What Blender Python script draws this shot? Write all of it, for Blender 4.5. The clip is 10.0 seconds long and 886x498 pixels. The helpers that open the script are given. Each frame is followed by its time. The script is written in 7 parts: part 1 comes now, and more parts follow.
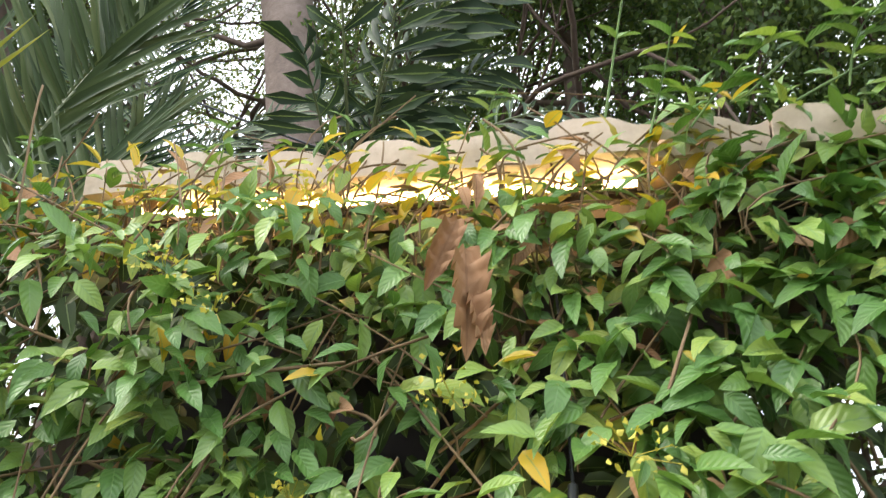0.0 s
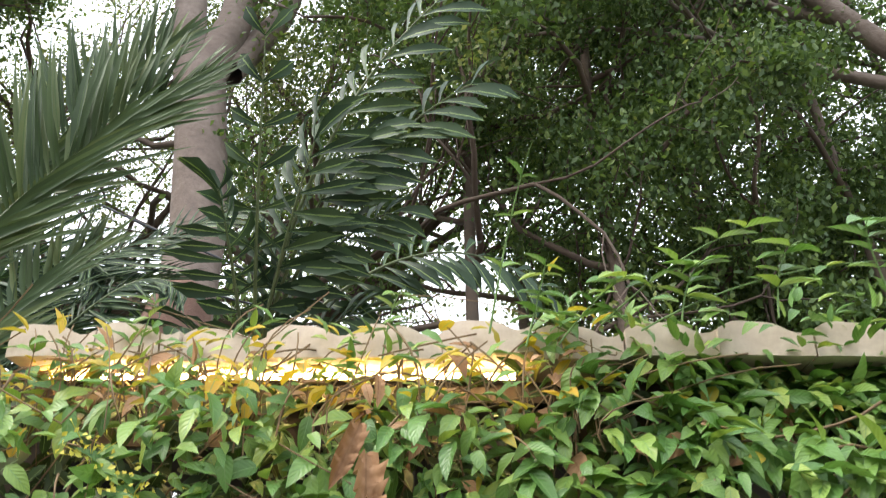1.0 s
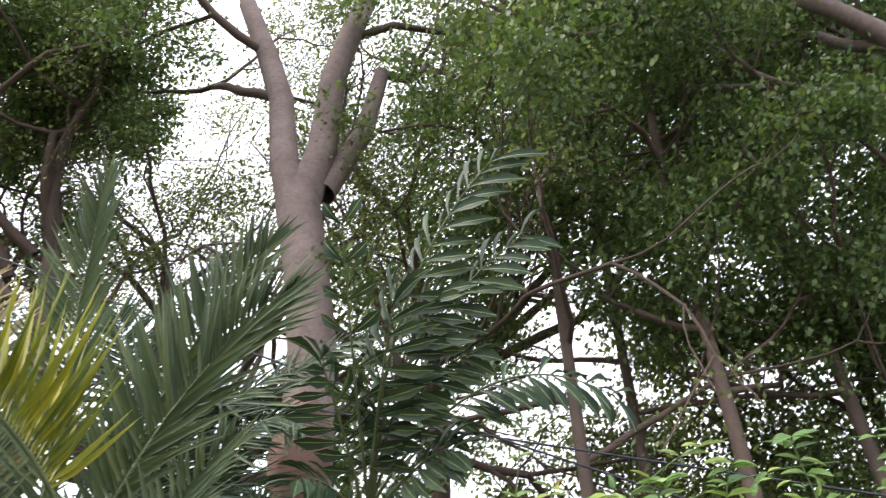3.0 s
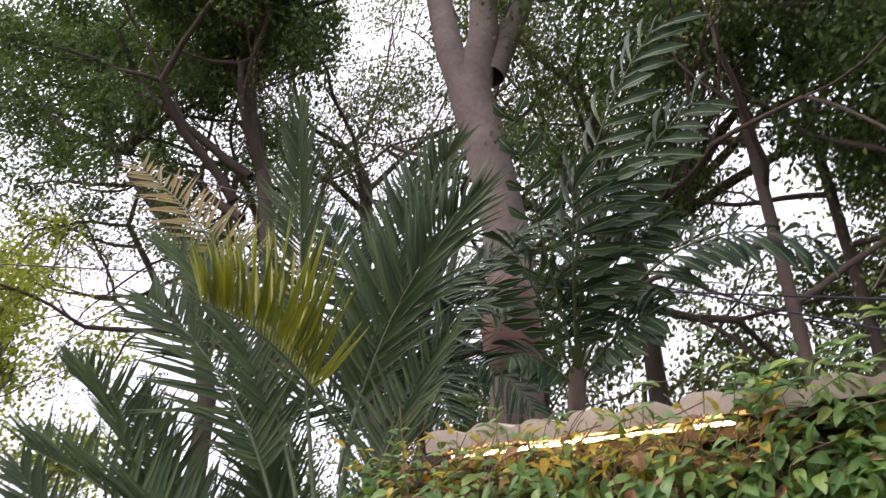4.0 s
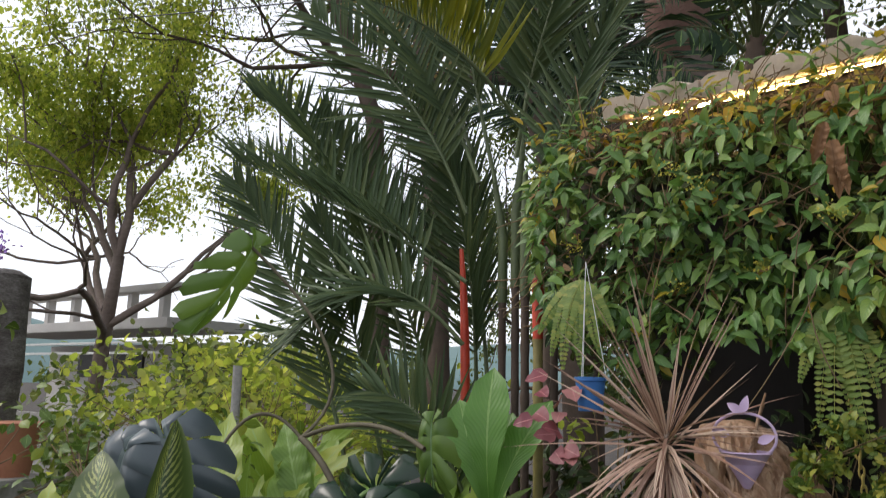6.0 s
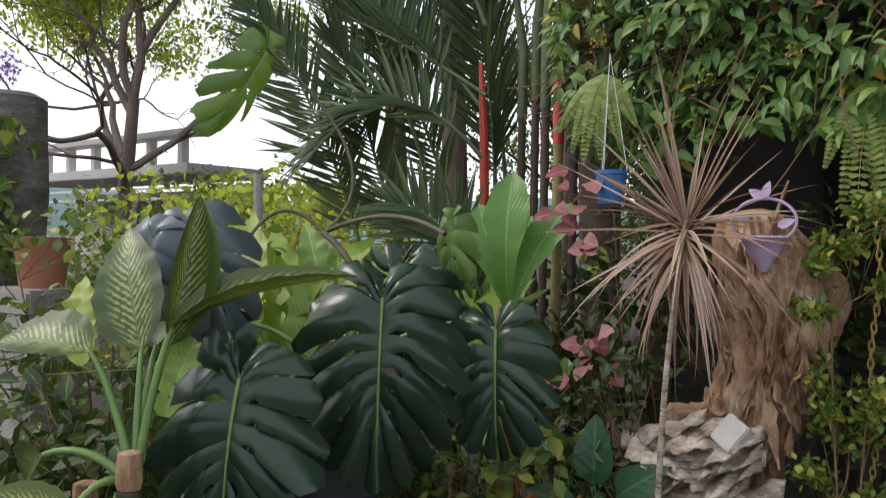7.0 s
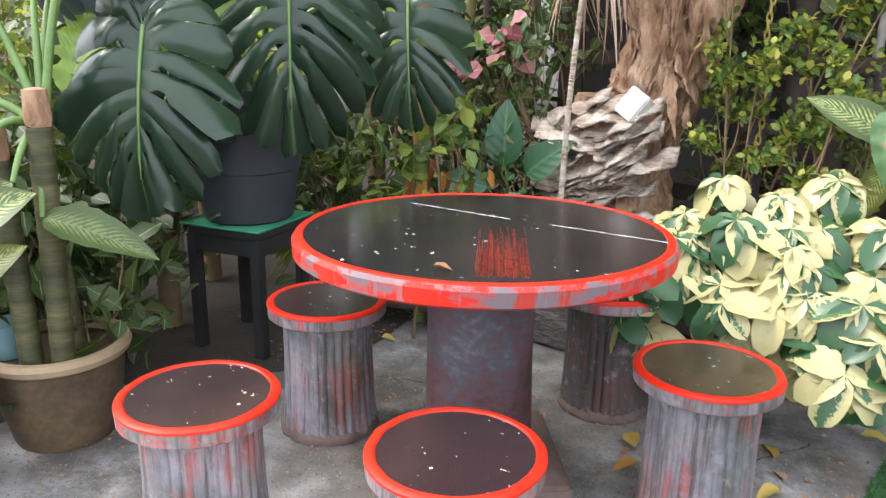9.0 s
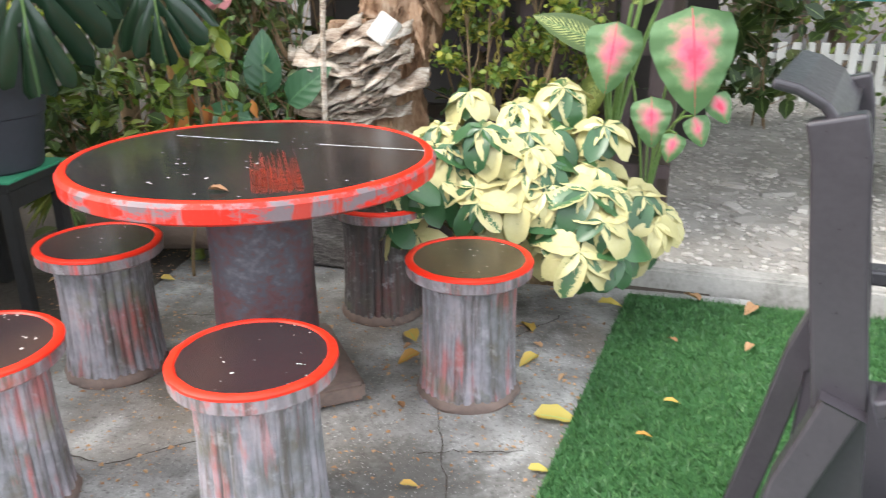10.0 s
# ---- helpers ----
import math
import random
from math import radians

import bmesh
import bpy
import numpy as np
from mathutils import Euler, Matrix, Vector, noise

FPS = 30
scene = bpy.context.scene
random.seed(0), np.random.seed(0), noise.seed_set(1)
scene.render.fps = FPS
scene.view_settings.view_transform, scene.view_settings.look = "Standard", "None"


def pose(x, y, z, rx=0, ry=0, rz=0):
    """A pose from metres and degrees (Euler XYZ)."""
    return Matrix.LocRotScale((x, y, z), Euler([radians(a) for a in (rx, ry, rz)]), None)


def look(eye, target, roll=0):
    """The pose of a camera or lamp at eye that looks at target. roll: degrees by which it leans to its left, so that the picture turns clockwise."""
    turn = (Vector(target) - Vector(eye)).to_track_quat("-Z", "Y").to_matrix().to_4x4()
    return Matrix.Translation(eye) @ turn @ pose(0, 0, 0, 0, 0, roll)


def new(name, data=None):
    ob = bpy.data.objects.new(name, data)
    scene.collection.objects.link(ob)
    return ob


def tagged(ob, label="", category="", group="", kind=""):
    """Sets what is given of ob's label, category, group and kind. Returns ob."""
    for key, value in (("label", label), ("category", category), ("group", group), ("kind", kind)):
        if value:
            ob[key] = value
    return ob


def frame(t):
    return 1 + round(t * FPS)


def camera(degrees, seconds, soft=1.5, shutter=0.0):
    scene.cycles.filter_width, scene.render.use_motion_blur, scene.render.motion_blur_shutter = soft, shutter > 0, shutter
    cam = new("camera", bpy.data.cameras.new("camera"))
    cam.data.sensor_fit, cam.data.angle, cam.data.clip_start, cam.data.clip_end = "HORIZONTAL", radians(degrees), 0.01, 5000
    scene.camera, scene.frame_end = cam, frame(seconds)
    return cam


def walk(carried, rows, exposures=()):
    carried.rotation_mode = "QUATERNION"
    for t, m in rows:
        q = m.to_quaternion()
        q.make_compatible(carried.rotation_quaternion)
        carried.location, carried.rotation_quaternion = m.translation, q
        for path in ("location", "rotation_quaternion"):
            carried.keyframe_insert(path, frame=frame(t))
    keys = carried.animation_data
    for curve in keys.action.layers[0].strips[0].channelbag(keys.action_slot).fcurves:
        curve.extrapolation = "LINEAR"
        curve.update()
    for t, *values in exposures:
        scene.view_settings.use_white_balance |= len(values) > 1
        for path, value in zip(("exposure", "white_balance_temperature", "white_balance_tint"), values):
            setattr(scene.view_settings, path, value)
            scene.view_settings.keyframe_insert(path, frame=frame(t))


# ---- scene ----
cam = camera(59.7, 10.0, soft=1.1, shutter=0.2)
PATH = [
    (0, (0.044, 0.207, 2.109), (-0.151, 1.894, 3.166), 4.5),
    (0.5, (0.035, 0.063, 2.13), (-0.013, 1.676, 3.311), 3.9),
    (1, (0.029, -0.174, 2.157), (0.091, 1.375, 3.421), 2.6),
    (1.5, (0.097, -0.436, 2.215), (0.187, 1.041, 3.56), 1.4),
    (2, (0.253, -0.687, 2.236), (0.321, 0.724, 3.652), 0.6),
    (2.2, (0.29, -0.776, 2.265), (0.343, 0.624, 3.692), -0.0),
    (3.3, (0.361, -1.339, 2.237), (-0.024, 0.177, 3.484), 3.2),
    (3.5, (0.379, -1.422, 2.252), (-0.11, 0.112, 3.438), 3.6),
    (4, (0.502, -1.563, 2.207), (-0.234, -0.009, 3.228), 3.0),
    (4.5, (0.527, -1.659, 2.162), (-0.397, -0.104, 3.015), 2.2),
    (5, (0.458, -1.681, 2.103), (-0.592, -0.124, 2.793), 1.9),
    (5.2, (0.44, -1.66, 2.075), (-0.645, -0.098, 2.7), 1.7),
    (6.3, (0.416, -1.604, 1.893), (-0.781, -0.019, 2.132), 1.0),
    (6.5, (0.407, -1.597, 1.845), (-0.802, -0.012, 2.009), 0.9),
    (7, (0.395, -1.576, 1.704), (-0.825, 0.008, 1.677), 1.0),
    (7.5, (0.387, -1.574, 1.556), (-0.818, 0.011, 1.366), 1.3),
    (8, (0.408, -1.583, 1.456), (-0.765, 0.004, 1.131), 1.6),
    (8.5, (0.445, -1.615, 1.352), (-0.67, -0.014, 0.912), 1.6),
    (9, (0.478, -1.645, 1.274), (-0.526, -0.005, 0.723), 0.8),
    (9.5, (0.491, -1.722, 1.252), (-0.293, 0.004, 0.615), -0.0),
    (10, (0.544, -1.799, 1.258), (0.092, 0.019, 0.559), -0.0),
]
EXPOSURES = [(t, stops, kelvin, tint) for t, stops, kelvin, tint in ((0.0, 1.5, 6500, 10), (1.0, 1.54, 6500, 10), (1.5, 1.46, 6500, 10), (2.0, 1.42, 6500, 10), (2.2, 1.4, 6500, 11), (3.5, 1.22, 6450, 24), (4.5, 0.30, 6500, 27), (5.2, 0.25, 6500, 20), (6.5, 0.18, 6500, 13), (7.5, 0.70, 6400, 14), (8.0, 1.0, 6350, 16), (8.5, 1.44, 6250, 18), (9.0, 1.76, 6350, 15), (10.0, 1.87, 6500, 11))]
walk(cam, [(t, look(eye, target, roll)) for t, eye, target, roll in PATH], EXPOSURES)

# ---- daylight: bright overcast sky, a weak wide sun, one tube lamp under the eave, one bulb ----
SUN_EL, SUN_AZ = radians(46), radians(-115)
world = bpy.data.worlds.new("world")
scene.world = world
world.use_nodes = True
wn, wl = world.node_tree.nodes, world.node_tree.links
wn.clear()
sky = wn.new("ShaderNodeTexSky")
sky.sky_type = "NISHITA"
sky.sun_disc = False
sky.sun_elevation, sky.sun_rotation = SUN_EL, SUN_AZ
sky.dust_density = 4.0
haze = wn.new("ShaderNodeMix")
haze.data_type = "RGBA"
haze.inputs["Factor"].default_value = 0.75
haze.inputs["B"].default_value = (9.0, 9.5, 10.0, 1)
bgn, won = wn.new("ShaderNodeBackground"), wn.new("ShaderNodeOutputWorld")
bgn.inputs["Strength"].default_value = 0.125
wl.new(sky.outputs[0], haze.inputs["A"])
wl.new(haze.outputs["Result"], bgn.inputs["Color"])
wl.new(bgn.outputs[0], won.inputs[0])
sun_data = bpy.data.lights.new("sun", "SUN")
sun_data.energy, sun_data.angle, sun_data.color = 1.1, radians(22), (1.0, 0.95, 0.86)
sun = new("sun", sun_data)
sun.matrix_world = look((math.sin(SUN_AZ) * math.cos(SUN_EL) * 50, math.cos(SUN_AZ) * math.cos(SUN_EL) * 50, math.sin(SUN_EL) * 50), (0, 0, 0))


# ---- materials ----
def _mat(name):
    m = bpy.data.materials.new(name)
    m.use_nodes = True
    nt = m.node_tree
    return m, nt, nt.nodes["Principled BSDF"], nt.nodes["Material Output"]


def _ramp(nt, fac, stops, const=False):
    r = nt.nodes.new("ShaderNodeValToRGB")
    e = r.color_ramp.elements
    r.color_ramp.interpolation = "CONSTANT" if const else "LINEAR"
    while len(e) < len(stops):
        e.new(0.5)
    for el, (p, c) in zip(e, stops):
        el.position, el.color = p, (*c, 1)
    nt.links.new(fac, r.inputs[0])
    return r.outputs[0]


def _math(nt, op, a, b=None, c=None):
    n = nt.nodes.new("ShaderNodeMath")
    n.operation = op
    for i, v in enumerate((a, b, c)):
        if v is None:
            continue
        if isinstance(v, (int, float)):
            n.inputs[i].default_value = v
        else:
            nt.links.new(v, n.inputs[i])
    return n.outputs[0]


def _mix(nt, f, a, b, blend="MIX"):
    n = nt.nodes.new("ShaderNodeMix")
    n.data_type, n.blend_type = "RGBA", blend
    for k, v in (("Factor", f), ("A", a), ("B", b)):
        if isinstance(v, (int, float)):
            n.inputs[k].default_value = v
        elif isinstance(v, tuple):
            n.inputs[k].default_value = (*v, 1)
        else:
            nt.links.new(v, n.inputs[k])
    return n.outputs["Result"]


def _noise(nt, scale, detail=4.0, rough=0.55, coords="Object", stretch=None):
    tc = nt.nodes.new("ShaderNodeTexCoord")
    v = tc.outputs[coords]
    if stretch:
        mp = nt.nodes.new("ShaderNodeMapping")
        mp.inputs["Scale"].default_value = stretch
        nt.links.new(v, mp.inputs[0])
        v = mp.outputs[0]
    n = nt.nodes.new("ShaderNodeTexNoise")
    n.inputs["Scale"].default_value, n.inputs["Detail"].default_value, n.inputs["Roughness"].default_value = scale, detail, rough
    nt.links.new(v, n.inputs["Vector"])
    return n.outputs["Fac"]


def _bump(nt, h, strength, dist, bsdf):
    b = nt.nodes.new("ShaderNodeBump")
    b.inputs["Strength"].default_value, b.inputs["Distance"].default_value = strength, dist
    nt.links.new(h, b.inputs["Height"])
    nt.links.new(b.outputs[0], bsdf.inputs["Normal"])


def _uv(nt):
    tc = nt.nodes.new("ShaderNodeTexCoord")
    s = nt.nodes.new("ShaderNodeSeparateXYZ")
    nt.links.new(tc.outputs["UV"], s.inputs[0])
    return s.outputs[0], s.outputs[1]


def _rand(nt):
    g, o = nt.nodes.new("ShaderNodeNewGeometry"), nt.nodes.new("ShaderNodeObjectInfo")
    return _math(nt, "FRACT", _math(nt, "ADD", g.outputs["Random Per Island"], o.outputs["Random"]))


def surface(name, stops, rough=0.8, scale=6.0, fine=60.0, bump=0.4, dist=0.01, metal=0.0, stretch=None, spec=0.5):
    """A weathered surface: large stains and fine grain."""
    m, nt, b, out = _mat(name)
    big, small = _noise(nt, scale, 5, 0.6, stretch=stretch), _noise(nt, fine, 4, 0.6, stretch=stretch)
    f = _math(nt, "ADD", _math(nt, "MULTIPLY", big, 0.65), _math(nt, "MULTIPLY", small, 0.35))
    nt.links.new(_ramp(nt, f, stops), b.inputs["Base Color"])
    b.inputs["Metallic"].default_value = metal
    b.inputs["Specular IOR Level"].default_value = spec
    nt.links.new(_math(nt, "ADD", _math(nt, "MULTIPLY", small, 0.3), rough - 0.15), b.inputs["Roughness"])
    _bump(nt, f, bump, dist, b)
    return m


def leafy(name, stops, rough=0.42, through_light=0.25, rib=(0.25, 0.36, 0.12), rib_w=0.035, veins=0.0, vein_k=14.0, pattern=None, spec=0.5):
    """Leaf tissue: a colour for each leaf, a midrib, side veins, light that passes through."""
    m, nt, b, out = _mat(name)
    u, v = _uv(nt)
    r = _rand(nt)
    n = _noise(nt, 14.0, 3)
    col = _ramp(nt, _math(nt, "ADD", _math(nt, "MULTIPLY", r, 0.8), _math(nt, "MULTIPLY", n, 0.2)), stops)
    a = _math(nt, "ABSOLUTE", _math(nt, "SUBTRACT", u, 0.5))
    slant = _math(nt, "SUBTRACT", v, _math(nt, "MULTIPLY", a, 0.55))
    if pattern:
        col = pattern(nt, col, u, v, a, slant, r, n)
    if veins:
        w = _math(nt, "SINE", _math(nt, "MULTIPLY", slant, vein_k * 6.283))
        vm = _math(nt, "MULTIPLY", _math(nt, "SMOOTH_MIN", _math(nt, "MAXIMUM", _math(nt, "SUBTRACT", w, 0.55), 0.0), 1.0, 0.1), veins)
        col = _mix(nt, vm, col, rib)
        _bump(nt, w, 0.25, 0.002, b)
    if rib_w:
        rm = _math(nt, "MULTIPLY", _math(nt, "LESS_THAN", a, rib_w), 0.75)
        col = _mix(nt, rm, col, rib)
    nt.links.new(col, b.inputs["Base Color"])
    b.inputs["Roughness"].default_value = rough
    b.inputs["Specular IOR Level"].default_value = spec
    if through_light:
        t, mx = nt.nodes.new("ShaderNodeBsdfTranslucent"), nt.nodes.new("ShaderNodeMixShader")
        mx.inputs[0].default_value = through_light
        nt.links.new(_mix(nt, 1.0, col, (1.0, 1.0, 0.55), "MULTIPLY"), t.inputs["Color"])
        nt.links.new(b.outputs[0], mx.inputs[1])
        nt.links.new(t.outputs[0], mx.inputs[2])
        nt.links.new(mx.outputs[0], out.inputs[0])
    return m


def pat_dieff(nt, col, u, v, a, slant, r, n):
    w = _math(nt, "SINE", _math(nt, "MULTIPLY", slant, 105.0))
    w = _math(nt, "ADD", w, _math(nt, "MULTIPLY", _math(nt, "SUBTRACT", _noise(nt, 60.0, 3), 0.5), 5.5))
    edge = _math(nt, "MULTIPLY", _math(nt, "SUBTRACT", 0.36, a), 6.0)
    f = _math(nt, "MULTIPLY", _math(nt, "GREATER_THAN", w, 0.25), _math(nt, "MINIMUM", _math(nt, "MAXIMUM", edge, 0.0), 1.0))
    f = _math(nt, "MULTIPLY", f, _math(nt, "ADD", 0.25, _math(nt, "MULTIPLY", _math(nt, "GREATER_THAN", r, 0.4), 0.5)))
    return _mix(nt, f, col, (0.38, 0.42, 0.13))


def pat_varieg(nt, col, u, v, a, slant, r, n):
    w = _math(nt, "ADD", _math(nt, "MULTIPLY", a, 1.1), _math(nt, "MULTIPLY", _math(nt, "SUBTRACT", _noise(nt, 22.0, 4), 0.5), 0.75))
    lim = _math(nt, "ADD", -0.46, _math(nt, "MULTIPLY", _math(nt, "POWER", r, 2.3), 2.0))
    f = _math(nt, "GREATER_THAN", w, lim)
    return _mix(nt, f, col, _mix(nt, n, (0.52, 0.465, 0.25), (0.43, 0.40, 0.165)))


def pat_calad(nt, col, u, v, a, slant, r, n):
    d = _math(nt, "SQRT", _math(nt, "ADD", _math(nt, "POWER", _math(nt, "MULTIPLY", a, 1.2), 2.0), _math(nt, "POWER", _math(nt, "SUBTRACT", v, 0.42), 2.0)))
    w = _math(nt, "ADD", d, _math(nt, "MULTIPLY", _math(nt, "SUBTRACT", _noise(nt, 17.0, 5), 0.5), 0.62))
    return _ramp(nt, w, [(0.0, (0.74, 0.07, 0.14)), (0.14, (0.74, 0.16, 0.24)), (0.27, (0.46, 0.24, 0.20)), (0.40, (0.15, 0.25, 0.11)), (0.5, (0.10, 0.20, 0.08))])


G = lambda r, g, b: (r, g, b)
M_VINE = leafy("vine leaf", [(0.0, G(0.059, 0.140, 0.032)), (0.45, G(0.118, 0.240, 0.055)), (0.8, G(0.224, 0.340, 0.074)), (1.0, G(0.378, 0.420, 0.083))], 0.36, 0.28, rib=(0.16, 0.28, 0.09), rib_w=0.03, veins=0.08, vein_k=7)
# Serves yellowed leaves, and leaves whose colour carries the tube's glow.
M_VINE_YELLOW = leafy("yellowed and lamp-tinted vine leaf", [(0.0, G(0.354, 0.300, 0.037)), (0.6, G(0.55, 0.42, 0.05)), (1.0, G(0.60, 0.35, 0.04))], 0.45, 0.4)
# Darkened copy of the vine leaf: shade is put into its colour.
M_VINE_DARK = leafy("vine leaf coloured for shade", [(0.0, G(0.024, 0.050, 0.014)), (0.7, G(0.059, 0.100, 0.023)), (1.0, G(0.13, 0.12, 0.04))], 0.5, 0.2)
M_DEAD = leafy("dry brown leaf", [(0.0, G(0.22, 0.11, 0.05)), (0.5, G(0.36, 0.20, 0.10)), (1.0, G(0.48, 0.30, 0.17))], 0.75, 0.12, rib=(0.25, 0.13, 0.06), veins=0.3, vein_k=8)
M_FALLEN = leafy("fallen yellow leaf", [(0.0, (0.34, 0.15, 0.03)), (0.5, (0.46, 0.30, 0.06)), (1.0, (0.34, 0.36, 0.08))], 0.6, 0.1)
M_PALM_DARK = leafy("dark palm leaflet", [(0.0, G(0.02, 0.042, 0.024)), (0.6, G(0.036, 0.07, 0.036)), (1.0, G(0.06, 0.10, 0.045))], 0.5, 0.15, rib_w=0.05, spec=0.3)
M_STEM = surface("vine stem", [(0.2, (0.10, 0.06, 0.03)), (0.8, (0.28, 0.19, 0.10))], 0.8, 10, 80)
M_GREENSTEM = surface("green stalk", [(0.2, (0.06, 0.14, 0.03)), (0.8, (0.20, 0.30, 0.09))], 0.5, 10, 80, bump=0.1)
M_PALM = leafy("palm leaflet", [(0.0, G(0.050, 0.082, 0.042)), (0.6, G(0.100, 0.145, 0.068)), (1.0, G(0.165, 0.20, 0.080))], 0.5, 0.2, rib=(0.09, 0.15, 0.06), rib_w=0.06, spec=0.3)
M_PALM_YELLOW = leafy("yellow green palm leaflet", [(0.0, G(0.10, 0.15, 0.03)), (0.5, G(0.30, 0.32, 0.035)), (1.0, G(0.55, 0.52, 0.06))], 0.4, 0.4, rib_w=0.06)
M_PALM_DRY = leafy("drying palm leaflet", [(0.0, G(0.26, 0.20, 0.09)), (0.5, G(0.46, 0.33, 0.14)), (1.0, G(0.189, 0.180, 0.055))], 0.6, 0.35, rib_w=0.06)
M_RACHIS = surface("palm rachis", [(0.2, (0.05, 0.08, 0.03)), (0.8, (0.14, 0.17, 0.07))], 0.5, 8, 60, bump=0.1)
M_RED = surface("red crownshaft", [(0.2, (0.40, 0.03, 0.015)), (0.6, (0.62, 0.07, 0.03)), (0.9, (0.45, 0.10, 0.04))], 0.4, 5, 40, bump=0.1)
M_CANE = surface("ringed palm cane", [(0.2, (0.16, 0.14, 0.05)), (0.8, (0.34, 0.28, 0.10))], 0.55, 6, 50, bump=0.2)
M_BARK = surface("tree bark", [(0.3, (0.10, 0.075, 0.062)), (0.5, (0.19, 0.145, 0.122)), (0.7, (0.28, 0.225, 0.195))], 0.9, 1.2, 14, bump=0.8, dist=0.05)
M_BARK_DARK = surface("dark bark", [(0.2, (0.06, 0.045, 0.035)), (0.8, (0.17, 0.12, 0.09))], 0.9, 1.5, 14, bump=0.8, dist=0.04)
M_CROWN_DARK = leafy("dark tree leaf", [(0.0, G(0.058, 0.104, 0.042)), (0.6, G(0.120, 0.198, 0.062)), (0.9, G(0.20, 0.29, 0.075)), (1.0, G(0.34, 0.43, 0.09))], 0.5, 0.42, rib_w=0)
M_CROWN_MID = leafy("tree leaf", [(0.0, G(0.065, 0.105, 0.032)), (0.6, G(0.145, 0.195, 0.062)), (1.0, G(0.30, 0.32, 0.11))], 0.5, 0.45, rib_w=0)
# Extra-bright leaf: the sunshine on it is put into the colour.
M_CROWN_LIGHT = leafy("tree leaf tinted as sunlit", [(0.0, G(0.20, 0.29, 0.065)), (0.5, G(0.40, 0.48, 0.11)), (1.0, G(0.68, 0.68, 0.19))], 0.5, 0.7, rib_w=0)
M_MONST = leafy("monstera leaf", [(0.0, (0.010, 0.026, 0.015)), (1.0, (0.022, 0.048, 0.024))], 0.25, 0.04, rib=(0.09, 0.17, 0.07), rib_w=0.008, spec=0.42)
M_GREYLEAF = leafy("grey blue leaf", [(0.0, G(0.045, 0.062, 0.070)), (1.0, G(0.09, 0.115, 0.125))], 0.3, 0.1, rib=(0.12, 0.16, 0.15), veins=0.2, vein_k=6)
M_DIEFF = leafy("dumb cane leaf", [(0.0, G(0.028, 0.056, 0.012)), (0.7, G(0.060, 0.098, 0.018)), (1.0, G(0.13, 0.15, 0.025))], 0.42, 0.2, rib=(0.10, 0.18, 0.05), rib_w=0.02, pattern=pat_dieff)
M_VARIEG = leafy("variegated leaf", [(0.0, G(0.24, 0.32, 0.06)), (0.45, G(0.06, 0.15, 0.05)), (1.0, G(0.020, 0.065, 0.028))], 0.35, 0.15, rib_w=0, pattern=pat_varieg)
M_CALAD = leafy("caladium leaf", [(0.0, G(0.094, 0.200, 0.055)), (1.0, G(0.118, 0.240, 0.064))], 0.5, 0.3, rib=(0.7, 0.06, 0.12), rib_w=0.012, pattern=pat_calad)
M_BIRD = leafy("bird nest leaf", [(0.0, G(0.118, 0.240, 0.028)), (0.6, G(0.236, 0.360, 0.046)), (1.0, G(0.401, 0.440, 0.074))], 0.38, 0.35, rib=(0.28, 0.42, 0.12), rib_w=0.03, veins=0.3, vein_k=16)
M_PADDLE = leafy("broad upright leaf", [(0.0, G(0.07, 0.19, 0.03)), (1.0, G(0.15, 0.33, 0.05))], 0.34, 0.35, rib=(0.26, 0.42, 0.12), rib_w=0.025, veins=0.25, vein_k=18)
M_FERN = leafy("fern frond", [(0.0, G(0.118, 0.200, 0.037)), (0.6, G(0.236, 0.320, 0.064)), (1.0, G(0.425, 0.400, 0.092))], 0.5, 0.35)
M_SHRUB = leafy("shrub leaf", [(0.0, G(0.059, 0.120, 0.028)), (0.6, G(0.142, 0.220, 0.037)), (1.0, G(0.330, 0.360, 0.064))], 0.42, 0.3)
M_GOLD = leafy("golden shrub leaf", [(0.0, G(0.06, 0.12, 0.028)), (0.5, G(0.15, 0.23, 0.04)), (0.8, G(0.40, 0.40, 0.07)), (1.0, G(0.62, 0.53, 0.10))], 0.42, 0.32)
M_DRAC = leafy("dry pink dracaena blade", [(0.0, G(0.13, 0.075, 0.055)), (0.35, G(0.28, 0.165, 0.115)), (0.75, G(0.56, 0.42, 0.32)), (1.0, G(0.42, 0.22, 0.18))], 0.5, 0.15, rib=(0.20, 0.10, 0.07), rib_w=0.12)
M_PINK = leafy("dusty pink spathe", [(0.0, G(0.16, 0.03, 0.045)), (0.5, G(0.30, 0.09, 0.10)), (1.0, G(0.42, 0.22, 0.19))], 0.45, 0.2, rib=(0.5, 0.2, 0.2))
M_YFLOWER = leafy("small yellow green blossom", [(0.0, G(0.413, 0.420, 0.055)), (1.0, G(0.708, 0.600, 0.110))], 0.6, 0.3, rib_w=0)
M_PURPLE = leafy("purple blossom", [(0.0, G(0.22, 0.10, 0.5)), (1.0, G(0.45, 0.28, 0.75))], 0.6, 0.3, rib_w=0)
M_ORANGE = leafy("orange dry sheath", [(0.0, G(0.22, 0.06, 0.02)), (1.0, G(0.50, 0.20, 0.04))], 0.6, 0.2, rib_w=0)
M_TURF = leafy("artificial grass", [(0.0, G(0.022, 0.078, 0.024)), (0.6, G(0.052, 0.150, 0.046)), (1.0, G(0.115, 0.235, 0.085))], 0.5, 0.1, rib_w=0)
m_, nt_, b_, o_ = _mat("stained concrete")
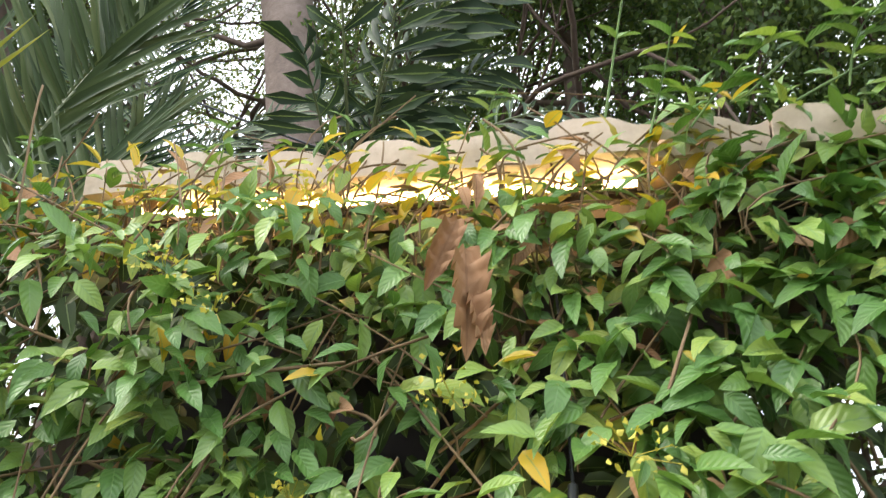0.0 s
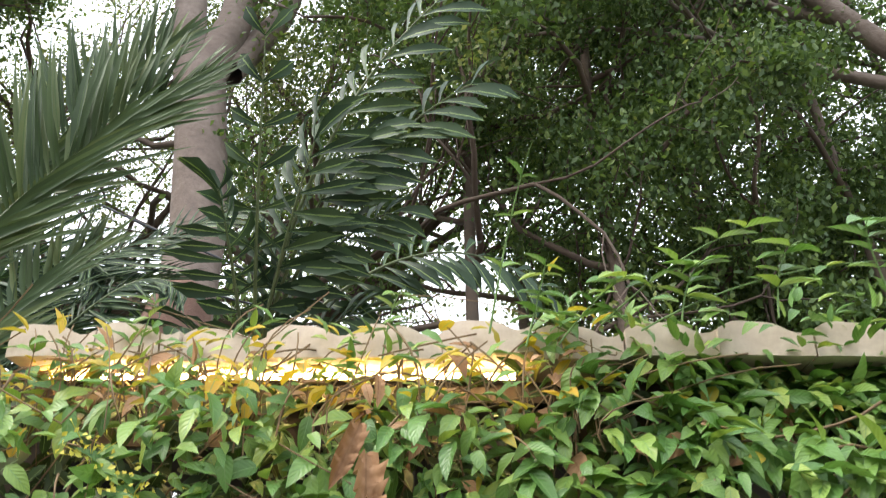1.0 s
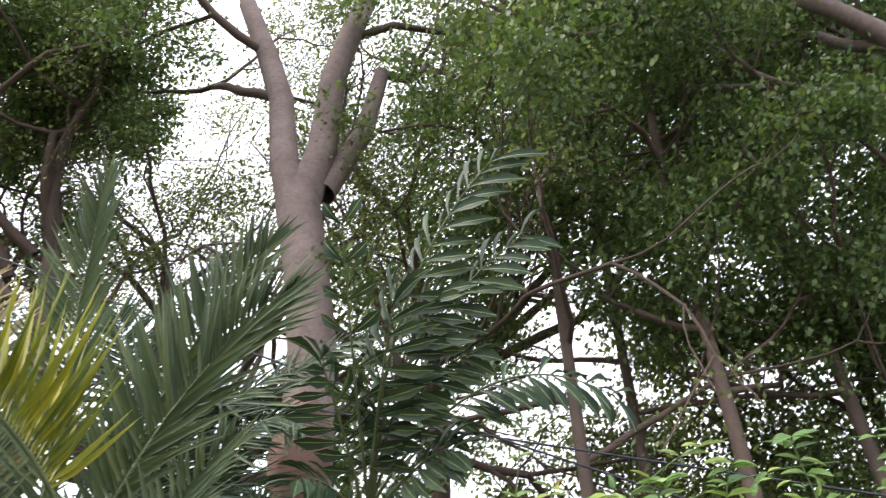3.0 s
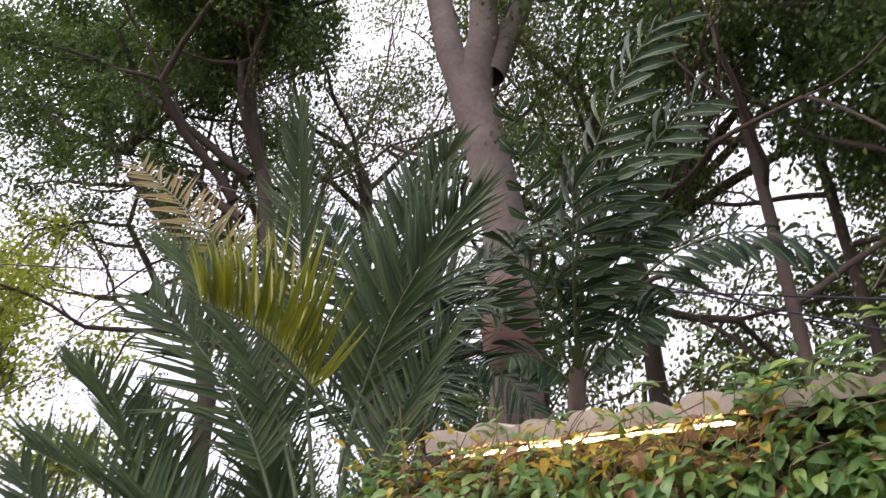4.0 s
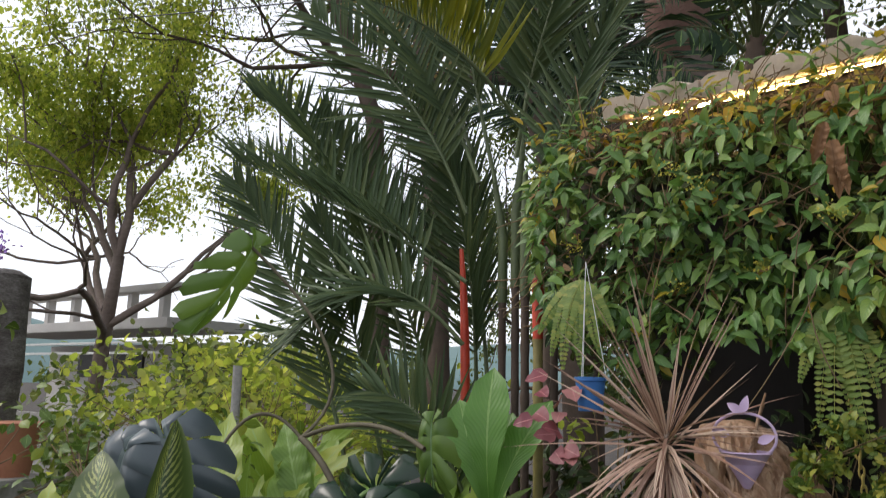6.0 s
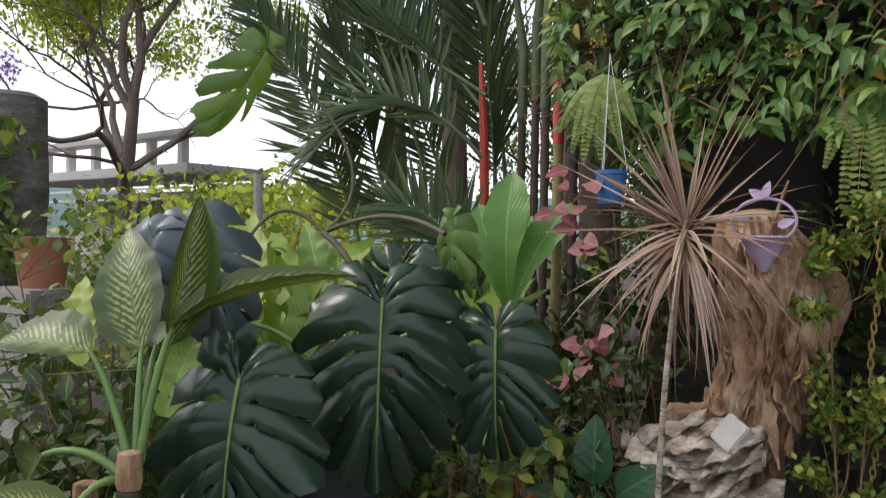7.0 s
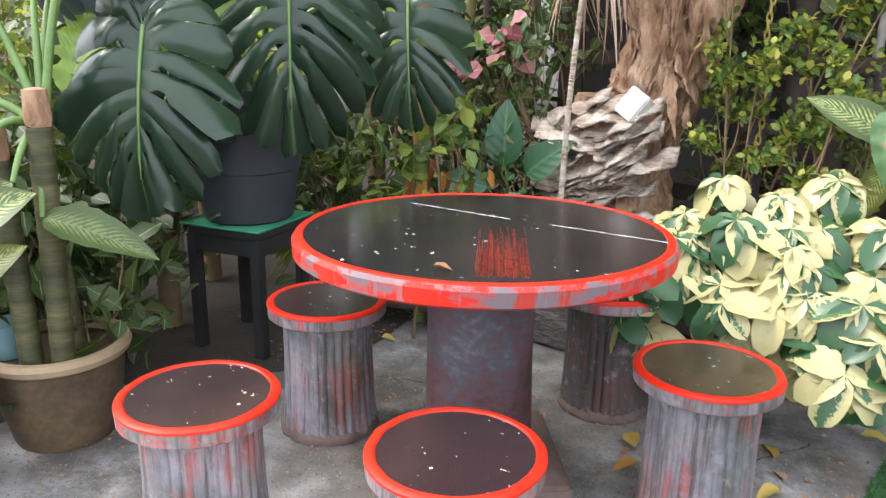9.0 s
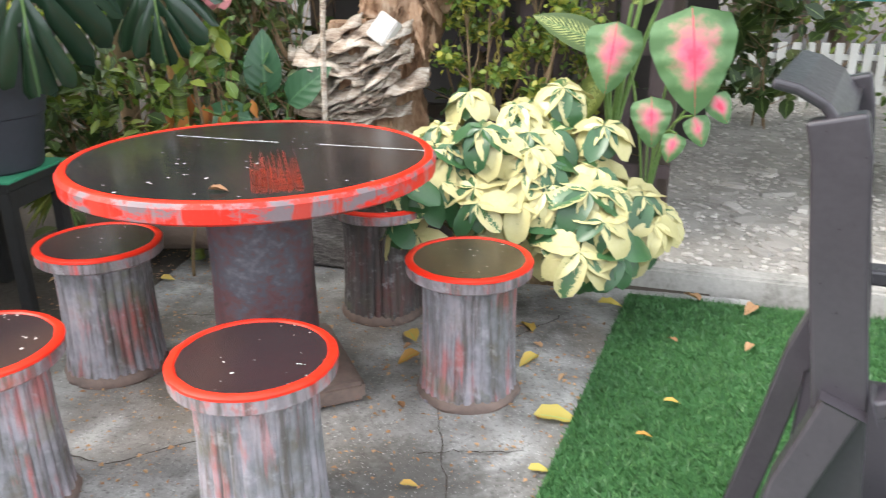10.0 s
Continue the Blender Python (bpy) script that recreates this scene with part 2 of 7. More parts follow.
c_ = _ramp(nt_, _noise(nt_, 5.5, 6, 0.62), [(0.34, (0.13, 0.125, 0.115)), (0.5, (0.26, 0.255, 0.245)), (0.66, (0.42, 0.415, 0.40))])
c_ = _mix(nt_, _ramp(nt_, _noise(nt_, 1.5, 6, 0.7), [(0.47, (0, 0, 0)), (0.58, (0.85, 0.85, 0.85))]), c_, (0.075, 0.068, 0.058))
c_ = _mix(nt_, _ramp(nt_, _noise(nt_, 2.6, 5, 0.65, coords="Generated"), [(0.55, (0, 0, 0)), (0.68, (0.7, 0.7, 0.7))]), c_, (0.13, 0.10, 0.07))
c_ = _mix(nt_, _ramp(nt_, _noise(nt_, 70.0, 4, 0.7), [(0.55, (0, 0, 0)), (0.66, (0.7, 0.7, 0.7))]), c_, (0.06, 0.055, 0.05))
c_ = _mix(nt_, _ramp(nt_, _noise(nt_, 22.0, 6, 0.75), [(0.52, (0, 0, 0)), (0.62, (0.55, 0.55, 0.55))]), c_, (0.11, 0.105, 0.095))
c_ = _mix(nt_, _ramp(nt_, _noise(nt_, 130.0, 2, 0.6), [(0.66, (0, 0, 0)), (0.70, (0.8, 0.8, 0.8))]), c_, (0.55, 0.54, 0.52))
nt_.links.new(c_, b_.inputs["Base Color"])
nt_.links.new(_math(nt_, "ADD", _math(nt_, "MULTIPLY", _noise(nt_, 3.0, 4), 0.4), 0.42), b_.inputs["Roughness"])
_bump(nt_, _noise(nt_, 35.0, 6, 0.7), 0.6, 0.006, b_)
M_CONCRETE = m_
M_CURB = surface("pale concrete", [(0.3, (0.12, 0.115, 0.10)), (0.5, (0.28, 0.27, 0.25)), (0.72, (0.40, 0.385, 0.36))], 0.9, 4, 50, bump=0.4)
M_EARTH = surface("garden earth", [(0.3, (0.016, 0.012, 0.009)), (0.7, (0.06, 0.046, 0.034))], 0.95, 2, 30, bump=0.8, dist=0.03)
M_GRAVEL = surface("gravel bed", [(0.3, (0.15, 0.14, 0.125)), (0.7, (0.40, 0.375, 0.34))], 0.95, 5, 70, bump=0.8, dist=0.02)
M_DRIFT = surface("weathered driftwood", [(0.30, (0.07, 0.035, 0.018)), (0.42, (0.26, 0.145, 0.08)), (0.54, (0.42, 0.27, 0.17)), (0.70, (0.60, 0.47, 0.35))], 0.9, 7, 38, bump=1.0, dist=0.04, stretch=(1, 1, 0.45))
M_DRIFT_PALE = surface("bleached driftwood", [(0.32, (0.07, 0.045, 0.03)), (0.42, (0.26, 0.19, 0.14)), (0.52, (0.45, 0.38, 0.31)), (0.66, (0.64, 0.58, 0.50))], 0.9, 8, 44, bump=1.0, dist=0.03, stretch=(0.6, 1, 2.5))
M_BLACKPOT = surface("black plastic pot", [(0.2, (0.018, 0.021, 0.028)), (0.8, (0.05, 0.056, 0.068))], 0.5, 5, 60, bump=0.1)
M_BLACKWOOD = surface("black painted stand", [(0.2, (0.010, 0.010, 0.010)), (0.8, (0.03, 0.03, 0.03))], 0.5, 6, 60, bump=0.2)
M_GREENMAT = surface("green mat", [(0.2, (0.03, 0.22, 0.12)), (0.8, (0.06, 0.36, 0.20))], 0.7, 8, 80, bump=0.2)
M_CLAY = surface("mossy clay pot", [(0.3, (0.030, 0.024, 0.014)), (0.5, (0.085, 0.058, 0.030)), (0.75, (0.19, 0.125, 0.068))], 0.9, 5, 45, bump=0.5)
M_CLAYRIM = surface("pale clay rim", [(0.2, (0.210, 0.144, 0.079)), (0.8, (0.375, 0.288, 0.178))], 0.9, 6, 45, bump=0.3)
M_TERRA = surface("terracotta", [(0.2, (0.30, 0.11, 0.06)), (0.8, (0.48, 0.22, 0.13))], 0.85, 6, 50, bump=0.2)
M_BLUEPOT = surface("blue plastic", [(0.2, (0.02, 0.10, 0.32)), (0.8, (0.04, 0.18, 0.46))], 0.45, 6, 50, bump=0.05)
M_LILAC = surface("lilac plastic", [(0.2, (0.42, 0.30, 0.48)), (0.8, (0.56, 0.44, 0.60))], 0.5, 6, 50, bump=0.05)
M_WHITE = surface("white weathered paint", [(0.2, (0.5, 0.5, 0.48)), (0.8, (0.78, 0.78, 0.75))], 0.7, 5, 50, bump=0.1)
M_CHAIN = surface("yellowed chain", [(0.2, (0.35, 0.25, 0.05)), (0.8, (0.55, 0.45, 0.14))], 0.6, 6, 60, bump=0.1)
M_CHAIR = surface("dark brown plastic", [(0.3, (0.022, 0.019, 0.023)), (0.7, (0.042, 0.037, 0.044))], 0.34, 4, 90, bump=0.15, dist=0.003)
M_TILE = surface("beige roof tile", [(0.30, (0.30, 0.23, 0.17)), (0.40, (0.52, 0.42, 0.33)), (0.55, (0.62, 0.52, 0.42)), (0.7, (0.70, 0.62, 0.53))], 0.85, 3, 40, bump=0.2)
M_TIMBER = surface("dark timber", [(0.2, (0.025, 0.018, 0.014)), (0.8, (0.09, 0.065, 0.05))], 0.85, 3, 40, bump=0.5, stretch=(1, 1, 0.15))
M_SHEDWALL = surface("shed board coloured for deep shade", [(0.2, (0.02, 0.018, 0.016)), (0.8, (0.06, 0.05, 0.045))], 0.9, 2, 30)
M_NET = surface("teal shade net", [(0.2, (0.02, 0.14, 0.13)), (0.8, (0.06, 0.30, 0.27))], 0.7, 8, 90)
M_WALLPAINT = surface("house wall", [(0.2, (0.42, 0.40, 0.38)), (0.8, (0.62, 0.60, 0.57))], 0.9, 1, 20)
# Distance haze is painted in as a bluish tint.
M_HILL_HAZED = surface("wooded hill", [(0.2, (0.10, 0.16, 0.17)), (0.8, (0.16, 0.24, 0.22))], 0.95, 0.03, 0.4)
M_FERNTRUNK = surface("tree fern trunk", [(0.3, (0.045, 0.038, 0.033)), (0.5, (0.14, 0.125, 0.115)), (0.7, (0.30, 0.28, 0.27))], 0.95, 5, 40, bump=1.0, dist=0.03, stretch=(1, 1, 3))


def painted(name, base, streaks):
    """Grey-blue painted concrete with runs of red paint and bare patches."""
    m, nt, b, out = _mat(name)
    run = _noise(nt, 1.0, 4, 0.65, stretch=(36, 36, 4))
    patch = _noise(nt, 4.2, 3, 0.6)
    grime = _noise(nt, 26.0, 5, 0.7)
    col = _ramp(nt, _noise(nt, 5.0, 4, 0.65, stretch=(1.4, 1.4, 1)), base)
    red = _ramp(nt, _math(nt, "ADD", _math(nt, "MULTIPLY", run, 0.6), _math(nt, "MULTIPLY", patch, 0.5)), [(0.565, (0, 0, 0)), (0.66, (0.7, 0.7, 0.7))])
    col = _mix(nt, red, col, streaks)
    col = _mix(nt, _ramp(nt, _noise(nt, 1.0, 5, 0.7, stretch=(44, 44, 3)), [(0.48, (0, 0, 0)), (0.62, (0.8, 0.8, 0.8))]), col, (0.070, 0.058, 0.050))
    col = _mix(nt, _ramp(nt, grime, [(0.56, (0, 0, 0)), (0.68, (0.5, 0.5, 0.5))]), col, (0.34, 0.33, 0.345))
    col = _mix(nt, _ramp(nt, _noise(nt, 6.0, 5, 0.7), [(0.54, (0, 0, 0)), (0.68, (0.65, 0.65, 0.65))]), col, (0.13, 0.13, 0.075))
    nt.links.new(col, b.inputs["Base Color"])
    b.inputs["Roughness"].default_value = 0.6
    _bump(nt, _math(nt, "ADD", grime, _math(nt, "MULTIPLY", run, 0.7)), 0.7, 0.008, b)
    return m


M_PEDESTAL = surface("blue grey and maroon paint", [(0.36, (0.022, 0.018, 0.020)), (0.46, (0.085, 0.034, 0.038)), (0.54, (0.060, 0.060, 0.074)), (0.70, (0.17, 0.16, 0.185))], 0.6, 2.2, 40, bump=0.3, stretch=(1.0, 1.0, 1.3))
M_STOOLBAND = painted("grey band with red drips", [(0.30, (0.13, 0.05, 0.05)), (0.44, (0.19, 0.165, 0.18)), (0.54, (0.26, 0.22, 0.235)), (0.64, (0.44, 0.05, 0.035))], (0.55, 0.03, 0.018))
# Darker stool paint: the shade behind the table is put into the colour.
M_STOOLSHADE = painted("weathered paint darkened for shade", [(0.30, (0.035, 0.03, 0.03)), (0.5, (0.075, 0.065, 0.065)), (0.75, (0.13, 0.10, 0.10))], (0.13, 0.04, 0.035))
M_STOOLCOL = painted("streaked pale paint", [(0.30, (0.10, 0.085, 0.06)), (0.42, (0.15, 0.15, 0.16)), (0.52, (0.23, 0.215, 0.24)), (0.62, (0.30, 0.26, 0.28)), (0.72, (0.29, 0.16, 0.16))], (0.38, 0.09, 0.08))


def glossy_top(name, dark, warm, chips):
    """Dark lacquer, worn through to red wood, with pale specks."""
    m, nt, b, out = _mat(name)
    col = _mix(nt, _ramp(nt, _noise(nt, 2.2, 3), [(0.45, (0, 0, 0)), (0.7, (1, 1, 1))]), dark, warm)
    col = _mix(nt, _ramp(nt, _noise(nt, chips, 2, 0.5), [(0.73, (0, 0, 0)), (0.745, (1, 1, 1))]), col, (0.5, 0.48, 0.45))
    nt.links.new(col, b.inputs["Base Color"])
    nt.links.new(_math(nt, "ADD", _math(nt, "MULTIPLY", _noise(nt, 5.0, 4), 0.22), 0.10), b.inputs["Roughness"])
    _bump(nt, _noise(nt, 30.0, 3), 0.06, 0.004, b)
    return m


M_TABLETOP = glossy_top("worn dark lacquer", (0.016, 0.014, 0.015), (0.032, 0.022, 0.022), 42.0)
M_STOOLTOP = glossy_top("dark seat lacquer", (0.030, 0.020, 0.022), (0.065, 0.038, 0.030), 60.0)
M_REDPAINT = surface("red enamel paint", [(0.3, (0.34, 0.016, 0.008)), (0.45, (0.62, 0.022, 0.008)), (0.8, (0.70, 0.04, 0.014))], 0.4, 6, 50, bump=0.15, spec=0.3)
m_, nt_, b_, o_ = _mat("chipped red rim")
c_ = _mix(nt_, _ramp(nt_, _noise(nt_, 3.4, 6, 0.7, stretch=(1, 1, 2.2)), [(0.50, (0, 0, 0)), (0.57, (1, 1, 1))]), (0.58, 0.022, 0.010), (0.17, 0.13, 0.14))
c_ = _mix(nt_, _ramp(nt_, _noise(nt_, 16.0, 4, 0.7, stretch=(2.4, 2.4, 0.3)), [(0.56, (0, 0, 0)), (0.64, (0.7, 0.7, 0.7))]), c_, (0.20, 0.155, 0.16))
c_ = _mix(nt_, _ramp(nt_, _noise(nt_, 13.0, 4, 0.7, stretch=(1.6, 1.6, 0.25)), [(0.53, (0, 0, 0)), (0.60, (0.9, 0.9, 0.9))]), c_, (0.42, 0.035, 0.02))
nt_.links.new(c_, b_.inputs["Base Color"])
b_.inputs["Roughness"].default_value = 0.55
b_.inputs["Specular IOR Level"].default_value = 0.3
_bump(nt_, _noise(nt_, 12.0, 5), 0.5, 0.006, b_)
M_RIM = m_
M_WORNRED = surface("worn red in the lacquer", [(0.3, (0.10, 0.014, 0.010)), (0.7, (0.44, 0.040, 0.016))], 0.3, 8, 60, bump=0.05)


def glow(name, color, strength):
    m, nt, b, out = _mat(name)
    b.inputs["Base Color"].default_value = (*color, 1)
    b.inputs["Emission Color"].default_value = (*color, 1)
    b.inputs["Emission Strength"].default_value = strength
    return m


M_TUBE = glow("lit tube", (1.0, 0.68, 0.28), 17.0)
M_BULB = glow("lit bulb", (1.0, 0.62, 0.20), 40.0)


# ---- mesh building ----
class Build:
    """Collects quads with leaf coordinates (u across, v along)."""

    def __init__(self):
        self.v, self.f, self.t, self.n = [], [], [], 0

    def add(self, v, f, t):
        self.v.append(v)
        self.f.append(f + self.n)
        self.t.append(t)
        self.n += len(v)

    def many(self, tpl, pos, way, up, scale, side=None):
        """Copies of a template at many places: way is its length, up its face."""
        v, f, t = tpl
        way = way / (np.linalg.norm(way, axis=1, keepdims=True) + 1e-9)
        x = np.cross(way, up)
        x /= np.linalg.norm(x, axis=1, keepdims=True) + 1e-9
        z = np.cross(x, way)
        s = np.asarray(scale, float).reshape(-1, 1, 1)
        w = s if side is None else np.asarray(side, float).reshape(-1, 1, 1)
        p = pos[:, None, :] + v[None, :, 0:1] * w * x[:, None, :] + v[None, :, 1:2] * s * way[:, None, :] + (v[None, :, 2:3] * s + v[None, :, 3:4] * w) * z[:, None, :]
        k, m = len(pos), len(v)
        self.add(p.reshape(-1, 3), (f[None] + (np.arange(k) * m)[:, None, None]).reshape(-1, 4), np.tile(t, (k, 1)))

    def one(self, tpl, pos, way, up, scale=1.0, side=None):
        self.many(tpl, np.array([pos], float), np.array([way], float), np.array([up], float), [scale], None if side is None else [side])

    def tube(self, pts, radii, sides=6):
        p = np.asarray(pts, float)
        r = np.broadcast_to(np.asarray(radii, float), (len(p),))
        d = np.gradient(p, axis=0)
        d /= np.linalg.norm(d, axis=1, keepdims=True) + 1e-9
        ref = np.array([0.31, 0.95, 0.05]) if abs(d[0][2]) > 0.8 else np.array([0, 0, 1.0])
        a = np.cross(d, ref)
        a /= np.linalg.norm(a, axis=1, keepdims=True) + 1e-9
        b = np.cross(d, a)
        th = np.linspace(0, 2 * np.pi, sides, endpoint=False)
        ring = p[:, None] + r[:, None, None] * (np.cos(th)[None, :, None] * a[:, None] + np.sin(th)[None, :, None] * b[:, None])
        i, j = np.meshgrid(np.arange(len(p) - 1), np.arange(sides), indexing="ij")
        k = (j + 1) % sides
        f = np.stack([i * sides + j, i * sides + k, (i + 1) * sides + k, (i + 1) * sides + j], -1).reshape(-1, 4)
        t = np.stack(np.broadcast_arrays(th[None] / 6.283, np.linspace(0, 1, len(p))[:, None]), -1).reshape(-1, 2)
        self.add(ring.reshape(-1, 3), f, t)

    def mesh(self, name, material, smooth=True):
        v, f, t = np.concatenate(self.v).astype(np.float32), np.concatenate(self.f).astype(np.int32), np.concatenate(self.t).astype(np.float32)
        me = bpy.data.meshes.new(name)
        me.vertices.add(len(v))
        me.vertices.foreach_set("co", v.ravel())
        me.loops.add(len(f) * 4)
        me.loops.foreach_set("vertex_index", f.ravel())
        me.polygons.add(len(f))
        me.polygons.foreach_set("loop_start", np.arange(len(f), dtype=np.int32) * 4)
        me.polygons.foreach_set("use_smooth", np.full(len(f), smooth))
        uv = me.uv_layers.new(name="leaf")
        uv.data.foreach_set("uv", t[f.ravel()].ravel())
        me.update(calc_edges=True)
        me.validate()
        me.materials.append(material)
        return me


def part(name, data, material=None, parent=None, label=""):
    """Links a mesh (or a Build, or a bmesh) as one object under a thing or a part."""
    if isinstance(data, Build):
        data = data.mesh(name, material)
    elif isinstance(data, bmesh.types.BMesh):
        me = bpy.data.meshes.new(name)
        data.to_mesh(me)
        data.free()
        me.materials.append(material)
        data = me
    ob = new(name, data)
    if parent:
        ob.parent = parent
        ob.matrix_parent_inverse = Matrix.Translation(-parent.location) if parent.parent is None else Matrix.Identity(4)
    if label:
        ob["label"] = label
    return ob


def thing(name, at, label, category, group="", kind=""):
    """The empty at a thing's base; its parts keep world coordinates."""
    ob = new(name)
    ob.location = at
    ob.empty_display_size = 0.05
    return tagged(ob, label, category, group, kind)


def rnd(a, b):
    return random.uniform(a, b)


def blade(w=0.5, seg=5, fold=0.15, droop=0.25, shape="ovate", wave=0.0, cols=2):
    """A leaf of length 1 along +y, face +z: half width w, folded on its midrib."""
    ys = np.linspace(0, 1, seg + 1)
    if shape == "ovate":
        ww = np.sin(np.pi * np.clip(ys, 0, 1) ** 0.72) ** 0.8
    elif shape == "strap":
        ww = np.minimum(1, ys * 5 + 0.25) * np.minimum(1, (1 - ys) * 3.2 + 0.02)
    elif shape == "lance":
        ww = np.minimum(1, ys * 4 + 0.3) * np.minimum(1, (1 - ys) * 1.6 + 0.02)
    elif shape == "paddle":
        ww = np.minimum(1, 0.12 + ys ** 1.5 * 1.6) * np.sqrt(np.clip(1 - ys ** 6, 0, 1))
    elif shape == "heart":
        ww = np.sin(np.pi * ys ** 0.5) ** 0.65
    elif shape == "oval":
        ww = np.sqrt(np.clip(1 - (2 * ys - 1) ** 2, 0, 1)) ** 0.85
    else:
        ww = 1 - ys
    us = np.linspace(-1, 1, cols + 1)
    v, t = [], []
    for k, (y, s) in enumerate(zip(ys, ww)):
        for u in us:
            z = -droop * y * y
            v.append((u * s * w, y * (1 - 0.25 * droop * y), z, (fold * abs(u) * 2 + wave * 0.35 * math.sin(k * 2.4 + 1.3 * (u > 0)) * abs(u)) * s * w))
            t.append((0.5 + 0.5 * u, y))
    n = len(us)
    f = [(i * n + j, i * n + j + 1, (i + 1) * n + j + 1, (i + 1) * n + j) for i in range(seg) for j in range(n - 1)]
    return np.array(v, float), np.array(f, int), np.array(t, float)


def bez(a, b, c, n):
    t = np.linspace(0, 1, n)[:, None]
    a, b, c = np.array(a, float), np.array(b, float), np.array(c, float)
    return (1 - t) ** 2 * a + 2 * t * (1 - t) * b + t * t * c


def box(bm, size, m):
    bmesh.ops.create_cube(bm, size=1, matrix=m @ Matrix.Diagonal((*size, 1)))


def slab(size, at, bevel=0.008, rz=0.0, rx=0.0, ry=0.0):
    bm = bmesh.new()
    box(bm, size, pose(*at, rx, ry, rz))
    if bevel:
        bmesh.ops.bevel(bm, geom=bm.edges[:], offset=bevel, segments=2, affect="EDGES")
    return bm


def lathe(profile, at, sides=40, ripple=None, close=True):
    """A turned body from (radius, height) pairs; ripple(angle, height) scales the radius."""
    bm = bmesh.new()
    rings = []
    for r, z in profile:
        ring = []
        for i in range(sides):
            a = 2 * math.pi * i / sides
            k = r * (ripple(a, z) if ripple else 1.0)
            ring.append(bm.verts.new((at[0] + k * math.cos(a), at[1] + k * math.sin(a), at[2] + z)))
        rings.append(ring)
    for p, q in zip(rings, rings[1:]):
        for i in range(sides):
            f = bm.faces.new((p[i], p[(i + 1) % sides], q[(i + 1) % sides], q[i]))
            f.smooth = True
    if close:
        bm.faces.new(list(reversed(rings[0])))
        bm.faces.new(rings[-1])
    bmesh.ops.recalc_face_normals(bm, faces=bm.faces[:])
    for e in bm.edges:
        if len(e.link_faces) == 2 and e.calc_face_angle() > 0.62:
            e.smooth = False
    return bm


def rods(pieces, sides=6):
    b = Build()
    for pts, r in pieces:
        b.tube(pts, r, sides)
    return b


SMALL = blade(0.34, 2, 0.2, 0.1, "oval")
TREE_LEAF = blade(0.27, 2, 0.0, 0.25, "oval", 0.0, 1)


def frond(base, mid, tip, n=44, length=0.5, width=0.032, sweep=0.55, lift=0.45, start=0.18, droop=0.10, material=None, up=(0, 0, 1), end=0.45, shape="lance"):
    """A feather palm frond: a bent rachis and two ranks of narrow leaflets."""
    pts = bez(base, mid, tip, 24)
    b = Build()
    ts = np.linspace(start, 1.0, n)
    q = np.stack([np.interp(ts, np.linspace(0, 1, 24), pts[:, i]) for i in range(3)], 1)
    d = np.gradient(pts, axis=0)
    d /= np.linalg.norm(d, axis=1, keepdims=True)
    dd = np.stack([np.interp(ts, np.linspace(0, 1, 24), d[:, i]) for i in range(3)], 1)
    u = np.array(up, float)
    s = np.cross(dd, u)
    s /= np.linalg.norm(s, axis=1, keepdims=True) + 1e-6
    nrm = np.cross(s, dd)
    k = (ts - start) / (1 - start)
    size = length * np.minimum(1, 0.55 + 2 * k) * (1 - (1 - end) * k ** 2.5)
    rng = np.random.default_rng(abs(int(1000 * (base[0] + 3 * tip[0] + 7 * tip[2]))) % 99991)
    tpl = blade(0.5, 4, 0.3, droop, shape)
    for sg in (-1, 1):
        sw = sweep + 0.45 * k ** 2 + rng.normal(0, 0.10, n)
        way = sg * s * np.cos(sw)[:, None] + dd * np.sin(sw)[:, None] + nrm * (lift + rng.normal(0, 0.12, n))[:, None]
        b.many(tpl, q, way, nrm + 0.3 * sg * s, size * 1.22 * rng.uniform(0.8, 1.1, n), np.full(n, width * 1.15) * rng.uniform(0.7, 1.1, n))
    return b, rods([(pts, np.linspace(0.016, 0.004, 24))], 6)


def palm_frond(parent, material, *args, apart=False, **kw):
    """One frond under its palm; broad leaflets that can be picked apart are parts of it."""
    b, r = frond(*args, **kw)
    if not apart:
        ob = part("frond", b, material, parent)
        part("rachis", r, M_RACHIS, ob)
        return ob
    ob = part("frond", r, M_RACHIS, parent)
    for v, f, t in zip(b.v, b.f, b.t):
        n = kw["n"]
        m = len(v) // n
        k = len(f) // n
        f0 = f[:k] - f.min()
        for i in range(n):
            leaflet = Build()
            leaflet.add(v[i * m:(i + 1) * m], f0, t[i * m:(i + 1) * m])
            part("leaflet", leaflet, material, ob)
    return ob


def branching(start, way, length, radius, depth, rng, out, tips, spread=0.6, shrink=0.68, n=3, rise=0.1):
    """Forks a limb into ever thinner ones; tips collect the twig ends."""
    p = [np.array(start, float)]
    d = np.array(way, float)
    d /= np.linalg.norm(d)
    for i in range(5):
        d = d + rng.normal(0, 0.16, 3) + np.array([0, 0, rise * 0.3])
        d /= np.linalg.norm(d)
        p.append(p[-1] + d * length / 5)
    out.append((p, np.linspace(radius, radius * shrink, 6)))
    if depth == 0:
        tips.append(p[-1])
        tips.append(p[3])
        return
    for i in range(n):
        e = d + rng.normal(0, spread, 3) + np.array([0, 0, rise])
        at = p[-1] if i < 2 else p[int(rng.integers(2, 5))]
        branching(at, e, length * rng.uniform(0.6, 0.85), radius * shrink * (0.9 if i == 0 else 0.65), depth - 1, rng, out, tips, spread, shrink, n, rise)


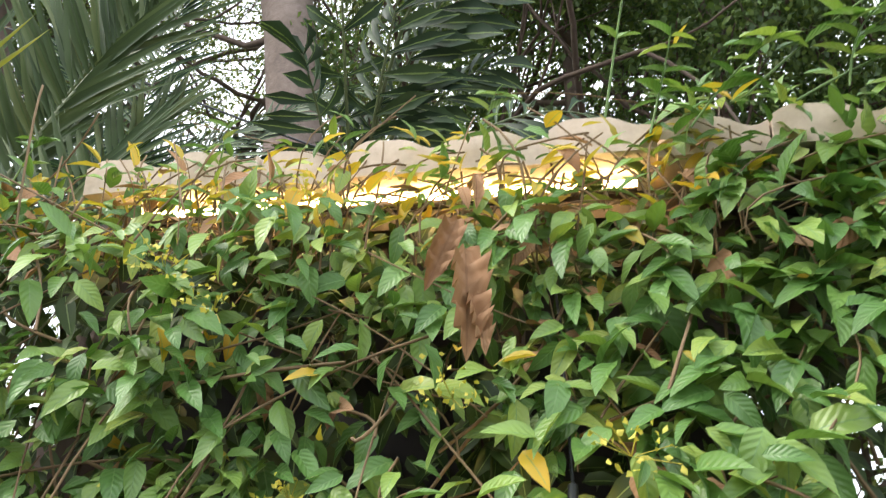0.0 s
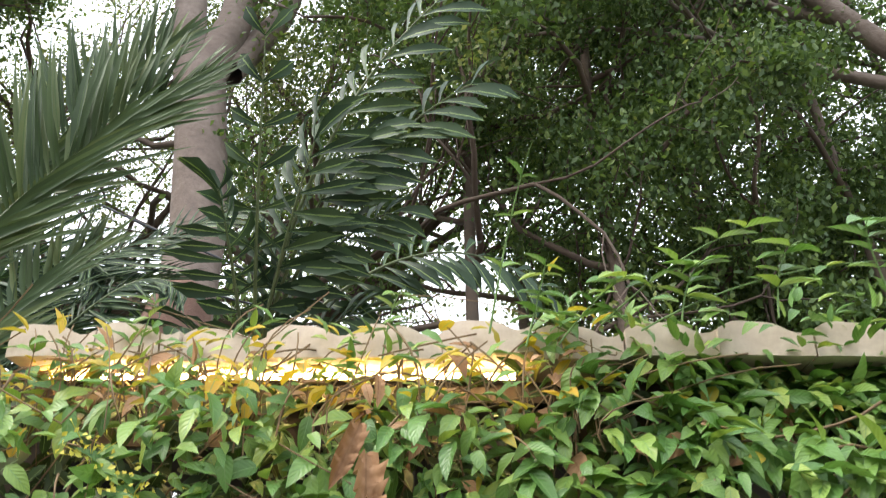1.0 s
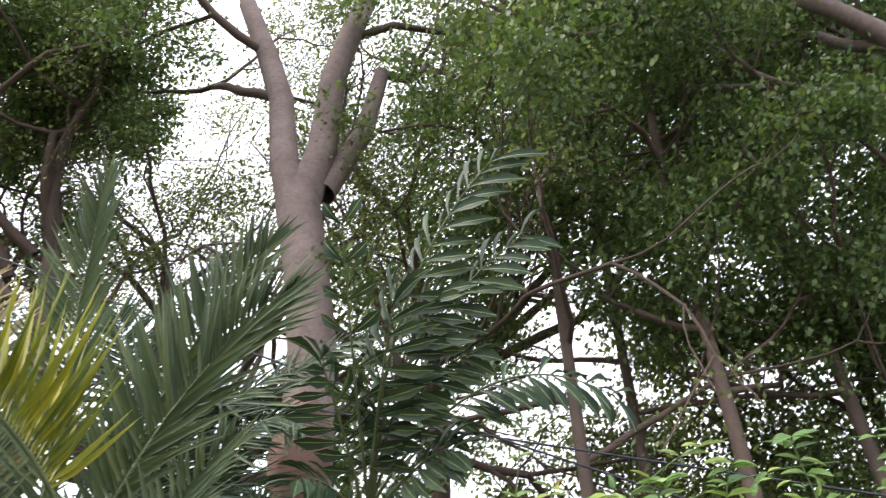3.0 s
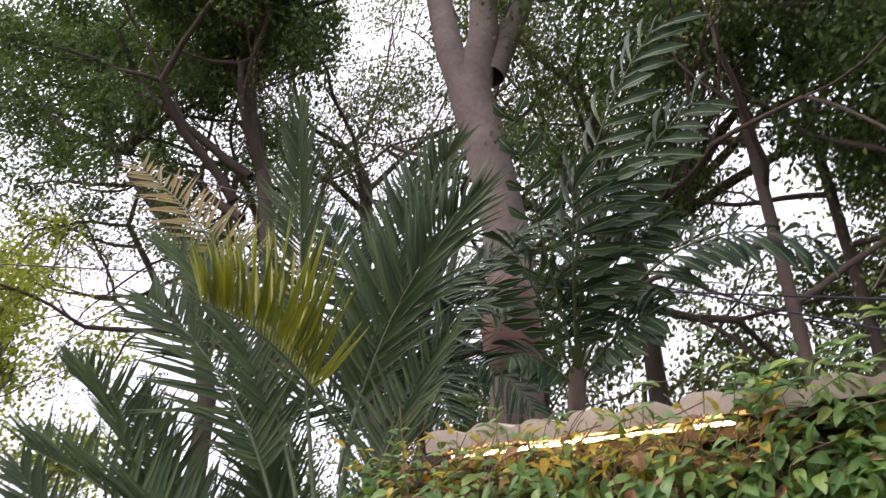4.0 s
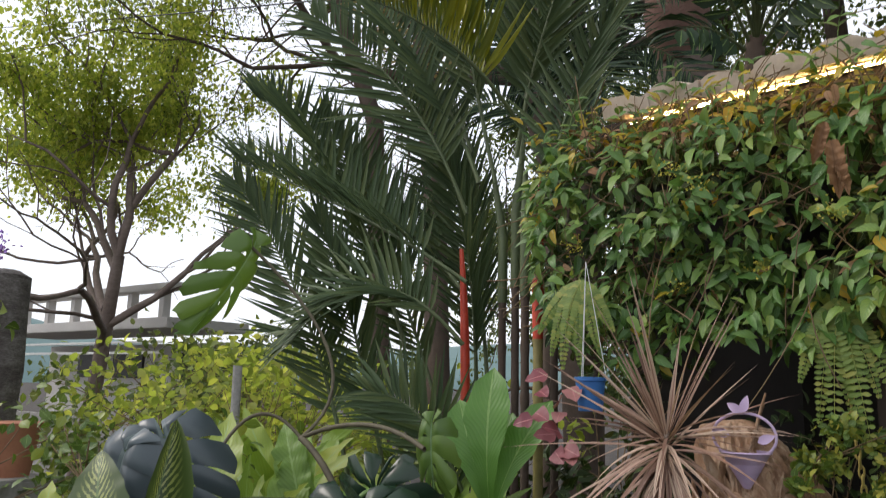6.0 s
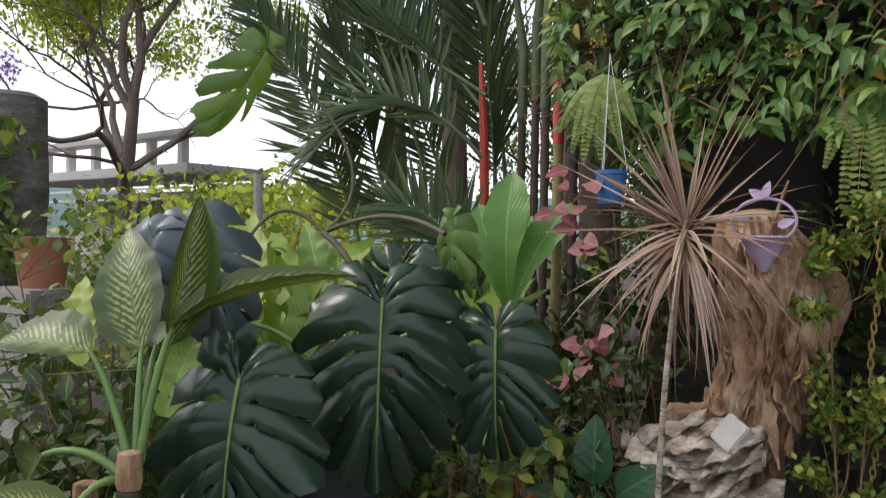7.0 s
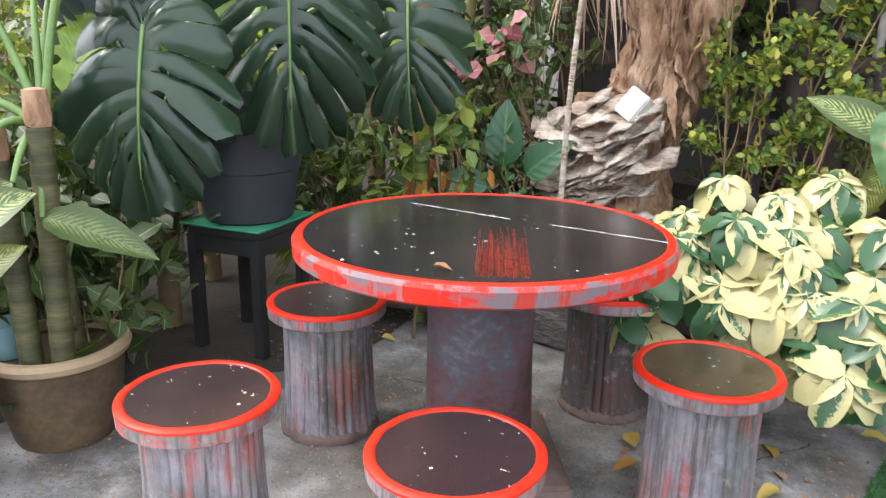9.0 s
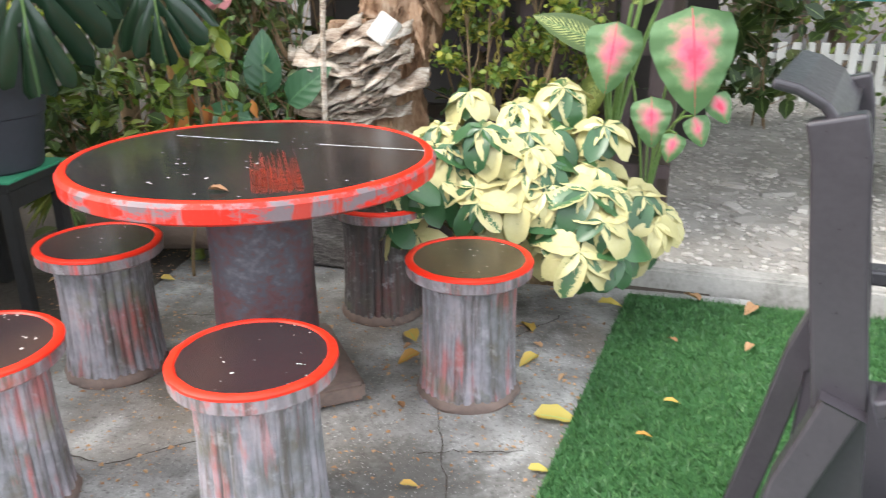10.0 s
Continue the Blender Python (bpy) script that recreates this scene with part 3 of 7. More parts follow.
def foliage(centers, radius, per, size, rng, flat=0.7, tpl=None, hang=0.3):
    """Many small leaves in uneven clumps round twig ends."""
    c = np.asarray(centers, float)
    if tpl is None:
        per, size, tpl, radius, hang = int(per * 2.2), size * 0.70, TREE_LEAF, radius * 0.78, 0.9
    k = len(c) * per
    off = rng.normal(0, 1, (k, 3)) * np.array([1, 1, flat]) * radius * 0.42
    pos = np.repeat(c, per, axis=0) + off * np.repeat(rng.uniform(0.5, 1.2, len(c)), per)[:, None]
    way = rng.normal(0, 1, (k, 3)) - np.array([0, 0, hang])
    up = rng.normal(0, 0.6, (k, 3)) + np.array([0, 0, 1.0])
    b = Build()
    b.many(tpl, pos, way, up, rng.uniform(0.7, 1.3, k) * size)
    return b


# ---- the setting ----
def ground_sheet():
    bm = bmesh.new()
    bmesh.ops.create_grid(bm, x_segments=60, y_segments=60, size=1)
    for v in bm.verts:
        r = math.hypot(v.co.x, v.co.y)
        v.co.x, v.co.y = v.co.x * (6 + 600 * r ** 3), v.co.y * (6 + 600 * r ** 3)
        v.co.z = -0.03 - (0.0 if math.hypot(v.co.x, v.co.y) < 9 else 0.6 * min(1, (math.hypot(v.co.x, v.co.y) - 9) / 15))
    return tagged(part("ground", bm, M_EARTH), "dark garden earth under the plants", "ground", kind="structure")


ground_sheet()


def patio_place(c):
    y = -2.2 + c.y * 3.4
    left = -1.95 + 0.6 * min(1.0, max(0.0, (y + 0.15) / 0.6)) + 0.05 * noise.noise(Vector((0, y * 2, 0)))
    return Vector((left + (c.x * 0.5 + 0.5) * (1.05 - left), y, 0))


def patio_slab():
    bm = bmesh.new()
    bmesh.ops.create_grid(bm, x_segments=70, y_segments=70, size=1)
    for v in bm.verts:
        v.co = patio_place(v.co)
        v.co.z = 0.006 * noise.noise(v.co * 1.7)
    ring = bmesh.ops.extrude_face_region(bm, geom=bm.faces[:])
    for e in ring["geom"]:
        if isinstance(e, bmesh.types.BMVert):
            e.co.z -= 0.1
    bmesh.ops.recalc_face_normals(bm, faces=bm.faces[:])
    return tagged(part("pavement", bm, M_CONCRETE), "stained grey concrete patio floor with damp dark patches", "floor", kind="structure")


patio_slab()
tagged(part("soil_bed", slab((7.0, 6.5, 0.12), (-4.75, 0.0, -0.066), 0.0), M_EARTH), "dark damp soil of the shade bed", "soil", kind="structure")
tagged(part("soil_bed", slab((2.4, 1.2, 0.12), (-0.3, 1.81, -0.062), 0.0), M_EARTH), "dark soil under the shed's eave", "soil", kind="structure")
tagged(part("kerb", slab((4.4, 0.10, 0.17), (2.62, 1.19, 0.0), 0.012, rz=-3), M_CURB), "pale concrete kerb between turf and gravel path", "kerb", kind="structure")


def gravel_path():
    base = tagged(part("gravel_path", slab((2.6, 6.2, 0.1), (2.0, 4.35, 0.0), 0.0), M_GRAVEL), "pale gravel garden path with flat stones", "path", kind="structure")
    rng = np.random.default_rng(5)
    bm = bmesh.new()
    bmesh.ops.create_icosphere(bm, subdivisions=1, radius=1)
    v = np.array([p.co[:] for p in bm.verts])
    fs = [[p.index for p in f.verts] for f in bm.faces]
    bm.free()
    V, F = [], []
    k = 0
    for i in range(3800):
        s = rng.uniform(0.007, 0.020)
        a = rng.uniform(0, 6.28)
        q = v * np.array([s * rng.uniform(1, 1.8), s, s * 0.5])
        q = np.stack([q[:, 0] * np.cos(a) - q[:, 1] * np.sin(a), q[:, 0] * np.sin(a) + q[:, 1] * np.cos(a), q[:, 2]], 1)
        y = 1.26 + 4.5 * rng.random() ** 1.6
        V.append(q + np.array([rng.uniform(0.72, 2.9), y, 0.052]))
        F += [[a + k for a in f] for f in fs]
        k += len(v)
    me = bpy.data.meshes.new("pebbles")
    me.from_pydata(np.concatenate(V).tolist(), [], F)
    me.materials.append(M_PEBBLE)
    ob = part("pebbles", me)
    tagged(ob, "loose pale gravel stones on the path", "gravel", kind="stuff")
    for i in range(46):
        x, y = rng.uniform(1.0, 2.2), rng.uniform(1.35, 3.2)
        b = bmesh.new()
        bmesh.ops.create_cone(b, cap_ends=True, segments=7, radius1=1, radius2=0.85, depth=1)
        for p in b.verts:
            p.co.x *= 0.05 * rng.uniform(0.8, 1.2) * 1.6
            p.co.y *= 0.05 * rng.uniform(0.7, 1.1)
            p.co.z *= 0.02
        o = part("stone", b, M_PEBBLE, base)
        o.location = (x, y, 0.058)
        o.rotation_euler = (rnd(-0.1, 0.1), rnd(-0.1, 0.1), rnd(0, 6.28))


M_PEBBLE = leafy("pale stone", [(0.0, (0.20, 0.19, 0.17)), (0.5, (0.34, 0.315, 0.29)), (1.0, (0.50, 0.47, 0.43))], 0.85, 0.0, rib_w=0)
gravel_path()


def turf_mat():
    t = thing("turf_mat", (1.35, 0.3, 0), "bright green artificial grass mat on the concrete", "turf mat")
    bm = bmesh.new()
    vs = [bm.verts.new(p) for p in ((0.36, -0.4, 0.012), (0.2, -2.4, 0.012), (2.9, -2.4, 0.012), (2.9, 1.07, 0.012), (0.58, 1.13, 0.012))]
    f = bm.faces.new(vs)
    r = bmesh.ops.extrude_face_region(bm, geom=[f])
    for e in r["geom"]:
        if isinstance(e, bmesh.types.BMVert):
            e.co.z -= 0.011
    bmesh.ops.recalc_face_normals(bm, faces=bm.faces[:])
    part("backing", bm, M_TURF, t)
    rng = np.random.default_rng(2)
    n = 60000
    y = rng.uniform(-0.9, 1.12, n)
    left = np.where(y > -0.4, 0.36 + (y + 0.4) * 0.144, 0.34)
    x = left + rng.random(n) * (2.0 - left)
    b = Build()
    way = rng.normal(0, 0.6, (n, 3)) + np.array([-0.2, -0.2, 1.0])
    b.many(blade(0.5, 1, 0, 0.2, "taper"), np.stack([x, y, np.full(n, 0.011)], 1), way, rng.normal(0, 1, (n, 3)), rng.uniform(0.016, 0.030, n), np.full(n, 0.0048))
    tagged(part("turf_pile", b, M_TURF, t), kind="stuff")


turf_mat()


# ---- shed under the tiled roof, that carries the vine ----
EAVE_A, EAVE_B = Vector((-1.36, 1.86, 3.30)), Vector((2.9, 1.30, 3.30))
EAVE_W = (EAVE_B - EAVE_A).normalized()
EAVE_N = Vector((-EAVE_W.y, EAVE_W.x, 0))
EAVE_L = (EAVE_B - EAVE_A).length
EAVE_RZ = math.degrees(math.atan2(EAVE_W.y, EAVE_W.x))


def eave(s, back=0.0, z=0.0):
    p = EAVE_A + EAVE_W * s + EAVE_N * back
    return (p.x, p.y, p.z + z)


def tiled_roof():
    roof = thing("roof", eave(2, 1), "beige barrel tile roof edge over the vine", "roof", kind="structure")
    part("deck", slab((EAVE_L, 2.6, 0.05), eave(EAVE_L / 2, 1.45, 0.25), 0.0, rz=EAVE_RZ, rx=13), M_TIMBER, roof)
    part("fascia", slab((EAVE_L, 0.03, 0.10), eave(EAVE_L / 2, 0.24, -0.01), 0.004, rz=EAVE_RZ), M_TIMBER, roof)
    # one tile: a low double wave with a thick closed front
    seg, W = 12, 0.25
    V, F = [], []
    for yy in (0.0, 0.46):
        for lo in (0, 1):
            for j in range(seg + 1):
                q = j / seg
                wave = 0.017 * math.sin(q * 2 * math.pi - 0.6) + 0.006 * math.sin(q * 4 * math.pi)
                V.append(((q - 0.5) * W, yy, (wave + 0.064 - 0.01 * yy) if not lo else (wave * 0.08 - 0.022)))
    n = seg + 1
    for j in range(seg):
        F += [(j, j + 1, 2 * n + j + 1, 2 * n + j), (n + j, 3 * n + j, 3 * n + j + 1, n + j + 1), (j, n + j, n + j + 1, j + 1), (2 * n + j, 2 * n + j + 1, 3 * n + j + 1, 3 * n + j)]
    F += [(0, 2 * n, 3 * n, n), (seg, n + seg, 3 * n + seg, 2 * n + seg)]
    me = bpy.data.meshes.new("tile")
    me.from_pydata(V, [], F)
    me.materials.append(M_TILE)
    pitch = 0.252
    for row in range(3):
        for i in range(1, int(EAVE_L / pitch) + 1):
            o = part("tile", me, None, roof)
            yb = row * 0.40
            p = eave((i + 0.4) * pitch + rnd(-0.004, 0.004), yb + rnd(-0.012, 0.012), 0.0 + yb * 0.23 + rnd(-0.008, 0.008))
            o.matrix_basis = pose(*p, 13 + rnd(-1.5, 1.5), rnd(-2.5, 2.5), EAVE_RZ + rnd(-1.5, 1.5))
    return roof


tiled_roof()


def shed():
    s = thing("shed", eave(2, 1.2, -3.36), "dark timber shed behind the vine, its side in deep shade", "shed", kind="structure")
    for k, x in enumerate((0.25, 1.35, 1.72, 2.02)):
        part("post", slab((0.09, 0.09, 3.36), eave(x, 0.28, -1.68), 0.006, rz=EAVE_RZ), M_TIMBER, s)
    part("beam", slab((EAVE_L, 0.08, 0.14), eave(EAVE_L / 2, 0.28, -0.12), 0.006, rz=EAVE_RZ), M_TIMBER, s)
    # Added walls, coloured near black to stand for the shade under the vine.
    part("back_wall", slab((2.1, 0.08, 3.9), eave(1.05, 2.4, -1.42), 0.0, rz=EAVE_RZ), M_SHEDWALL, s)
    part("side_wall", slab((0.08, 2.0, 3.4), eave(0.25, 1.35, -1.66), 0.0, rz=EAVE_RZ), M_SHEDWALL, s)
    for z in (0.55, 1.15):
        part("rail", slab((1.8, 0.05, 0.07), eave(1.15, 0.24, -3.30 + z), 0.005, rz=EAVE_RZ), M_TIMBER, s)


shed()


def shade_net():
    """A woven net: crossing cords on the shed's front."""
    b = Build()
    for i in range(44):
        x = 2.05 + i * 0.02
        b.tube([eave(x, 0.42, -2.2), eave(x + 0.01, 0.44, -1.6), eave(x, 0.42, -0.9)], 0.0045, 3)
    for j in range(60):
        z = -2.2 + j * 0.0225
        b.tube([eave(2.03, 0.425, z), eave(2.5, 0.44, z + 0.012), eave(2.94, 0.425, z)], 0.005, 3)
    tagged(part("shade_net", b, M_NET), "teal green woven shade net hung behind the posts", "net")


shade_net()


def tube_lamp():
    a, b = Vector((-1.04, 1.93, 3.277)), Vector((0.33, 1.75, 3.277))
    t = thing("tube_lamp", a, "lit warm white tube lamp under the roof edge", "lamp")
    part("tube", rods([([a, a.lerp(b, 0.5), b], 0.009)], 12), M_TUBE, t)
    part("holder", slab(((b - a).length, 0.022, 0.016), (*(a.lerp(b, 0.5) + Vector((0.004, 0.030, 0.008))),), 0.003, rz=EAVE_RZ), M_TIMBER, t)


tube_lamp()


def bulb():
    t = thing("light_bulb", (0.144, 1.56, 2.5), "small lit warm bulb hung among the vine", "lamp")
    part("glass", lathe([(0.003, -0.018), (0.010, -0.012), (0.012, 0.0), (0.010, 0.012), (0.008, 0.022)], (0.144, 1.56, 2.432), 14), M_BULB, t)
    part("socket", lathe([(0.009, 0.021), (0.009, 0.05), (0.003, 0.054)], (0.144, 1.56, 2.432), 12), M_BLACKPOT, t)
    part("cord", rods([([(0.144, 1.56, 2.482), (0.13, 1.60, 2.8), (0.1, 1.8, 3.28)], 0.003)]), M_BLACKPOT, t)


bulb()


# ---- the vine over the shed's front ----
def hedge_point(s, z, rng):
    """A place on the vine's uneven outer face: s along it, z its height."""
    x = -1.62 + s
    k = (z - 2.2) / 1.2
    y = 1.57 - 0.10 * x - 0.07 * math.sin(math.pi * min(1, max(0, k))) + 0.16 * max(0, k - 0.65) / 0.35
    y += 0.14 * noise.noise(Vector((x * 2.1, z * 2.6, 0.3))) + 0.07 * noise.noise(Vector((x * 5, z * 5, 3.1)))
    if s < 0.25:
        y += (0.25 - s) ** 2 * 7.0
    return np.array([x, y, z])


def vine_hedge():
    h = thing("flowering_vine", (0.0, 1.8, 3.3), "dense green leafy vine hanging over the shed roof edge", "vine")
    rng = np.random.default_rng(11)
    leaf = [blade(0.20, 6, 0.25, 0.22, "ovate", 0.3), blade(0.23, 6, 0.15, 0.42, "ovate", 0.4), blade(0.17, 6, 0.35, 0.12, "ovate", 0.2)]
    meshes = []
    for t in leaf:
        b = Build()
        b.one(t, (0, 0, 0), (0, 1, 0), (0, 0, 1))
        meshes.append(b.mesh("leaf", M_VINE))
    stuff, dark, yellow, dead, stems = Build(), Build(), Build(), Build(), Build()
    singles = []
    n = 4700
    for i in range(n):
        s = rng.random() * 3.9
        low = 2.14 + 0.17 * noise.noise(Vector((s * 2.1, 0.5, 0.0))) + (0.60 * min(1.0, (s - 2.0) * 3) if s > 2.0 else 0.0)
        top = (3.40 if s > 2.05 else 3.13 if s > 0.42 else 3.22) + 0.06 * noise.noise(Vector((s * 3, 8.0, 0.0)))
        if s < 0.3:
            top -= (0.3 - s) * 1.1
            low += (0.3 - s) * 0.9
        z = low + (top - low) * rng.random()
        if noise.noise(Vector((s * 4.3, z * 4.9, 7.7))) < -0.22 and rng.random() < 0.8:
            continue
        if abs(s - 1.775) < 0.065 and -0.06 < z - 2.432 < 0.09:
            continue
        p = hedge_point(s, z, rng)
        depth = rng.random() ** 1.7 * 0.16
        p[1] += depth - 0.02
        kk = (z - 2.2) / 1.15
        side = rng.normal(0, 0.85)
        way = np.array([side - (0.8 if s < 0.2 else 0.0), -0.45 + rng.normal(0, 0.45), -0.55 + 0.5 * max(0, kk - 0.5) + rng.normal(0, 0.45)])
        up = np.array([rng.normal(0, 0.5), -0.75, 0.85 + rng.normal(0, 0.4)])
        L = rng.uniform(0.056, 0.116) * (1.15 if s > 1.9 else 1.0)
        t = int(rng.integers(0, 3))
        # Near the tube more leaves go yellow and brown, its glow as colour.
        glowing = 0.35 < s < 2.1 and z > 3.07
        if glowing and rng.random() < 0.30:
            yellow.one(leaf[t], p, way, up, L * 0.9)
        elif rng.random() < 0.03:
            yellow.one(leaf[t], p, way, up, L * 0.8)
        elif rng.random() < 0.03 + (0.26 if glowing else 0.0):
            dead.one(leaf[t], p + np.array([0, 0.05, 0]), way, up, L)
        elif depth < 0.03 and len(singles) < 300 and 0.3 < s < 3.0:
            singles.append((t, p, way, up, L))
        else:
            stuff.one(leaf[t], p, way, up, L)
    # Inner backing leaves; the shade within the hedge is in their dark colour.
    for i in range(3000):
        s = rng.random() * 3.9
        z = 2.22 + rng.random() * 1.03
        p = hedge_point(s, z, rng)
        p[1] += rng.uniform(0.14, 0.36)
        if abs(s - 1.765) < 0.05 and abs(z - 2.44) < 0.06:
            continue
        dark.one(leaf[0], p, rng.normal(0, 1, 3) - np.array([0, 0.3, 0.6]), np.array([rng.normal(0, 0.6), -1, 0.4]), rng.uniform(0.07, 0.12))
    for i in range(330):
        s = rng.random() * 1.7 + 2.0 if i % 2 else rng.random() * 2.1
        z = rng.uniform(3.17, 3.34) if s < 2.0 else rng.uniform(3.25, 3.44)
        p = np.array([-1.62 + s, 1.62 - 0.13 * (s - 1.62) + rng.normal(0, 0.05), z])
        # Yellow stands in for lamplight on these leaves.
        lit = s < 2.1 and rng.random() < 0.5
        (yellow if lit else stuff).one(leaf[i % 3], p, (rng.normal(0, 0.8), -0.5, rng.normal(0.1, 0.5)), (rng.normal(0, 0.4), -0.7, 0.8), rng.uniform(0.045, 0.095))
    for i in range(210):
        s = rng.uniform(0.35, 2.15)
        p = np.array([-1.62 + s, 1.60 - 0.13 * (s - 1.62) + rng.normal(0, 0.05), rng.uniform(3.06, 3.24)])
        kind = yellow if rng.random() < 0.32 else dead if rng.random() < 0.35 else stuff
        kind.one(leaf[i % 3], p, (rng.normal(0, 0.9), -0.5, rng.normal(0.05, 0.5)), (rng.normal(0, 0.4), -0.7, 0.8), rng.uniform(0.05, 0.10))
        if i % 2:
            stems.tube(bez(p + np.array([0, 0.05, -0.12]), p + rng.normal(0, 0.04, 3), p + np.array([rng.normal(0, 0.12), 0.02, rng.uniform(0.02, 0.16)]), 6), rng.uniform(0.0018, 0.0035), 4)
    # runners, hanging and climbing
    for i in range(330):
        s, z = rng.random() * 3.8, rng.uniform(2.3, 3.35)
        p = hedge_point(s, z, rng)
        p[1] += rng.uniform(0.0, 0.15)
        d = np.array([rng.normal(0, 0.6), rng.normal(-0.05, 0.12), rng.normal(-0.3, 0.6)])
        q = p + d * rng.uniform(0.2, 0.5)
        q[2] = min(q[2], 3.42)
        stems.tube(bez(p, (p + q) / 2 + rng.normal(0, 0.05, 3), q, 6), rng.uniform(0.0016, 0.0042), 4)
    part("foliage", stuff, M_VINE, h)["kind"] = "stuff"
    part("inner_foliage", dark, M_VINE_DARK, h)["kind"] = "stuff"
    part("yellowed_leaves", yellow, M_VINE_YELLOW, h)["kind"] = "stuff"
    part("dry_leaves", dead, M_DEAD, h)["kind"] = "stuff"
    part("runner", stems, M_STEM, h)["kind"] = "stuff"
    for t, p, way, up, L in singles:
        o = part("leaf", meshes[t], None, h)
        w = Vector(way).normalized()
        x = w.cross(Vector(up)).normalized()
        z = x.cross(w)
        m = Matrix((x, w, z)).transposed().to_4x4()
        o.matrix_basis = Matrix.Translation(p) @ m @ Matrix.Scale(L, 4)
    # blossoms: small yellow-green sprays
    for k, (s, z) in enumerate(((0.25, 2.98), (0.95, 2.86), (1.05, 2.80), (1.55, 2.62), (0.75, 3.2), (1.25, 2.45), (1.85, 2.5), (1.2, 3.08), (0.45, 2.6), (0.9, 2.4))):
        b = Build()
        c = hedge_point(s, z, rng) + np.array([0, -0.05, 0])
        m = 34
        pos = c + rng.normal(0, 1, (m, 3)) * np.array([0.03, 0.02, 0.022])
        b.many(SMALL, pos, rng.normal(0, 1, (m, 3)), rng.normal(0, 1, (m, 3)), rng.uniform(0.010, 0.020, m))
        for i in range(8):
            b.tube([c + np.array([0, 0.05, 0.0]), pos[i]], 0.001, 3)
        part("blossom", b, M_YFLOWER, h, "tiny yellow green flower spray")
    # shoots above the roof edge
    up_leaf = blade(0.25, 5, 0.25, 0.15, "ovate", 0.1)
    for k, (x0, y0, z0, x1, y1, z1, nl, sz) in enumerate((
            (0.22, 1.45, 3.22, 0.29, 1.11, 3.57, 3, 0.055), (0.40, 1.48, 3.22, 0.58, 1.34, 3.36, 5, 0.085), (0.50, 1.42, 3.25, 0.96, 1.25, 3.50, 4, 0.085), (0.7, 1.40, 3.26, 0.78, 1.30, 3.40, 4, 0.09),
            (1.75, 1.2, 3.25, 1.34, 1.28, 3.50, 4, 0.07), (0.92, 1.34, 3.25, 0.98, 1.24, 3.42, 4, 0.09), (1.2, 1.3, 3.3, 1.15, 1.2, 3.48, 5, 0.085), (-0.05, 1.66, 3.25, 0.0, 1.58, 3.44, 3, 0.07), (0.32, 1.5, 3.22, 0.36, 1.38, 3.42, 4, 0.07),
            (-1.3, 1.75, 3.15, -1.2, 1.68, 3.36, 4, 0.07), (1.45, 1.25, 3.25, 1.5, 1.15, 3.46, 5, 0.09), (-0.75, 1.78, 3.25, -0.7, 1.68, 3.42, 3, 0.06), (0.6, 1.42, 3.24, 1.3, 1.28, 3.42, 3, 0.05))):
        pts = bez((x0, y0, z0), ((x0 + x1) / 2 + rnd(-0.05, 0.05), (y0 + y1) / 2, z1 + 0.02), (x1, y1, z1), 14)
        st = part("shoot", rods([(pts, np.linspace(0.003, 0.0012, 14))], 5), M_GREENSTEM, h)
        b = Build()
        for i in range(nl):
            q = pts[int(3 + 10 * i / nl)]
            for sg in (-1, 1):
                b.one(up_leaf, q, (sg * rnd(0.5, 1), rnd(-0.6, 0.1), rnd(-0.4, 0.5)), (rnd(-0.4, 0.4), -0.7, 0.9), sz * rnd(0.75, 1.25))
        part("leaves", b, M_VINE, st)
    return h


vine_hedge()


def dead_leaf():
    """Large curled dry leaves caught in the vine."""
    t = thing("dry_leaf", (-0.04, 1.5, 2.97), "large curled brown dry leaf caught in the vine", "leaf")
    for x, y, z, L, wx in ((-0.055, 1.42, 2.87, 0.23, 0.10), (-0.075, 1.44, 2.95, 0.17, -0.30), (-0.05, 1.52, 3.12, 0.09, 0.1), (-0.04, 1.42, 2.78, 0.13, 0.30)):
        b = Build()
        b.one(blade(0.14, 16, 0.6, 0.14, "strap", 2.6, 4), (x, y, z), (wx, -0.1, -1), (0.3, -1, 0.1), L)
        part("blade", b, M_DEAD, t)


dead_leaf()


# ---- table and stools ----
def oval(bm, x, y, k=0.945, ax=(0.466, -0.885)):
    """The hand-cast top is a little out of round."""
    for v in bm.verts:
        d = (v.co.x - x) * ax[0] + (v.co.y - y) * ax[1]
        v.co.x += (k - 1) * d * ax[0]
        v.co.y += (k - 1) * d * ax[1]
    return bm


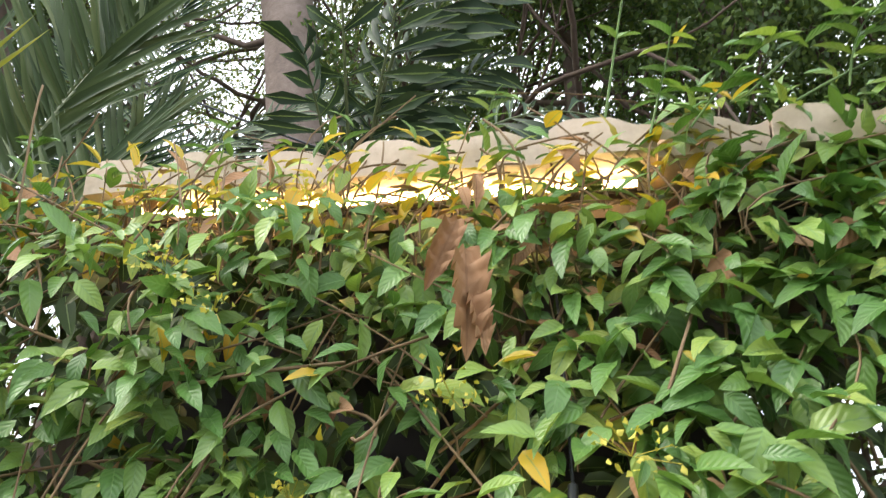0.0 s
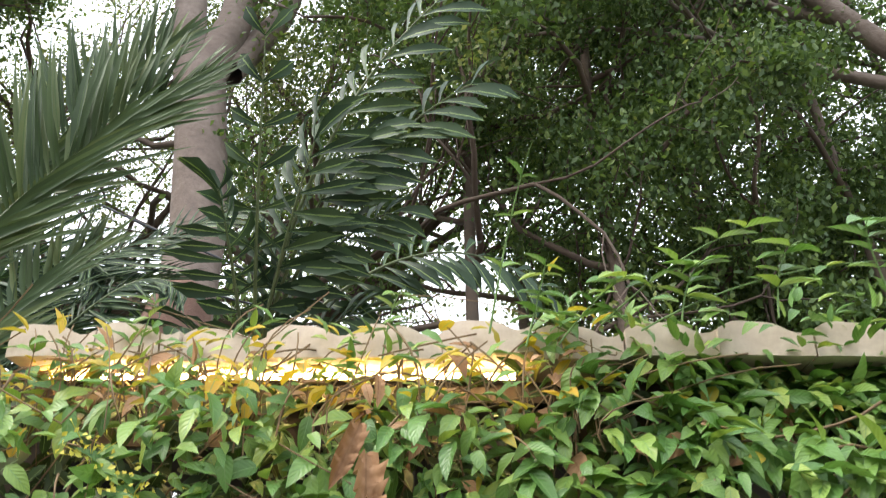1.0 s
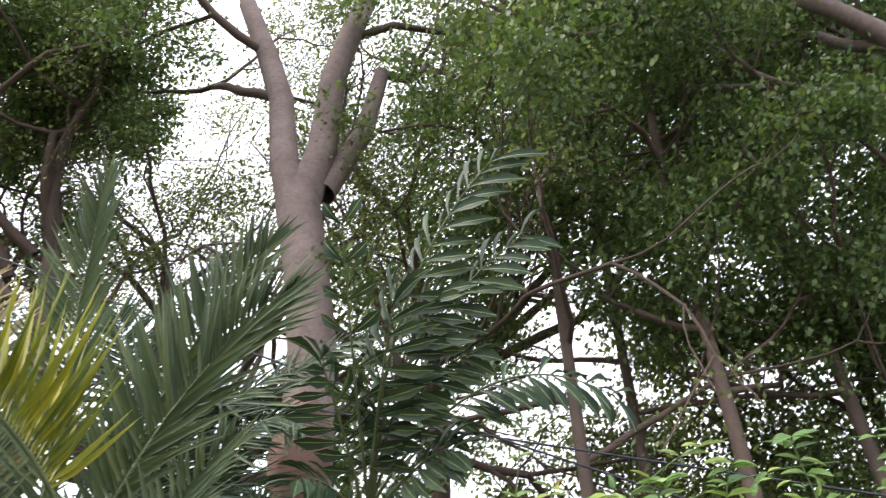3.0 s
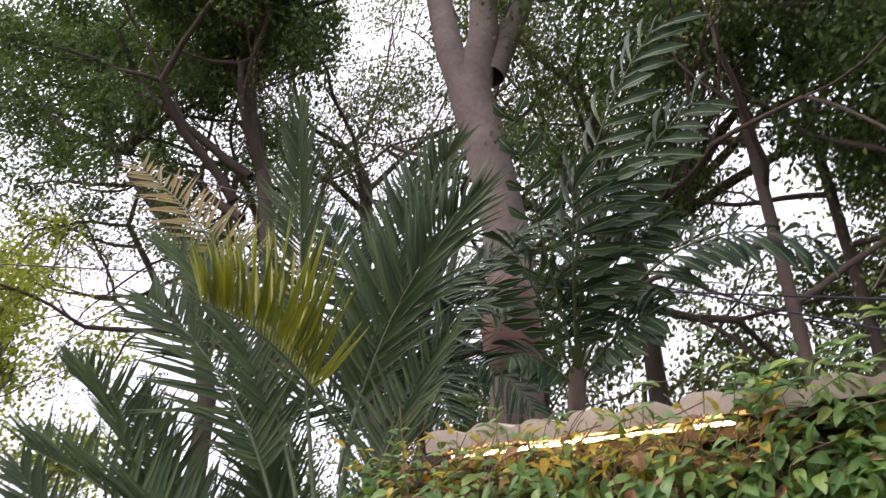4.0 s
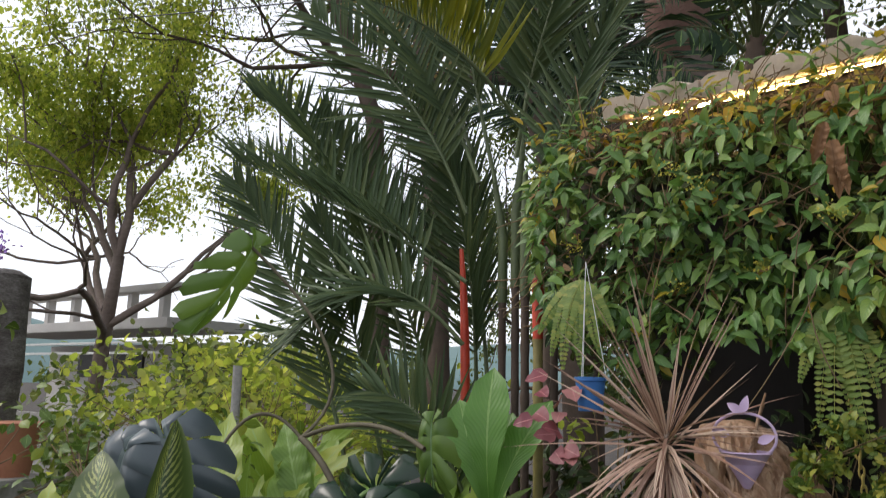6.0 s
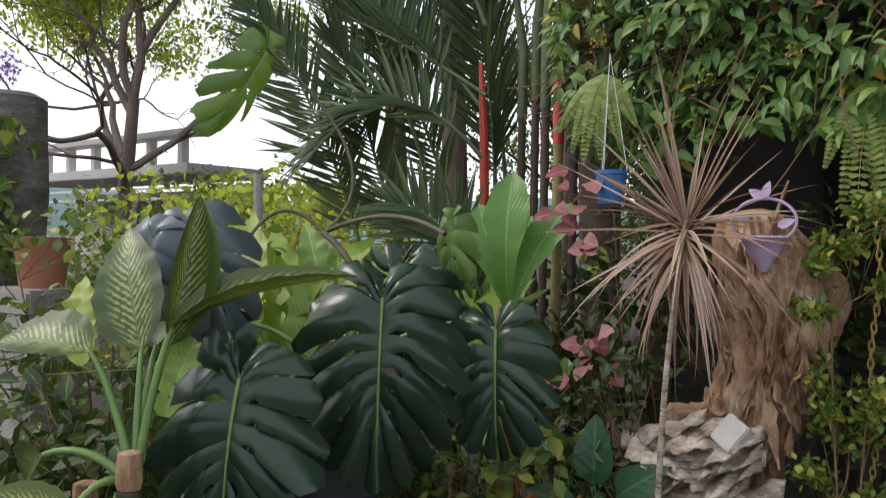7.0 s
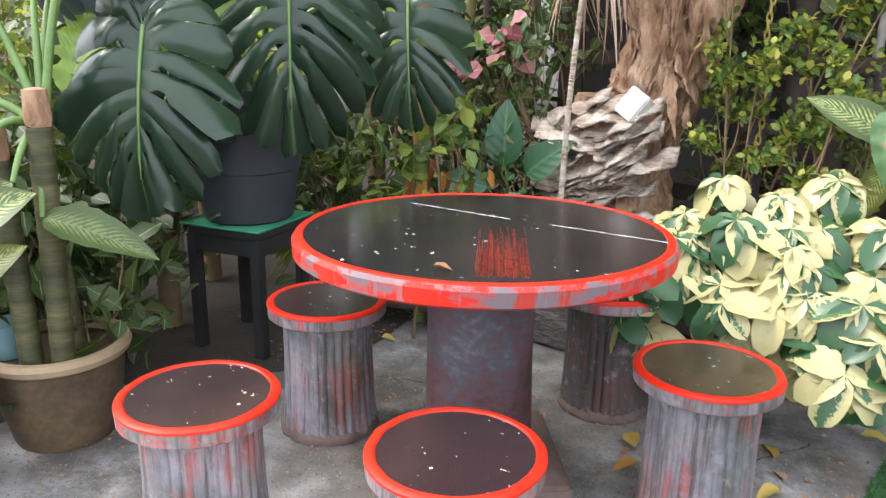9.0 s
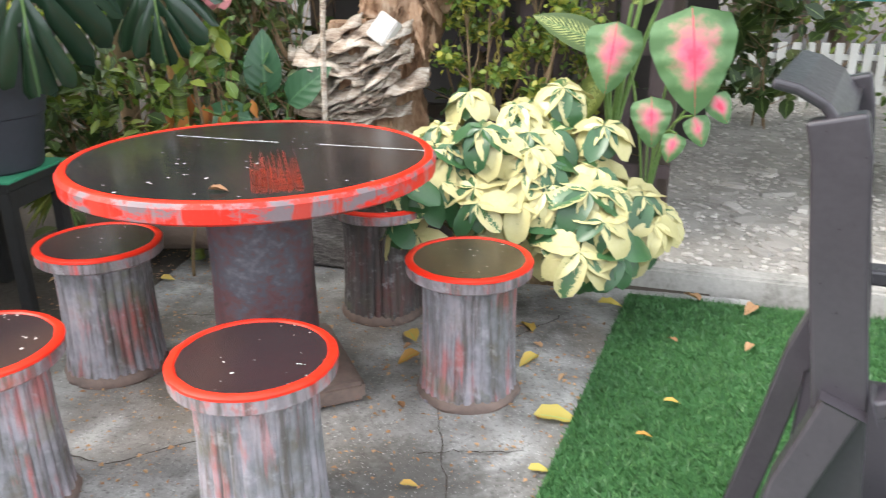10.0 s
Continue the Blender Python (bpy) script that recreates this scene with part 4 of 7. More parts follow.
def round_table(x, y):
    t = thing("round_table", (x, y, 0), "round concrete garden table with worn dark top and red painted rim", "table")
    R = 0.512
    part("rim", oval(lathe([(R - 0.06, 0.697), (R - 0.012, 0.694), (R, 0.702), (R + 0.002, 0.738), (R - 0.006, 0.749)], (x, y, 0), 96, lambda a, z: 1 + 0.004 * noise.noise(Vector((a * 3, z * 9, 1)))), x, y), M_RIM, t, "chipped red and grey painted edge")
    part("rim_line", oval(lathe([(R - 0.006, 0.7485), (R - 0.012, 0.7525), (R - 0.026, 0.7525), (R - 0.030, 0.7495)], (x, y, 0), 96, lambda a, z: 1 + 0.006 * noise.noise(Vector((4 * math.cos(a), 4 * math.sin(a), 2))), close=False), x, y), M_REDPAINT, t, "bright red painted border")
    part("tabletop", oval(lathe([(R - 0.022, 0.70), (R - 0.022, 0.7502)], (x, y, 0), 96), x, y), M_TABLETOP, t, "glossy dark worn top")
    # worn red stripe and pale scratches in the top
    b = Build()
    rng = np.random.default_rng(4)
    for i in range(140):
        u = -0.055 + 0.12 * i / 139 + rng.normal(0, 0.002)
        L = 0.08 + 0.36 * rng.random() ** 1.5
        ex, ey = math.cos(radians(-62)), math.sin(radians(-62))
        fx, fy = -ey, ex
        s0 = 0.40 - rng.uniform(0, 0.05)
        p = [(x + 0.05 + ex * q + fx * u, y + 0.0 + ey * q + fy * u, 0.7508) for q in (s0 - L, s0 - L / 2, s0)]
        w = rng.uniform(0.0002, 0.0006)
        a = np.array(p)
        o = np.array([fx, fy, 0]) * w
        b.add(np.concatenate([a - o, a + o]), np.array([[0, 3, 4, 1], [1, 4, 5, 2]]), np.zeros((6, 2)))
    part("worn_stripe", b, M_WORNRED, t, "worn red streak")
    for x0, y0, x1, y1 in ((-0.83, 0.30, -0.48, 0.285), (-0.352, 0.292, -0.02, 0.29)):
        n = 26
        b = Build()
        for i in range(n):
            p = np.array([x0 + (x1 - x0) * i / n, y0 + (y1 - y0) * i / n + rng.normal(0, 0.001), 0.7510])
            q = np.array([x0 + (x1 - x0) * (i + 1) / n, y0 + (y1 - y0) * (i + 1) / n + rng.normal(0, 0.001), 0.7510])
            o = np.array([0, rng.uniform(0.0012, 0.004), 0])
            b.add(np.stack([p - o, q - o, q + o, p + o]), np.array([[0, 1, 2, 3]]), np.zeros((4, 2)))
        part("scratch", b, M_WHITE, t, "pale chalky scratch line")
    part("pedestal", lathe([(0.165, 0.05), (0.155, 0.12), (0.148, 0.4), (0.15, 0.6), (0.165, 0.698)], (x, y, 0), 48, lambda a, z: 1 + 0.02 * noise.noise(Vector((a * 4, z * 1.5, 0)))), M_PEDESTAL, t, "grey and maroon streaked column")
    part("base_plate", slab((0.48, 0.46, 0.065), (x - 0.02, y + 0.04, 0.031), 0.012, rz=36), M_PLATE, t, "brown stained base slab")


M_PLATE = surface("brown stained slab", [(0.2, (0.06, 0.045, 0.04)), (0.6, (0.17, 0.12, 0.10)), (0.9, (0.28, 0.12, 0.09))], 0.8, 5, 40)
TX, TY = -0.486, 0.138
round_table(TX, TY)


def stool(at, label, turn=0.0, dark=False, shade=False):
    t = thing("stool", at, label, "stool", "stools round the table")
    R = 0.187
    o = (*at[:2], 0)
    seed = at[0] * 13
    flute = lambda a, z: 1 + 0.022 - 0.055 * (1 - abs(math.sin(a * 16 + seed + 0.5 * noise.noise(Vector((2 * math.cos(a), 2 * math.sin(a), seed)))))) ** 1.6 * (0.7 + 0.3 * math.sin(a * 5 + seed)) + 0.03 * noise.noise(Vector((2 * math.cos(a), 2 * math.sin(a), z * 2 + seed)))
    part("column", lathe([(0.154, 0.0), (0.150, 0.03), (0.144, 0.10), (0.138, 0.25), (0.138, 0.36), (0.146, 0.398)], o, 228, flute), M_STOOLSHADE if shade else M_STOOLCOL, t, "fluted grey column with red paint runs")
    # Ring added to carry the brown grime at the column's base.
    part("foot", lathe([(0.157, 0.0), (0.161, 0.012), (0.155, 0.030), (0.143, 0.040)], o, 72, lambda a, z: 1 + 0.05 * noise.noise(Vector((4 * math.cos(a), 4 * math.sin(a), seed + z * 20)))), M_PLATE, t, "ragged brown grime ring at the foot")
    part("rim", lathe([(0.14, 0.396), (R - 0.01, 0.394), (R, 0.401), (R + 0.001, 0.430), (R - 0.005, 0.438)], o, 64, lambda a, z: 1 + 0.006 * noise.noise(Vector((a * 3, z * 9, seed)))), M_STOOLBAND, t, "chipped red edge")
    part("rim_line", lathe([(R + 0.0022, 0.433), (R + 0.0015, 0.4385), (R - 0.006, 0.4435), (R - 0.018, 0.4435), (R - 0.023, 0.4395)], o, 64, lambda a, z: 1 + 0.016 * noise.noise(Vector((6 * math.cos(a), 6 * math.sin(a), seed))), close=False), M_REDPAINT, t, "bright red border")
    part("seat", lathe([(R - 0.018, 0.41), (R - 0.018, 0.4402)], o, 64), M_STOOLTOP if not dark else M_STOOLBROWN, t, "glossy dark seat")
    return t


M_STOOLBROWN = glossy_top("olive brown seat lacquer", (0.06, 0.045, 0.028), (0.10, 0.065, 0.035), 60.0)
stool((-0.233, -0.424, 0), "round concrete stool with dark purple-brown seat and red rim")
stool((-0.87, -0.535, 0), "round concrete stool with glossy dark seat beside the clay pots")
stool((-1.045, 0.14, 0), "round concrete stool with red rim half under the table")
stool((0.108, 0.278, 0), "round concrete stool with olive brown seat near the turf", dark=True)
stool((-0.33, 0.775, 0), "weathered round stool behind the table pedestal, column darkened for shade", shade=True)


def armchair():
    """High-backed moulded chair seen from its side; it faces away from the table."""
    c = thing("plastic_chair", (1.02, -0.45, 0), "dark brown moulded plastic armchair with a slotted high back", "chair")
    bx, by = 0.80, -0.62

    def board(pts, width, thick, name, label=""):
        b = Build()
        p = np.array(pts, float)
        d = np.gradient(p, axis=0)
        d /= np.linalg.norm(d, axis=1, keepdims=True)
        s = np.array([0.25, 0.97, 0.0])
        nrm = np.cross(d, s)
        nrm /= np.linalg.norm(nrm, axis=1, keepdims=True)
        w = np.broadcast_to(np.asarray(width, float), (len(p),))[:, None]
        ring = np.stack([p - s * w - nrm * thick, p + s * w - nrm * thick, p + s * w + nrm * thick, p - s * w + nrm * thick], 1)
        k = len(p)
        f = [(i * 4 + j, i * 4 + (j + 1) % 4, i * 4 + 4 + (j + 1) % 4, i * 4 + 4 + j) for i in range(k - 1) for j in range(4)]
        f += [(0, 1, 2, 3), (k * 4 - 4, k * 4 - 3, k * 4 - 2, k * 4 - 1)]
        b.add(ring.reshape(-1, 3), np.array(f), np.zeros((k * 4, 2)))
        me = b.mesh(name, M_CHAIR, False)
        o = part(name, me, None, c, label)
        bev = o.modifiers.new("round", "BEVEL")
        bev.width, bev.segments = 0.006, 3
        return o

    # back uprights with a rolled top, slats between
    for k, dy in enumerate((0.0, 0.44)):
        ox, oy = 0.11 * k + 0.02, dy
        board([(bx + 0.10 + ox, by + oy, 0.40), (bx + 0.075 + ox, by + oy, 0.62), (bx + 0.04 + ox, by + oy, 0.82), (bx + 0.015 + ox, by + oy, 1.0), (bx - 0.0 + ox, by + oy, 1.055)], 0.022, 0.040, "back_post")
    board([(bx + 0.085, by + 0.2, 1.03), (bx + 0.055, by + 0.2, 1.068), (bx + 0.015, by + 0.2, 1.090), (bx - 0.02, by + 0.2, 1.098)], 0.215, 0.008, "top_rail")
    for i in range(6):
        y = by + 0.05 + i * 0.068
        o = 0.25 * (y - by) - 0.01
        board([(bx + 0.115 + o, y, 0.44), (bx + 0.07 + o, y, 0.7), (bx + 0.035 + o, y, 1.05)], 0.018, 0.006, "back_slat")
    board([(bx + 0.09, by + 0.22, 0.42), (bx + 0.3, by + 0.22, 0.405), (bx + 0.56, by + 0.22, 0.43), (bx + 0.6, by + 0.22, 0.40)], 0.23, 0.012, "seat")
    for k, dy in enumerate((-0.02, 0.46)):
        board([(bx + 0.14, by + dy, 0.62), (bx + 0.24, by + dy, 0.655), (bx + 0.45, by + dy, 0.65), (bx + 0.56, by + dy, 0.60), (bx + 0.58, by + dy, 0.45)], 0.03, 0.016, "armrest")
        board([(bx + 0.10 + 0.2 * dy, by + dy, 0.62), (bx + 0.045 + 0.2 * dy, by + dy, 0.46), (bx + 0.0 + 0.2 * dy, by + dy - 0.02, 0.25), (bx - 0.055 + 0.2 * dy, by + dy - 0.03, 0.0)], 0.03, 0.030, "back_leg")
        board([(bx + 0.56, by + dy, 0.5), (bx + 0.58, by + dy, 0.25), (bx + 0.60, by + dy, 0.0)], 0.03, 0.02, "front_leg")


armchair()


# ---- potted plants and shade garden ----
def plant_stand():
    s = thing("plant_stand", (-1.78, 0.53, 0), "small black wooden stand with a green mat on top", "stand")
    c, w = (-1.78, 0.53), 0.36
    part("top", slab((w, w, 0.03), (*c, 0.505), 0.004, rz=8), M_BLACKWOOD, s)
    part("mat", slab((w + 0.02, w + 0.02, 0.008), (*c, 0.525), 0.003, rz=8), M_GREENMAT, s, "bright green mat")
    ca, sa = math.cos(radians(8)), math.sin(radians(8))
    for dx in (-1, 1):
        for dy in (-1, 1):
            a, b = dx * (w / 2 - 0.03), dy * (w / 2 - 0.03)
            part("leg", slab((0.045, 0.045, 0.49), (c[0] + a * ca - b * sa, c[1] + a * sa + b * ca, 0.245), 0.004, rz=8), M_BLACKWOOD, s)
    for dx in (-1, 1):
        part("apron", slab((0.03, w - 0.06, 0.07), (c[0] + dx * (w / 2 - 0.03) * ca, c[1] + dx * (w / 2 - 0.03) * sa, 0.45), 0.003, rz=8), M_BLACKWOOD, s)
        part("apron", slab((w - 0.06, 0.03, 0.07), (c[0] - dx * (w / 2 - 0.03) * sa, c[1] + dx * (w / 2 - 0.03) * ca, 0.45), 0.003, rz=8), M_BLACKWOOD, s)


plant_stand()


def monstera_blade(size, slots=9, seed=0, cut=0.40, droop=0.30):
    """A broad heart-shaped leaf, slit between its side veins, with holes beside the midrib."""
    rng = np.random.default_rng(seed)
    b = Build()
    N, cols = slots, 12
    for sg in (-1, 1):
        th = np.radians(np.interp(np.arange(N + 1) / N, [0, 0.3, 0.7, 1], [-84, -14, 36, 89]) + rng.normal(0, 3.0, N + 1))
        th[N] = math.pi / 2
        root = np.interp(np.arange(N + 1) / N, [0, 0.22, 1], [0.0, 0.05, 0.72])
        far = np.interp(np.arange(N + 1) / N, [0, 0.12, 0.45, 0.8, 1], [0.24, 0.47, 0.56, 0.42, 0.32]) * rng.uniform(0.93, 1.07, N + 1)
        for i in range(N):
            slit0, slit1 = cut + rng.uniform(-0.2, 0.3), cut + rng.uniform(-0.2, 0.3)
            hole = rng.random() < 0.65
            h0 = rng.uniform(0.14, 0.24)
            sag, twist = rng.uniform(-0.04, 0.16), rng.normal(0, 0.045)
            v, t = [], []
            for k in range(cols + 1):
                q = k / cols
                tip = 0.0 if q < 0.86 else 1 - math.sqrt(max(0.0, 1 - ((q - 0.86) / 0.14) ** 2))
                g0 = (0.0 if q < slit0 or i == 0 else 0.085 * min(1.0, (q - slit0) * 4)) + 0.30 * tip
                g1 = (0.0 if q < slit1 or i == N - 1 else 0.085 * min(1.0, (q - slit1) * 4)) + 0.36 * tip * (0.0 if i == N - 1 else 1.0)
                if hole and h0 < q < h0 + 0.16:
                    g1 = 0.24
                for e in (0.0, 0.25, 0.5, 0.75, 1.0):
                    w = g0 + (1 - g0 - g1) * e
                    P = []
                    for j in (i, i + 1):
                        bend = 0.16 * q * q * math.cos(th[j])
                        P.append((far[j] * q * math.cos(th[j]), root[j] + far[j] * q * math.sin(th[j]) + bend))
                    x, y = P[0][0] + (P[1][0] - P[0][0]) * w, P[0][1] + (P[1][1] - P[0][1]) * w
                    pillow = 0.026 * min(1.0, q * 2.2) * (1 - (2 * e - 1) ** 2)
                    z = 0.34 * abs(x) - 1.15 * x * x + pillow - sag * max(0.0, q - 0.35) * 1.6 + twist * (e - 0.5) * 2 * q
                    v.append((sg * x, y, z))
                    t.append((0.5 + sg * 0.9 * x, 0.3 + 0.6 * y))
            f = [(k * 5 + j, k * 5 + j + 1, k * 5 + 6 + j, k * 5 + 5 + j) for k in range(cols) for j in range(4)]
            b.add(np.array(v) * size * 1.02, np.array(f), np.array(t))
    for a in b.v:
        y = a[:, 1] / size
        a[:, 2] -= droop * (np.maximum(y, 0) ** 2 + 0.9 * np.minimum(y, 0) ** 2) * size
    return b


def big_pot_plant():
    """The monstera in the black pot."""
    p = thing("monstera_pot", (-1.78, 0.54, 0.53), "tall black plastic pot with a dark glossy split-leaf monstera", "potted plant")
    part("pot", lathe([(0.165, 0.0), (0.175, 0.01), (0.205, 0.2), (0.212, 0.205), (0.214, 0.225), (0.255, 0.46), (0.285, 0.468), (0.287, 0.52), (0.268, 0.52), (0.25, 0.46)], (-1.78, 0.54, 0.53), 48, close=True), M_BLACKPOT, p, "dusty black plastic pot")
    for i, (hub, tipd, up, size) in enumerate((
            ((-1.51, -0.10, 1.27), (0.12, -0.35, -1), (0.45, -0.75, 0.55), 0.52), ((-1.34, 0.35, 1.50), (0.20, -0.30, -1), (0.5, -0.70, 0.65), 0.58), ((-1.15, 0.75, 1.38), (0.18, -0.3, -1), (0.35, -0.8, 0.55), 0.43),
            ((-1.62, 0.75, 1.55), (-0.1, 0.1, -1), (0.2, -0.9, 0.4), 0.5), ((-2.15, 0.30, 1.33), (-0.5, -0.1, -0.8), (0.2, -0.8, 0.5), 0.5), ((-1.75, 0.18, 1.08), (-0.35, -0.2, -1), (0.4, -0.8, 0.4), 0.42))):
        w, u = Vector(tipd).normalized(), Vector(up)
        x = w.cross(u).normalized()
        m = Matrix((x, w, x.cross(w))).transposed().to_4x4()
        b = monstera_blade(size, 9 + i % 2, i, 0.46)
        me = b.mesh("leaf", M_MONST)
        o = part("leaf", me, None, p, "dark glossy split leaf")
        o.matrix_basis = Matrix.Translation(hub) @ m
        ht = np.array(hub, float)
        a = np.array((-1.76 + 0.08 * math.cos(i * 1.7), 0.54 + 0.08 * math.sin(i * 1.7), 1.0))
        part("stalk", rods([(bez(a, (a + ht) / 2 + np.array([0, 0, 0.28]), ht, 14), np.linspace(0.014, 0.008, 14)), (np.array([ht + np.array(w) * size * q + np.array(x.cross(w)) * (0.006 * size - 0.30 * size * q * q) for q in np.linspace(0, 0.85, 8)]), np.linspace(0.007, 0.002, 8))], 7), M_GREENSTEM, p)


big_pot_plant()


def leaf_spray(parent, name, material, base, stalks, L, w, shape="ovate", droop=0.35, fold=0.15, stalk=0.006, seg=8, up=(0, -0.3, 1), label="", wave=0.0):
    """Leaves on arching stalks: each stalk is (tip of the stalk, way of the blade, scale)."""
    for tip, way, sc in stalks:
        a, t = np.array(base, float), np.array(tip, float)
        b = Build()
        b.one(blade(w, seg, fold, droop, shape, wave, 4), t, way, up, L * sc)
        o = part(name, b, material, parent, label)
        part("stalk", rods([(bez(a, (a + t) / 2 + np.array([0, 0, 0.10]), t, 10), np.linspace(stalk * 1.3, stalk * 0.7, 10))], 6), M_GREENSTEM, o)


def clay_pot(x, y, R, h, label):
    p = thing("clay_pot", (x, y, 0), label, "plant pot")
    part("body", lathe([(R * 0.68, 0.0), (R * 0.72, 0.02), (R * 0.86, h * 0.5), (R * 0.92, h * 0.84), (R * 0.93, h * 0.88)], (x, y, 0), 48, lambda a, z: 1 + 0.012 * noise.noise(Vector((a * 6, z * 30, x)))), M_CLAY, p)
    part("rim", lathe([(R * 0.92, h * 0.86), (R, h * 0.89), (R * 1.03, h * 0.95), (R, h), (R * 0.88, h), (R * 0.86, h * 0.9)], (x, y, 0), 48, close=False), M_CLAYRIM, p, "pale weathered rim")
    part("soil", lathe([(0.001, h * 0.86), (R * 0.9, h * 0.87)], (x, y, 0), 32, close=False), M_EARTH, p)
    return p


def dumb_cane():
    p = clay_pot(-1.73, -0.36, 0.215, 0.315, "round mossy clay pot with a tall dumb cane")
    for x, y, z1, lean in ((-1.60, -0.42, 1.0, 0.03), (-1.68, -0.47, 0.90, -0.03), (-1.72, -0.3, 0.7, -0.06)):
        b = Build()
        pts = [(x + lean * k, y, 0.26 + (z1 - 0.26) * k) for k in np.linspace(0, 1, 41)]
        b.tube(pts, [0.034 + (0.0025 if i % 3 == 0 else 0.0) for i in range(41)], 12)
        part("cane", b, M_RINGCANE, p, "green ringed cane with a cut top")
        part("cut_end", lathe([(0.030, 0.0), (0.036, 0.02), (0.030, 0.10), (0.012, 0.105)], (x + lean, y, z1), 12, lambda a, z: 1 + 0.2 * noise.noise(Vector((a * 2, z * 20, x)))), M_DRIFT, p, "pale dry cut stump")
    base = (-1.63, -0.37, 0.98)
    mottled = "green leaf with pale herringbone mottling"
    for row, w, fold, droop, up in (
            (((-1.735, -0.289, 1.353), (-0.23, 0.02, 0.43), 0.49), 0.235, 0.12, 0.25, (0.5, -0.8, 0.25)), (((-1.626, -0.269, 1.369), (-0.07, 0.17, 0.48), 0.52), 0.13, 1.1, 0.10, (0.85, -0.3, 0.2)), (((-1.582, -0.286, 1.435), (0.32, 0.42, 0.27), 0.59), 0.095, 0.6, 0.22, (-0.1, -0.7, 0.75)), (((-1.810, -0.408, 1.351), (-0.35, -0.17, 0.12), 0.41), 0.26, 0.2, 0.35, (0.1, -0.5, 0.9)),
            (((-1.637, -0.552, 0.951), (-0.07, -0.22, 0.11), 0.26), 0.25, 0.15, 0.3, (0.2, -0.7, 0.7)), (((-1.544, -0.459, 0.757), (0.33, 0.11, -0.05), 0.35), 0.17, 0.2, 0.25, (0.2, -0.6, 0.8)), (((-1.565, -0.516, 0.862), (-0.08, -0.15, -0.17), 0.24), 0.26, 0.2, 0.3, (0.3, -0.9, 0.4))):
        leaf_spray(p, "leaf", M_DIEFF, base, (row,), 1.0, w, "ovate", droop, fold, 0.011, 14, up, mottled, 0.25)
    leaf_spray(p, "leaf", M_DIEFF, base, (((-1.8, -0.2, 1.35), (-0.7, 0.6, 0.5), 0.9), ((-1.9, -0.5, 1.05), (-0.9, -0.1, -0.6), 0.95)), 0.40, 0.24, "ovate", 0.42, 0.2, 0.012, 12, (0.45, -0.8, 0.5), mottled, 0.2)
    q = clay_pot(-1.76, -0.78, 0.20, 0.32, "round yellowish clay pot with broad green leaves")
    leaf_spray(q, "leaf", M_DIEFF, (-1.76, -0.78, 0.3), (((-1.85, -0.7, 0.85), (-0.5, 0.2, 0.3), 1.0), ((-1.62, -0.72, 0.72), (0.6, 0.3, 0.5), 0.9), ((-1.95, -0.85, 0.65), (-1, 0, 0), 0.9), ((-1.7, -0.65, 0.55), (0.5, 0.5, 0.7), 0.7)), 0.34, 0.3, "ovate", 0.3, 0.1, 0.008, 8, (0.2, -0.9, 0.5))
    part("pot_blue", lathe([(0.05, 0.0), (0.06, 0.10), (0.065, 0.11)], (-1.82, -0.46, 0.28), 20), M_BLUEPOT2, None)


M_RINGCANE = surface("green ringed cane", [(0.35, (0.022, 0.028, 0.010)), (0.5, (0.060, 0.062, 0.022)), (0.65, (0.13, 0.11, 0.055))], 0.55, 4, 30, stretch=(0.7, 0.7, 9))
M_BLUEPOT2 = surface("grey blue plastic", [(0.2, (0.10, 0.18, 0.20)), (0.8, (0.18, 0.28, 0.30))], 0.5, 6, 50)
dumb_cane()
bp = bpy.data.objects["pot_blue"]
bp.name = "small_pot"
tagged(bp, "small grey blue plastic pot set in the clay pot", "plant pot")


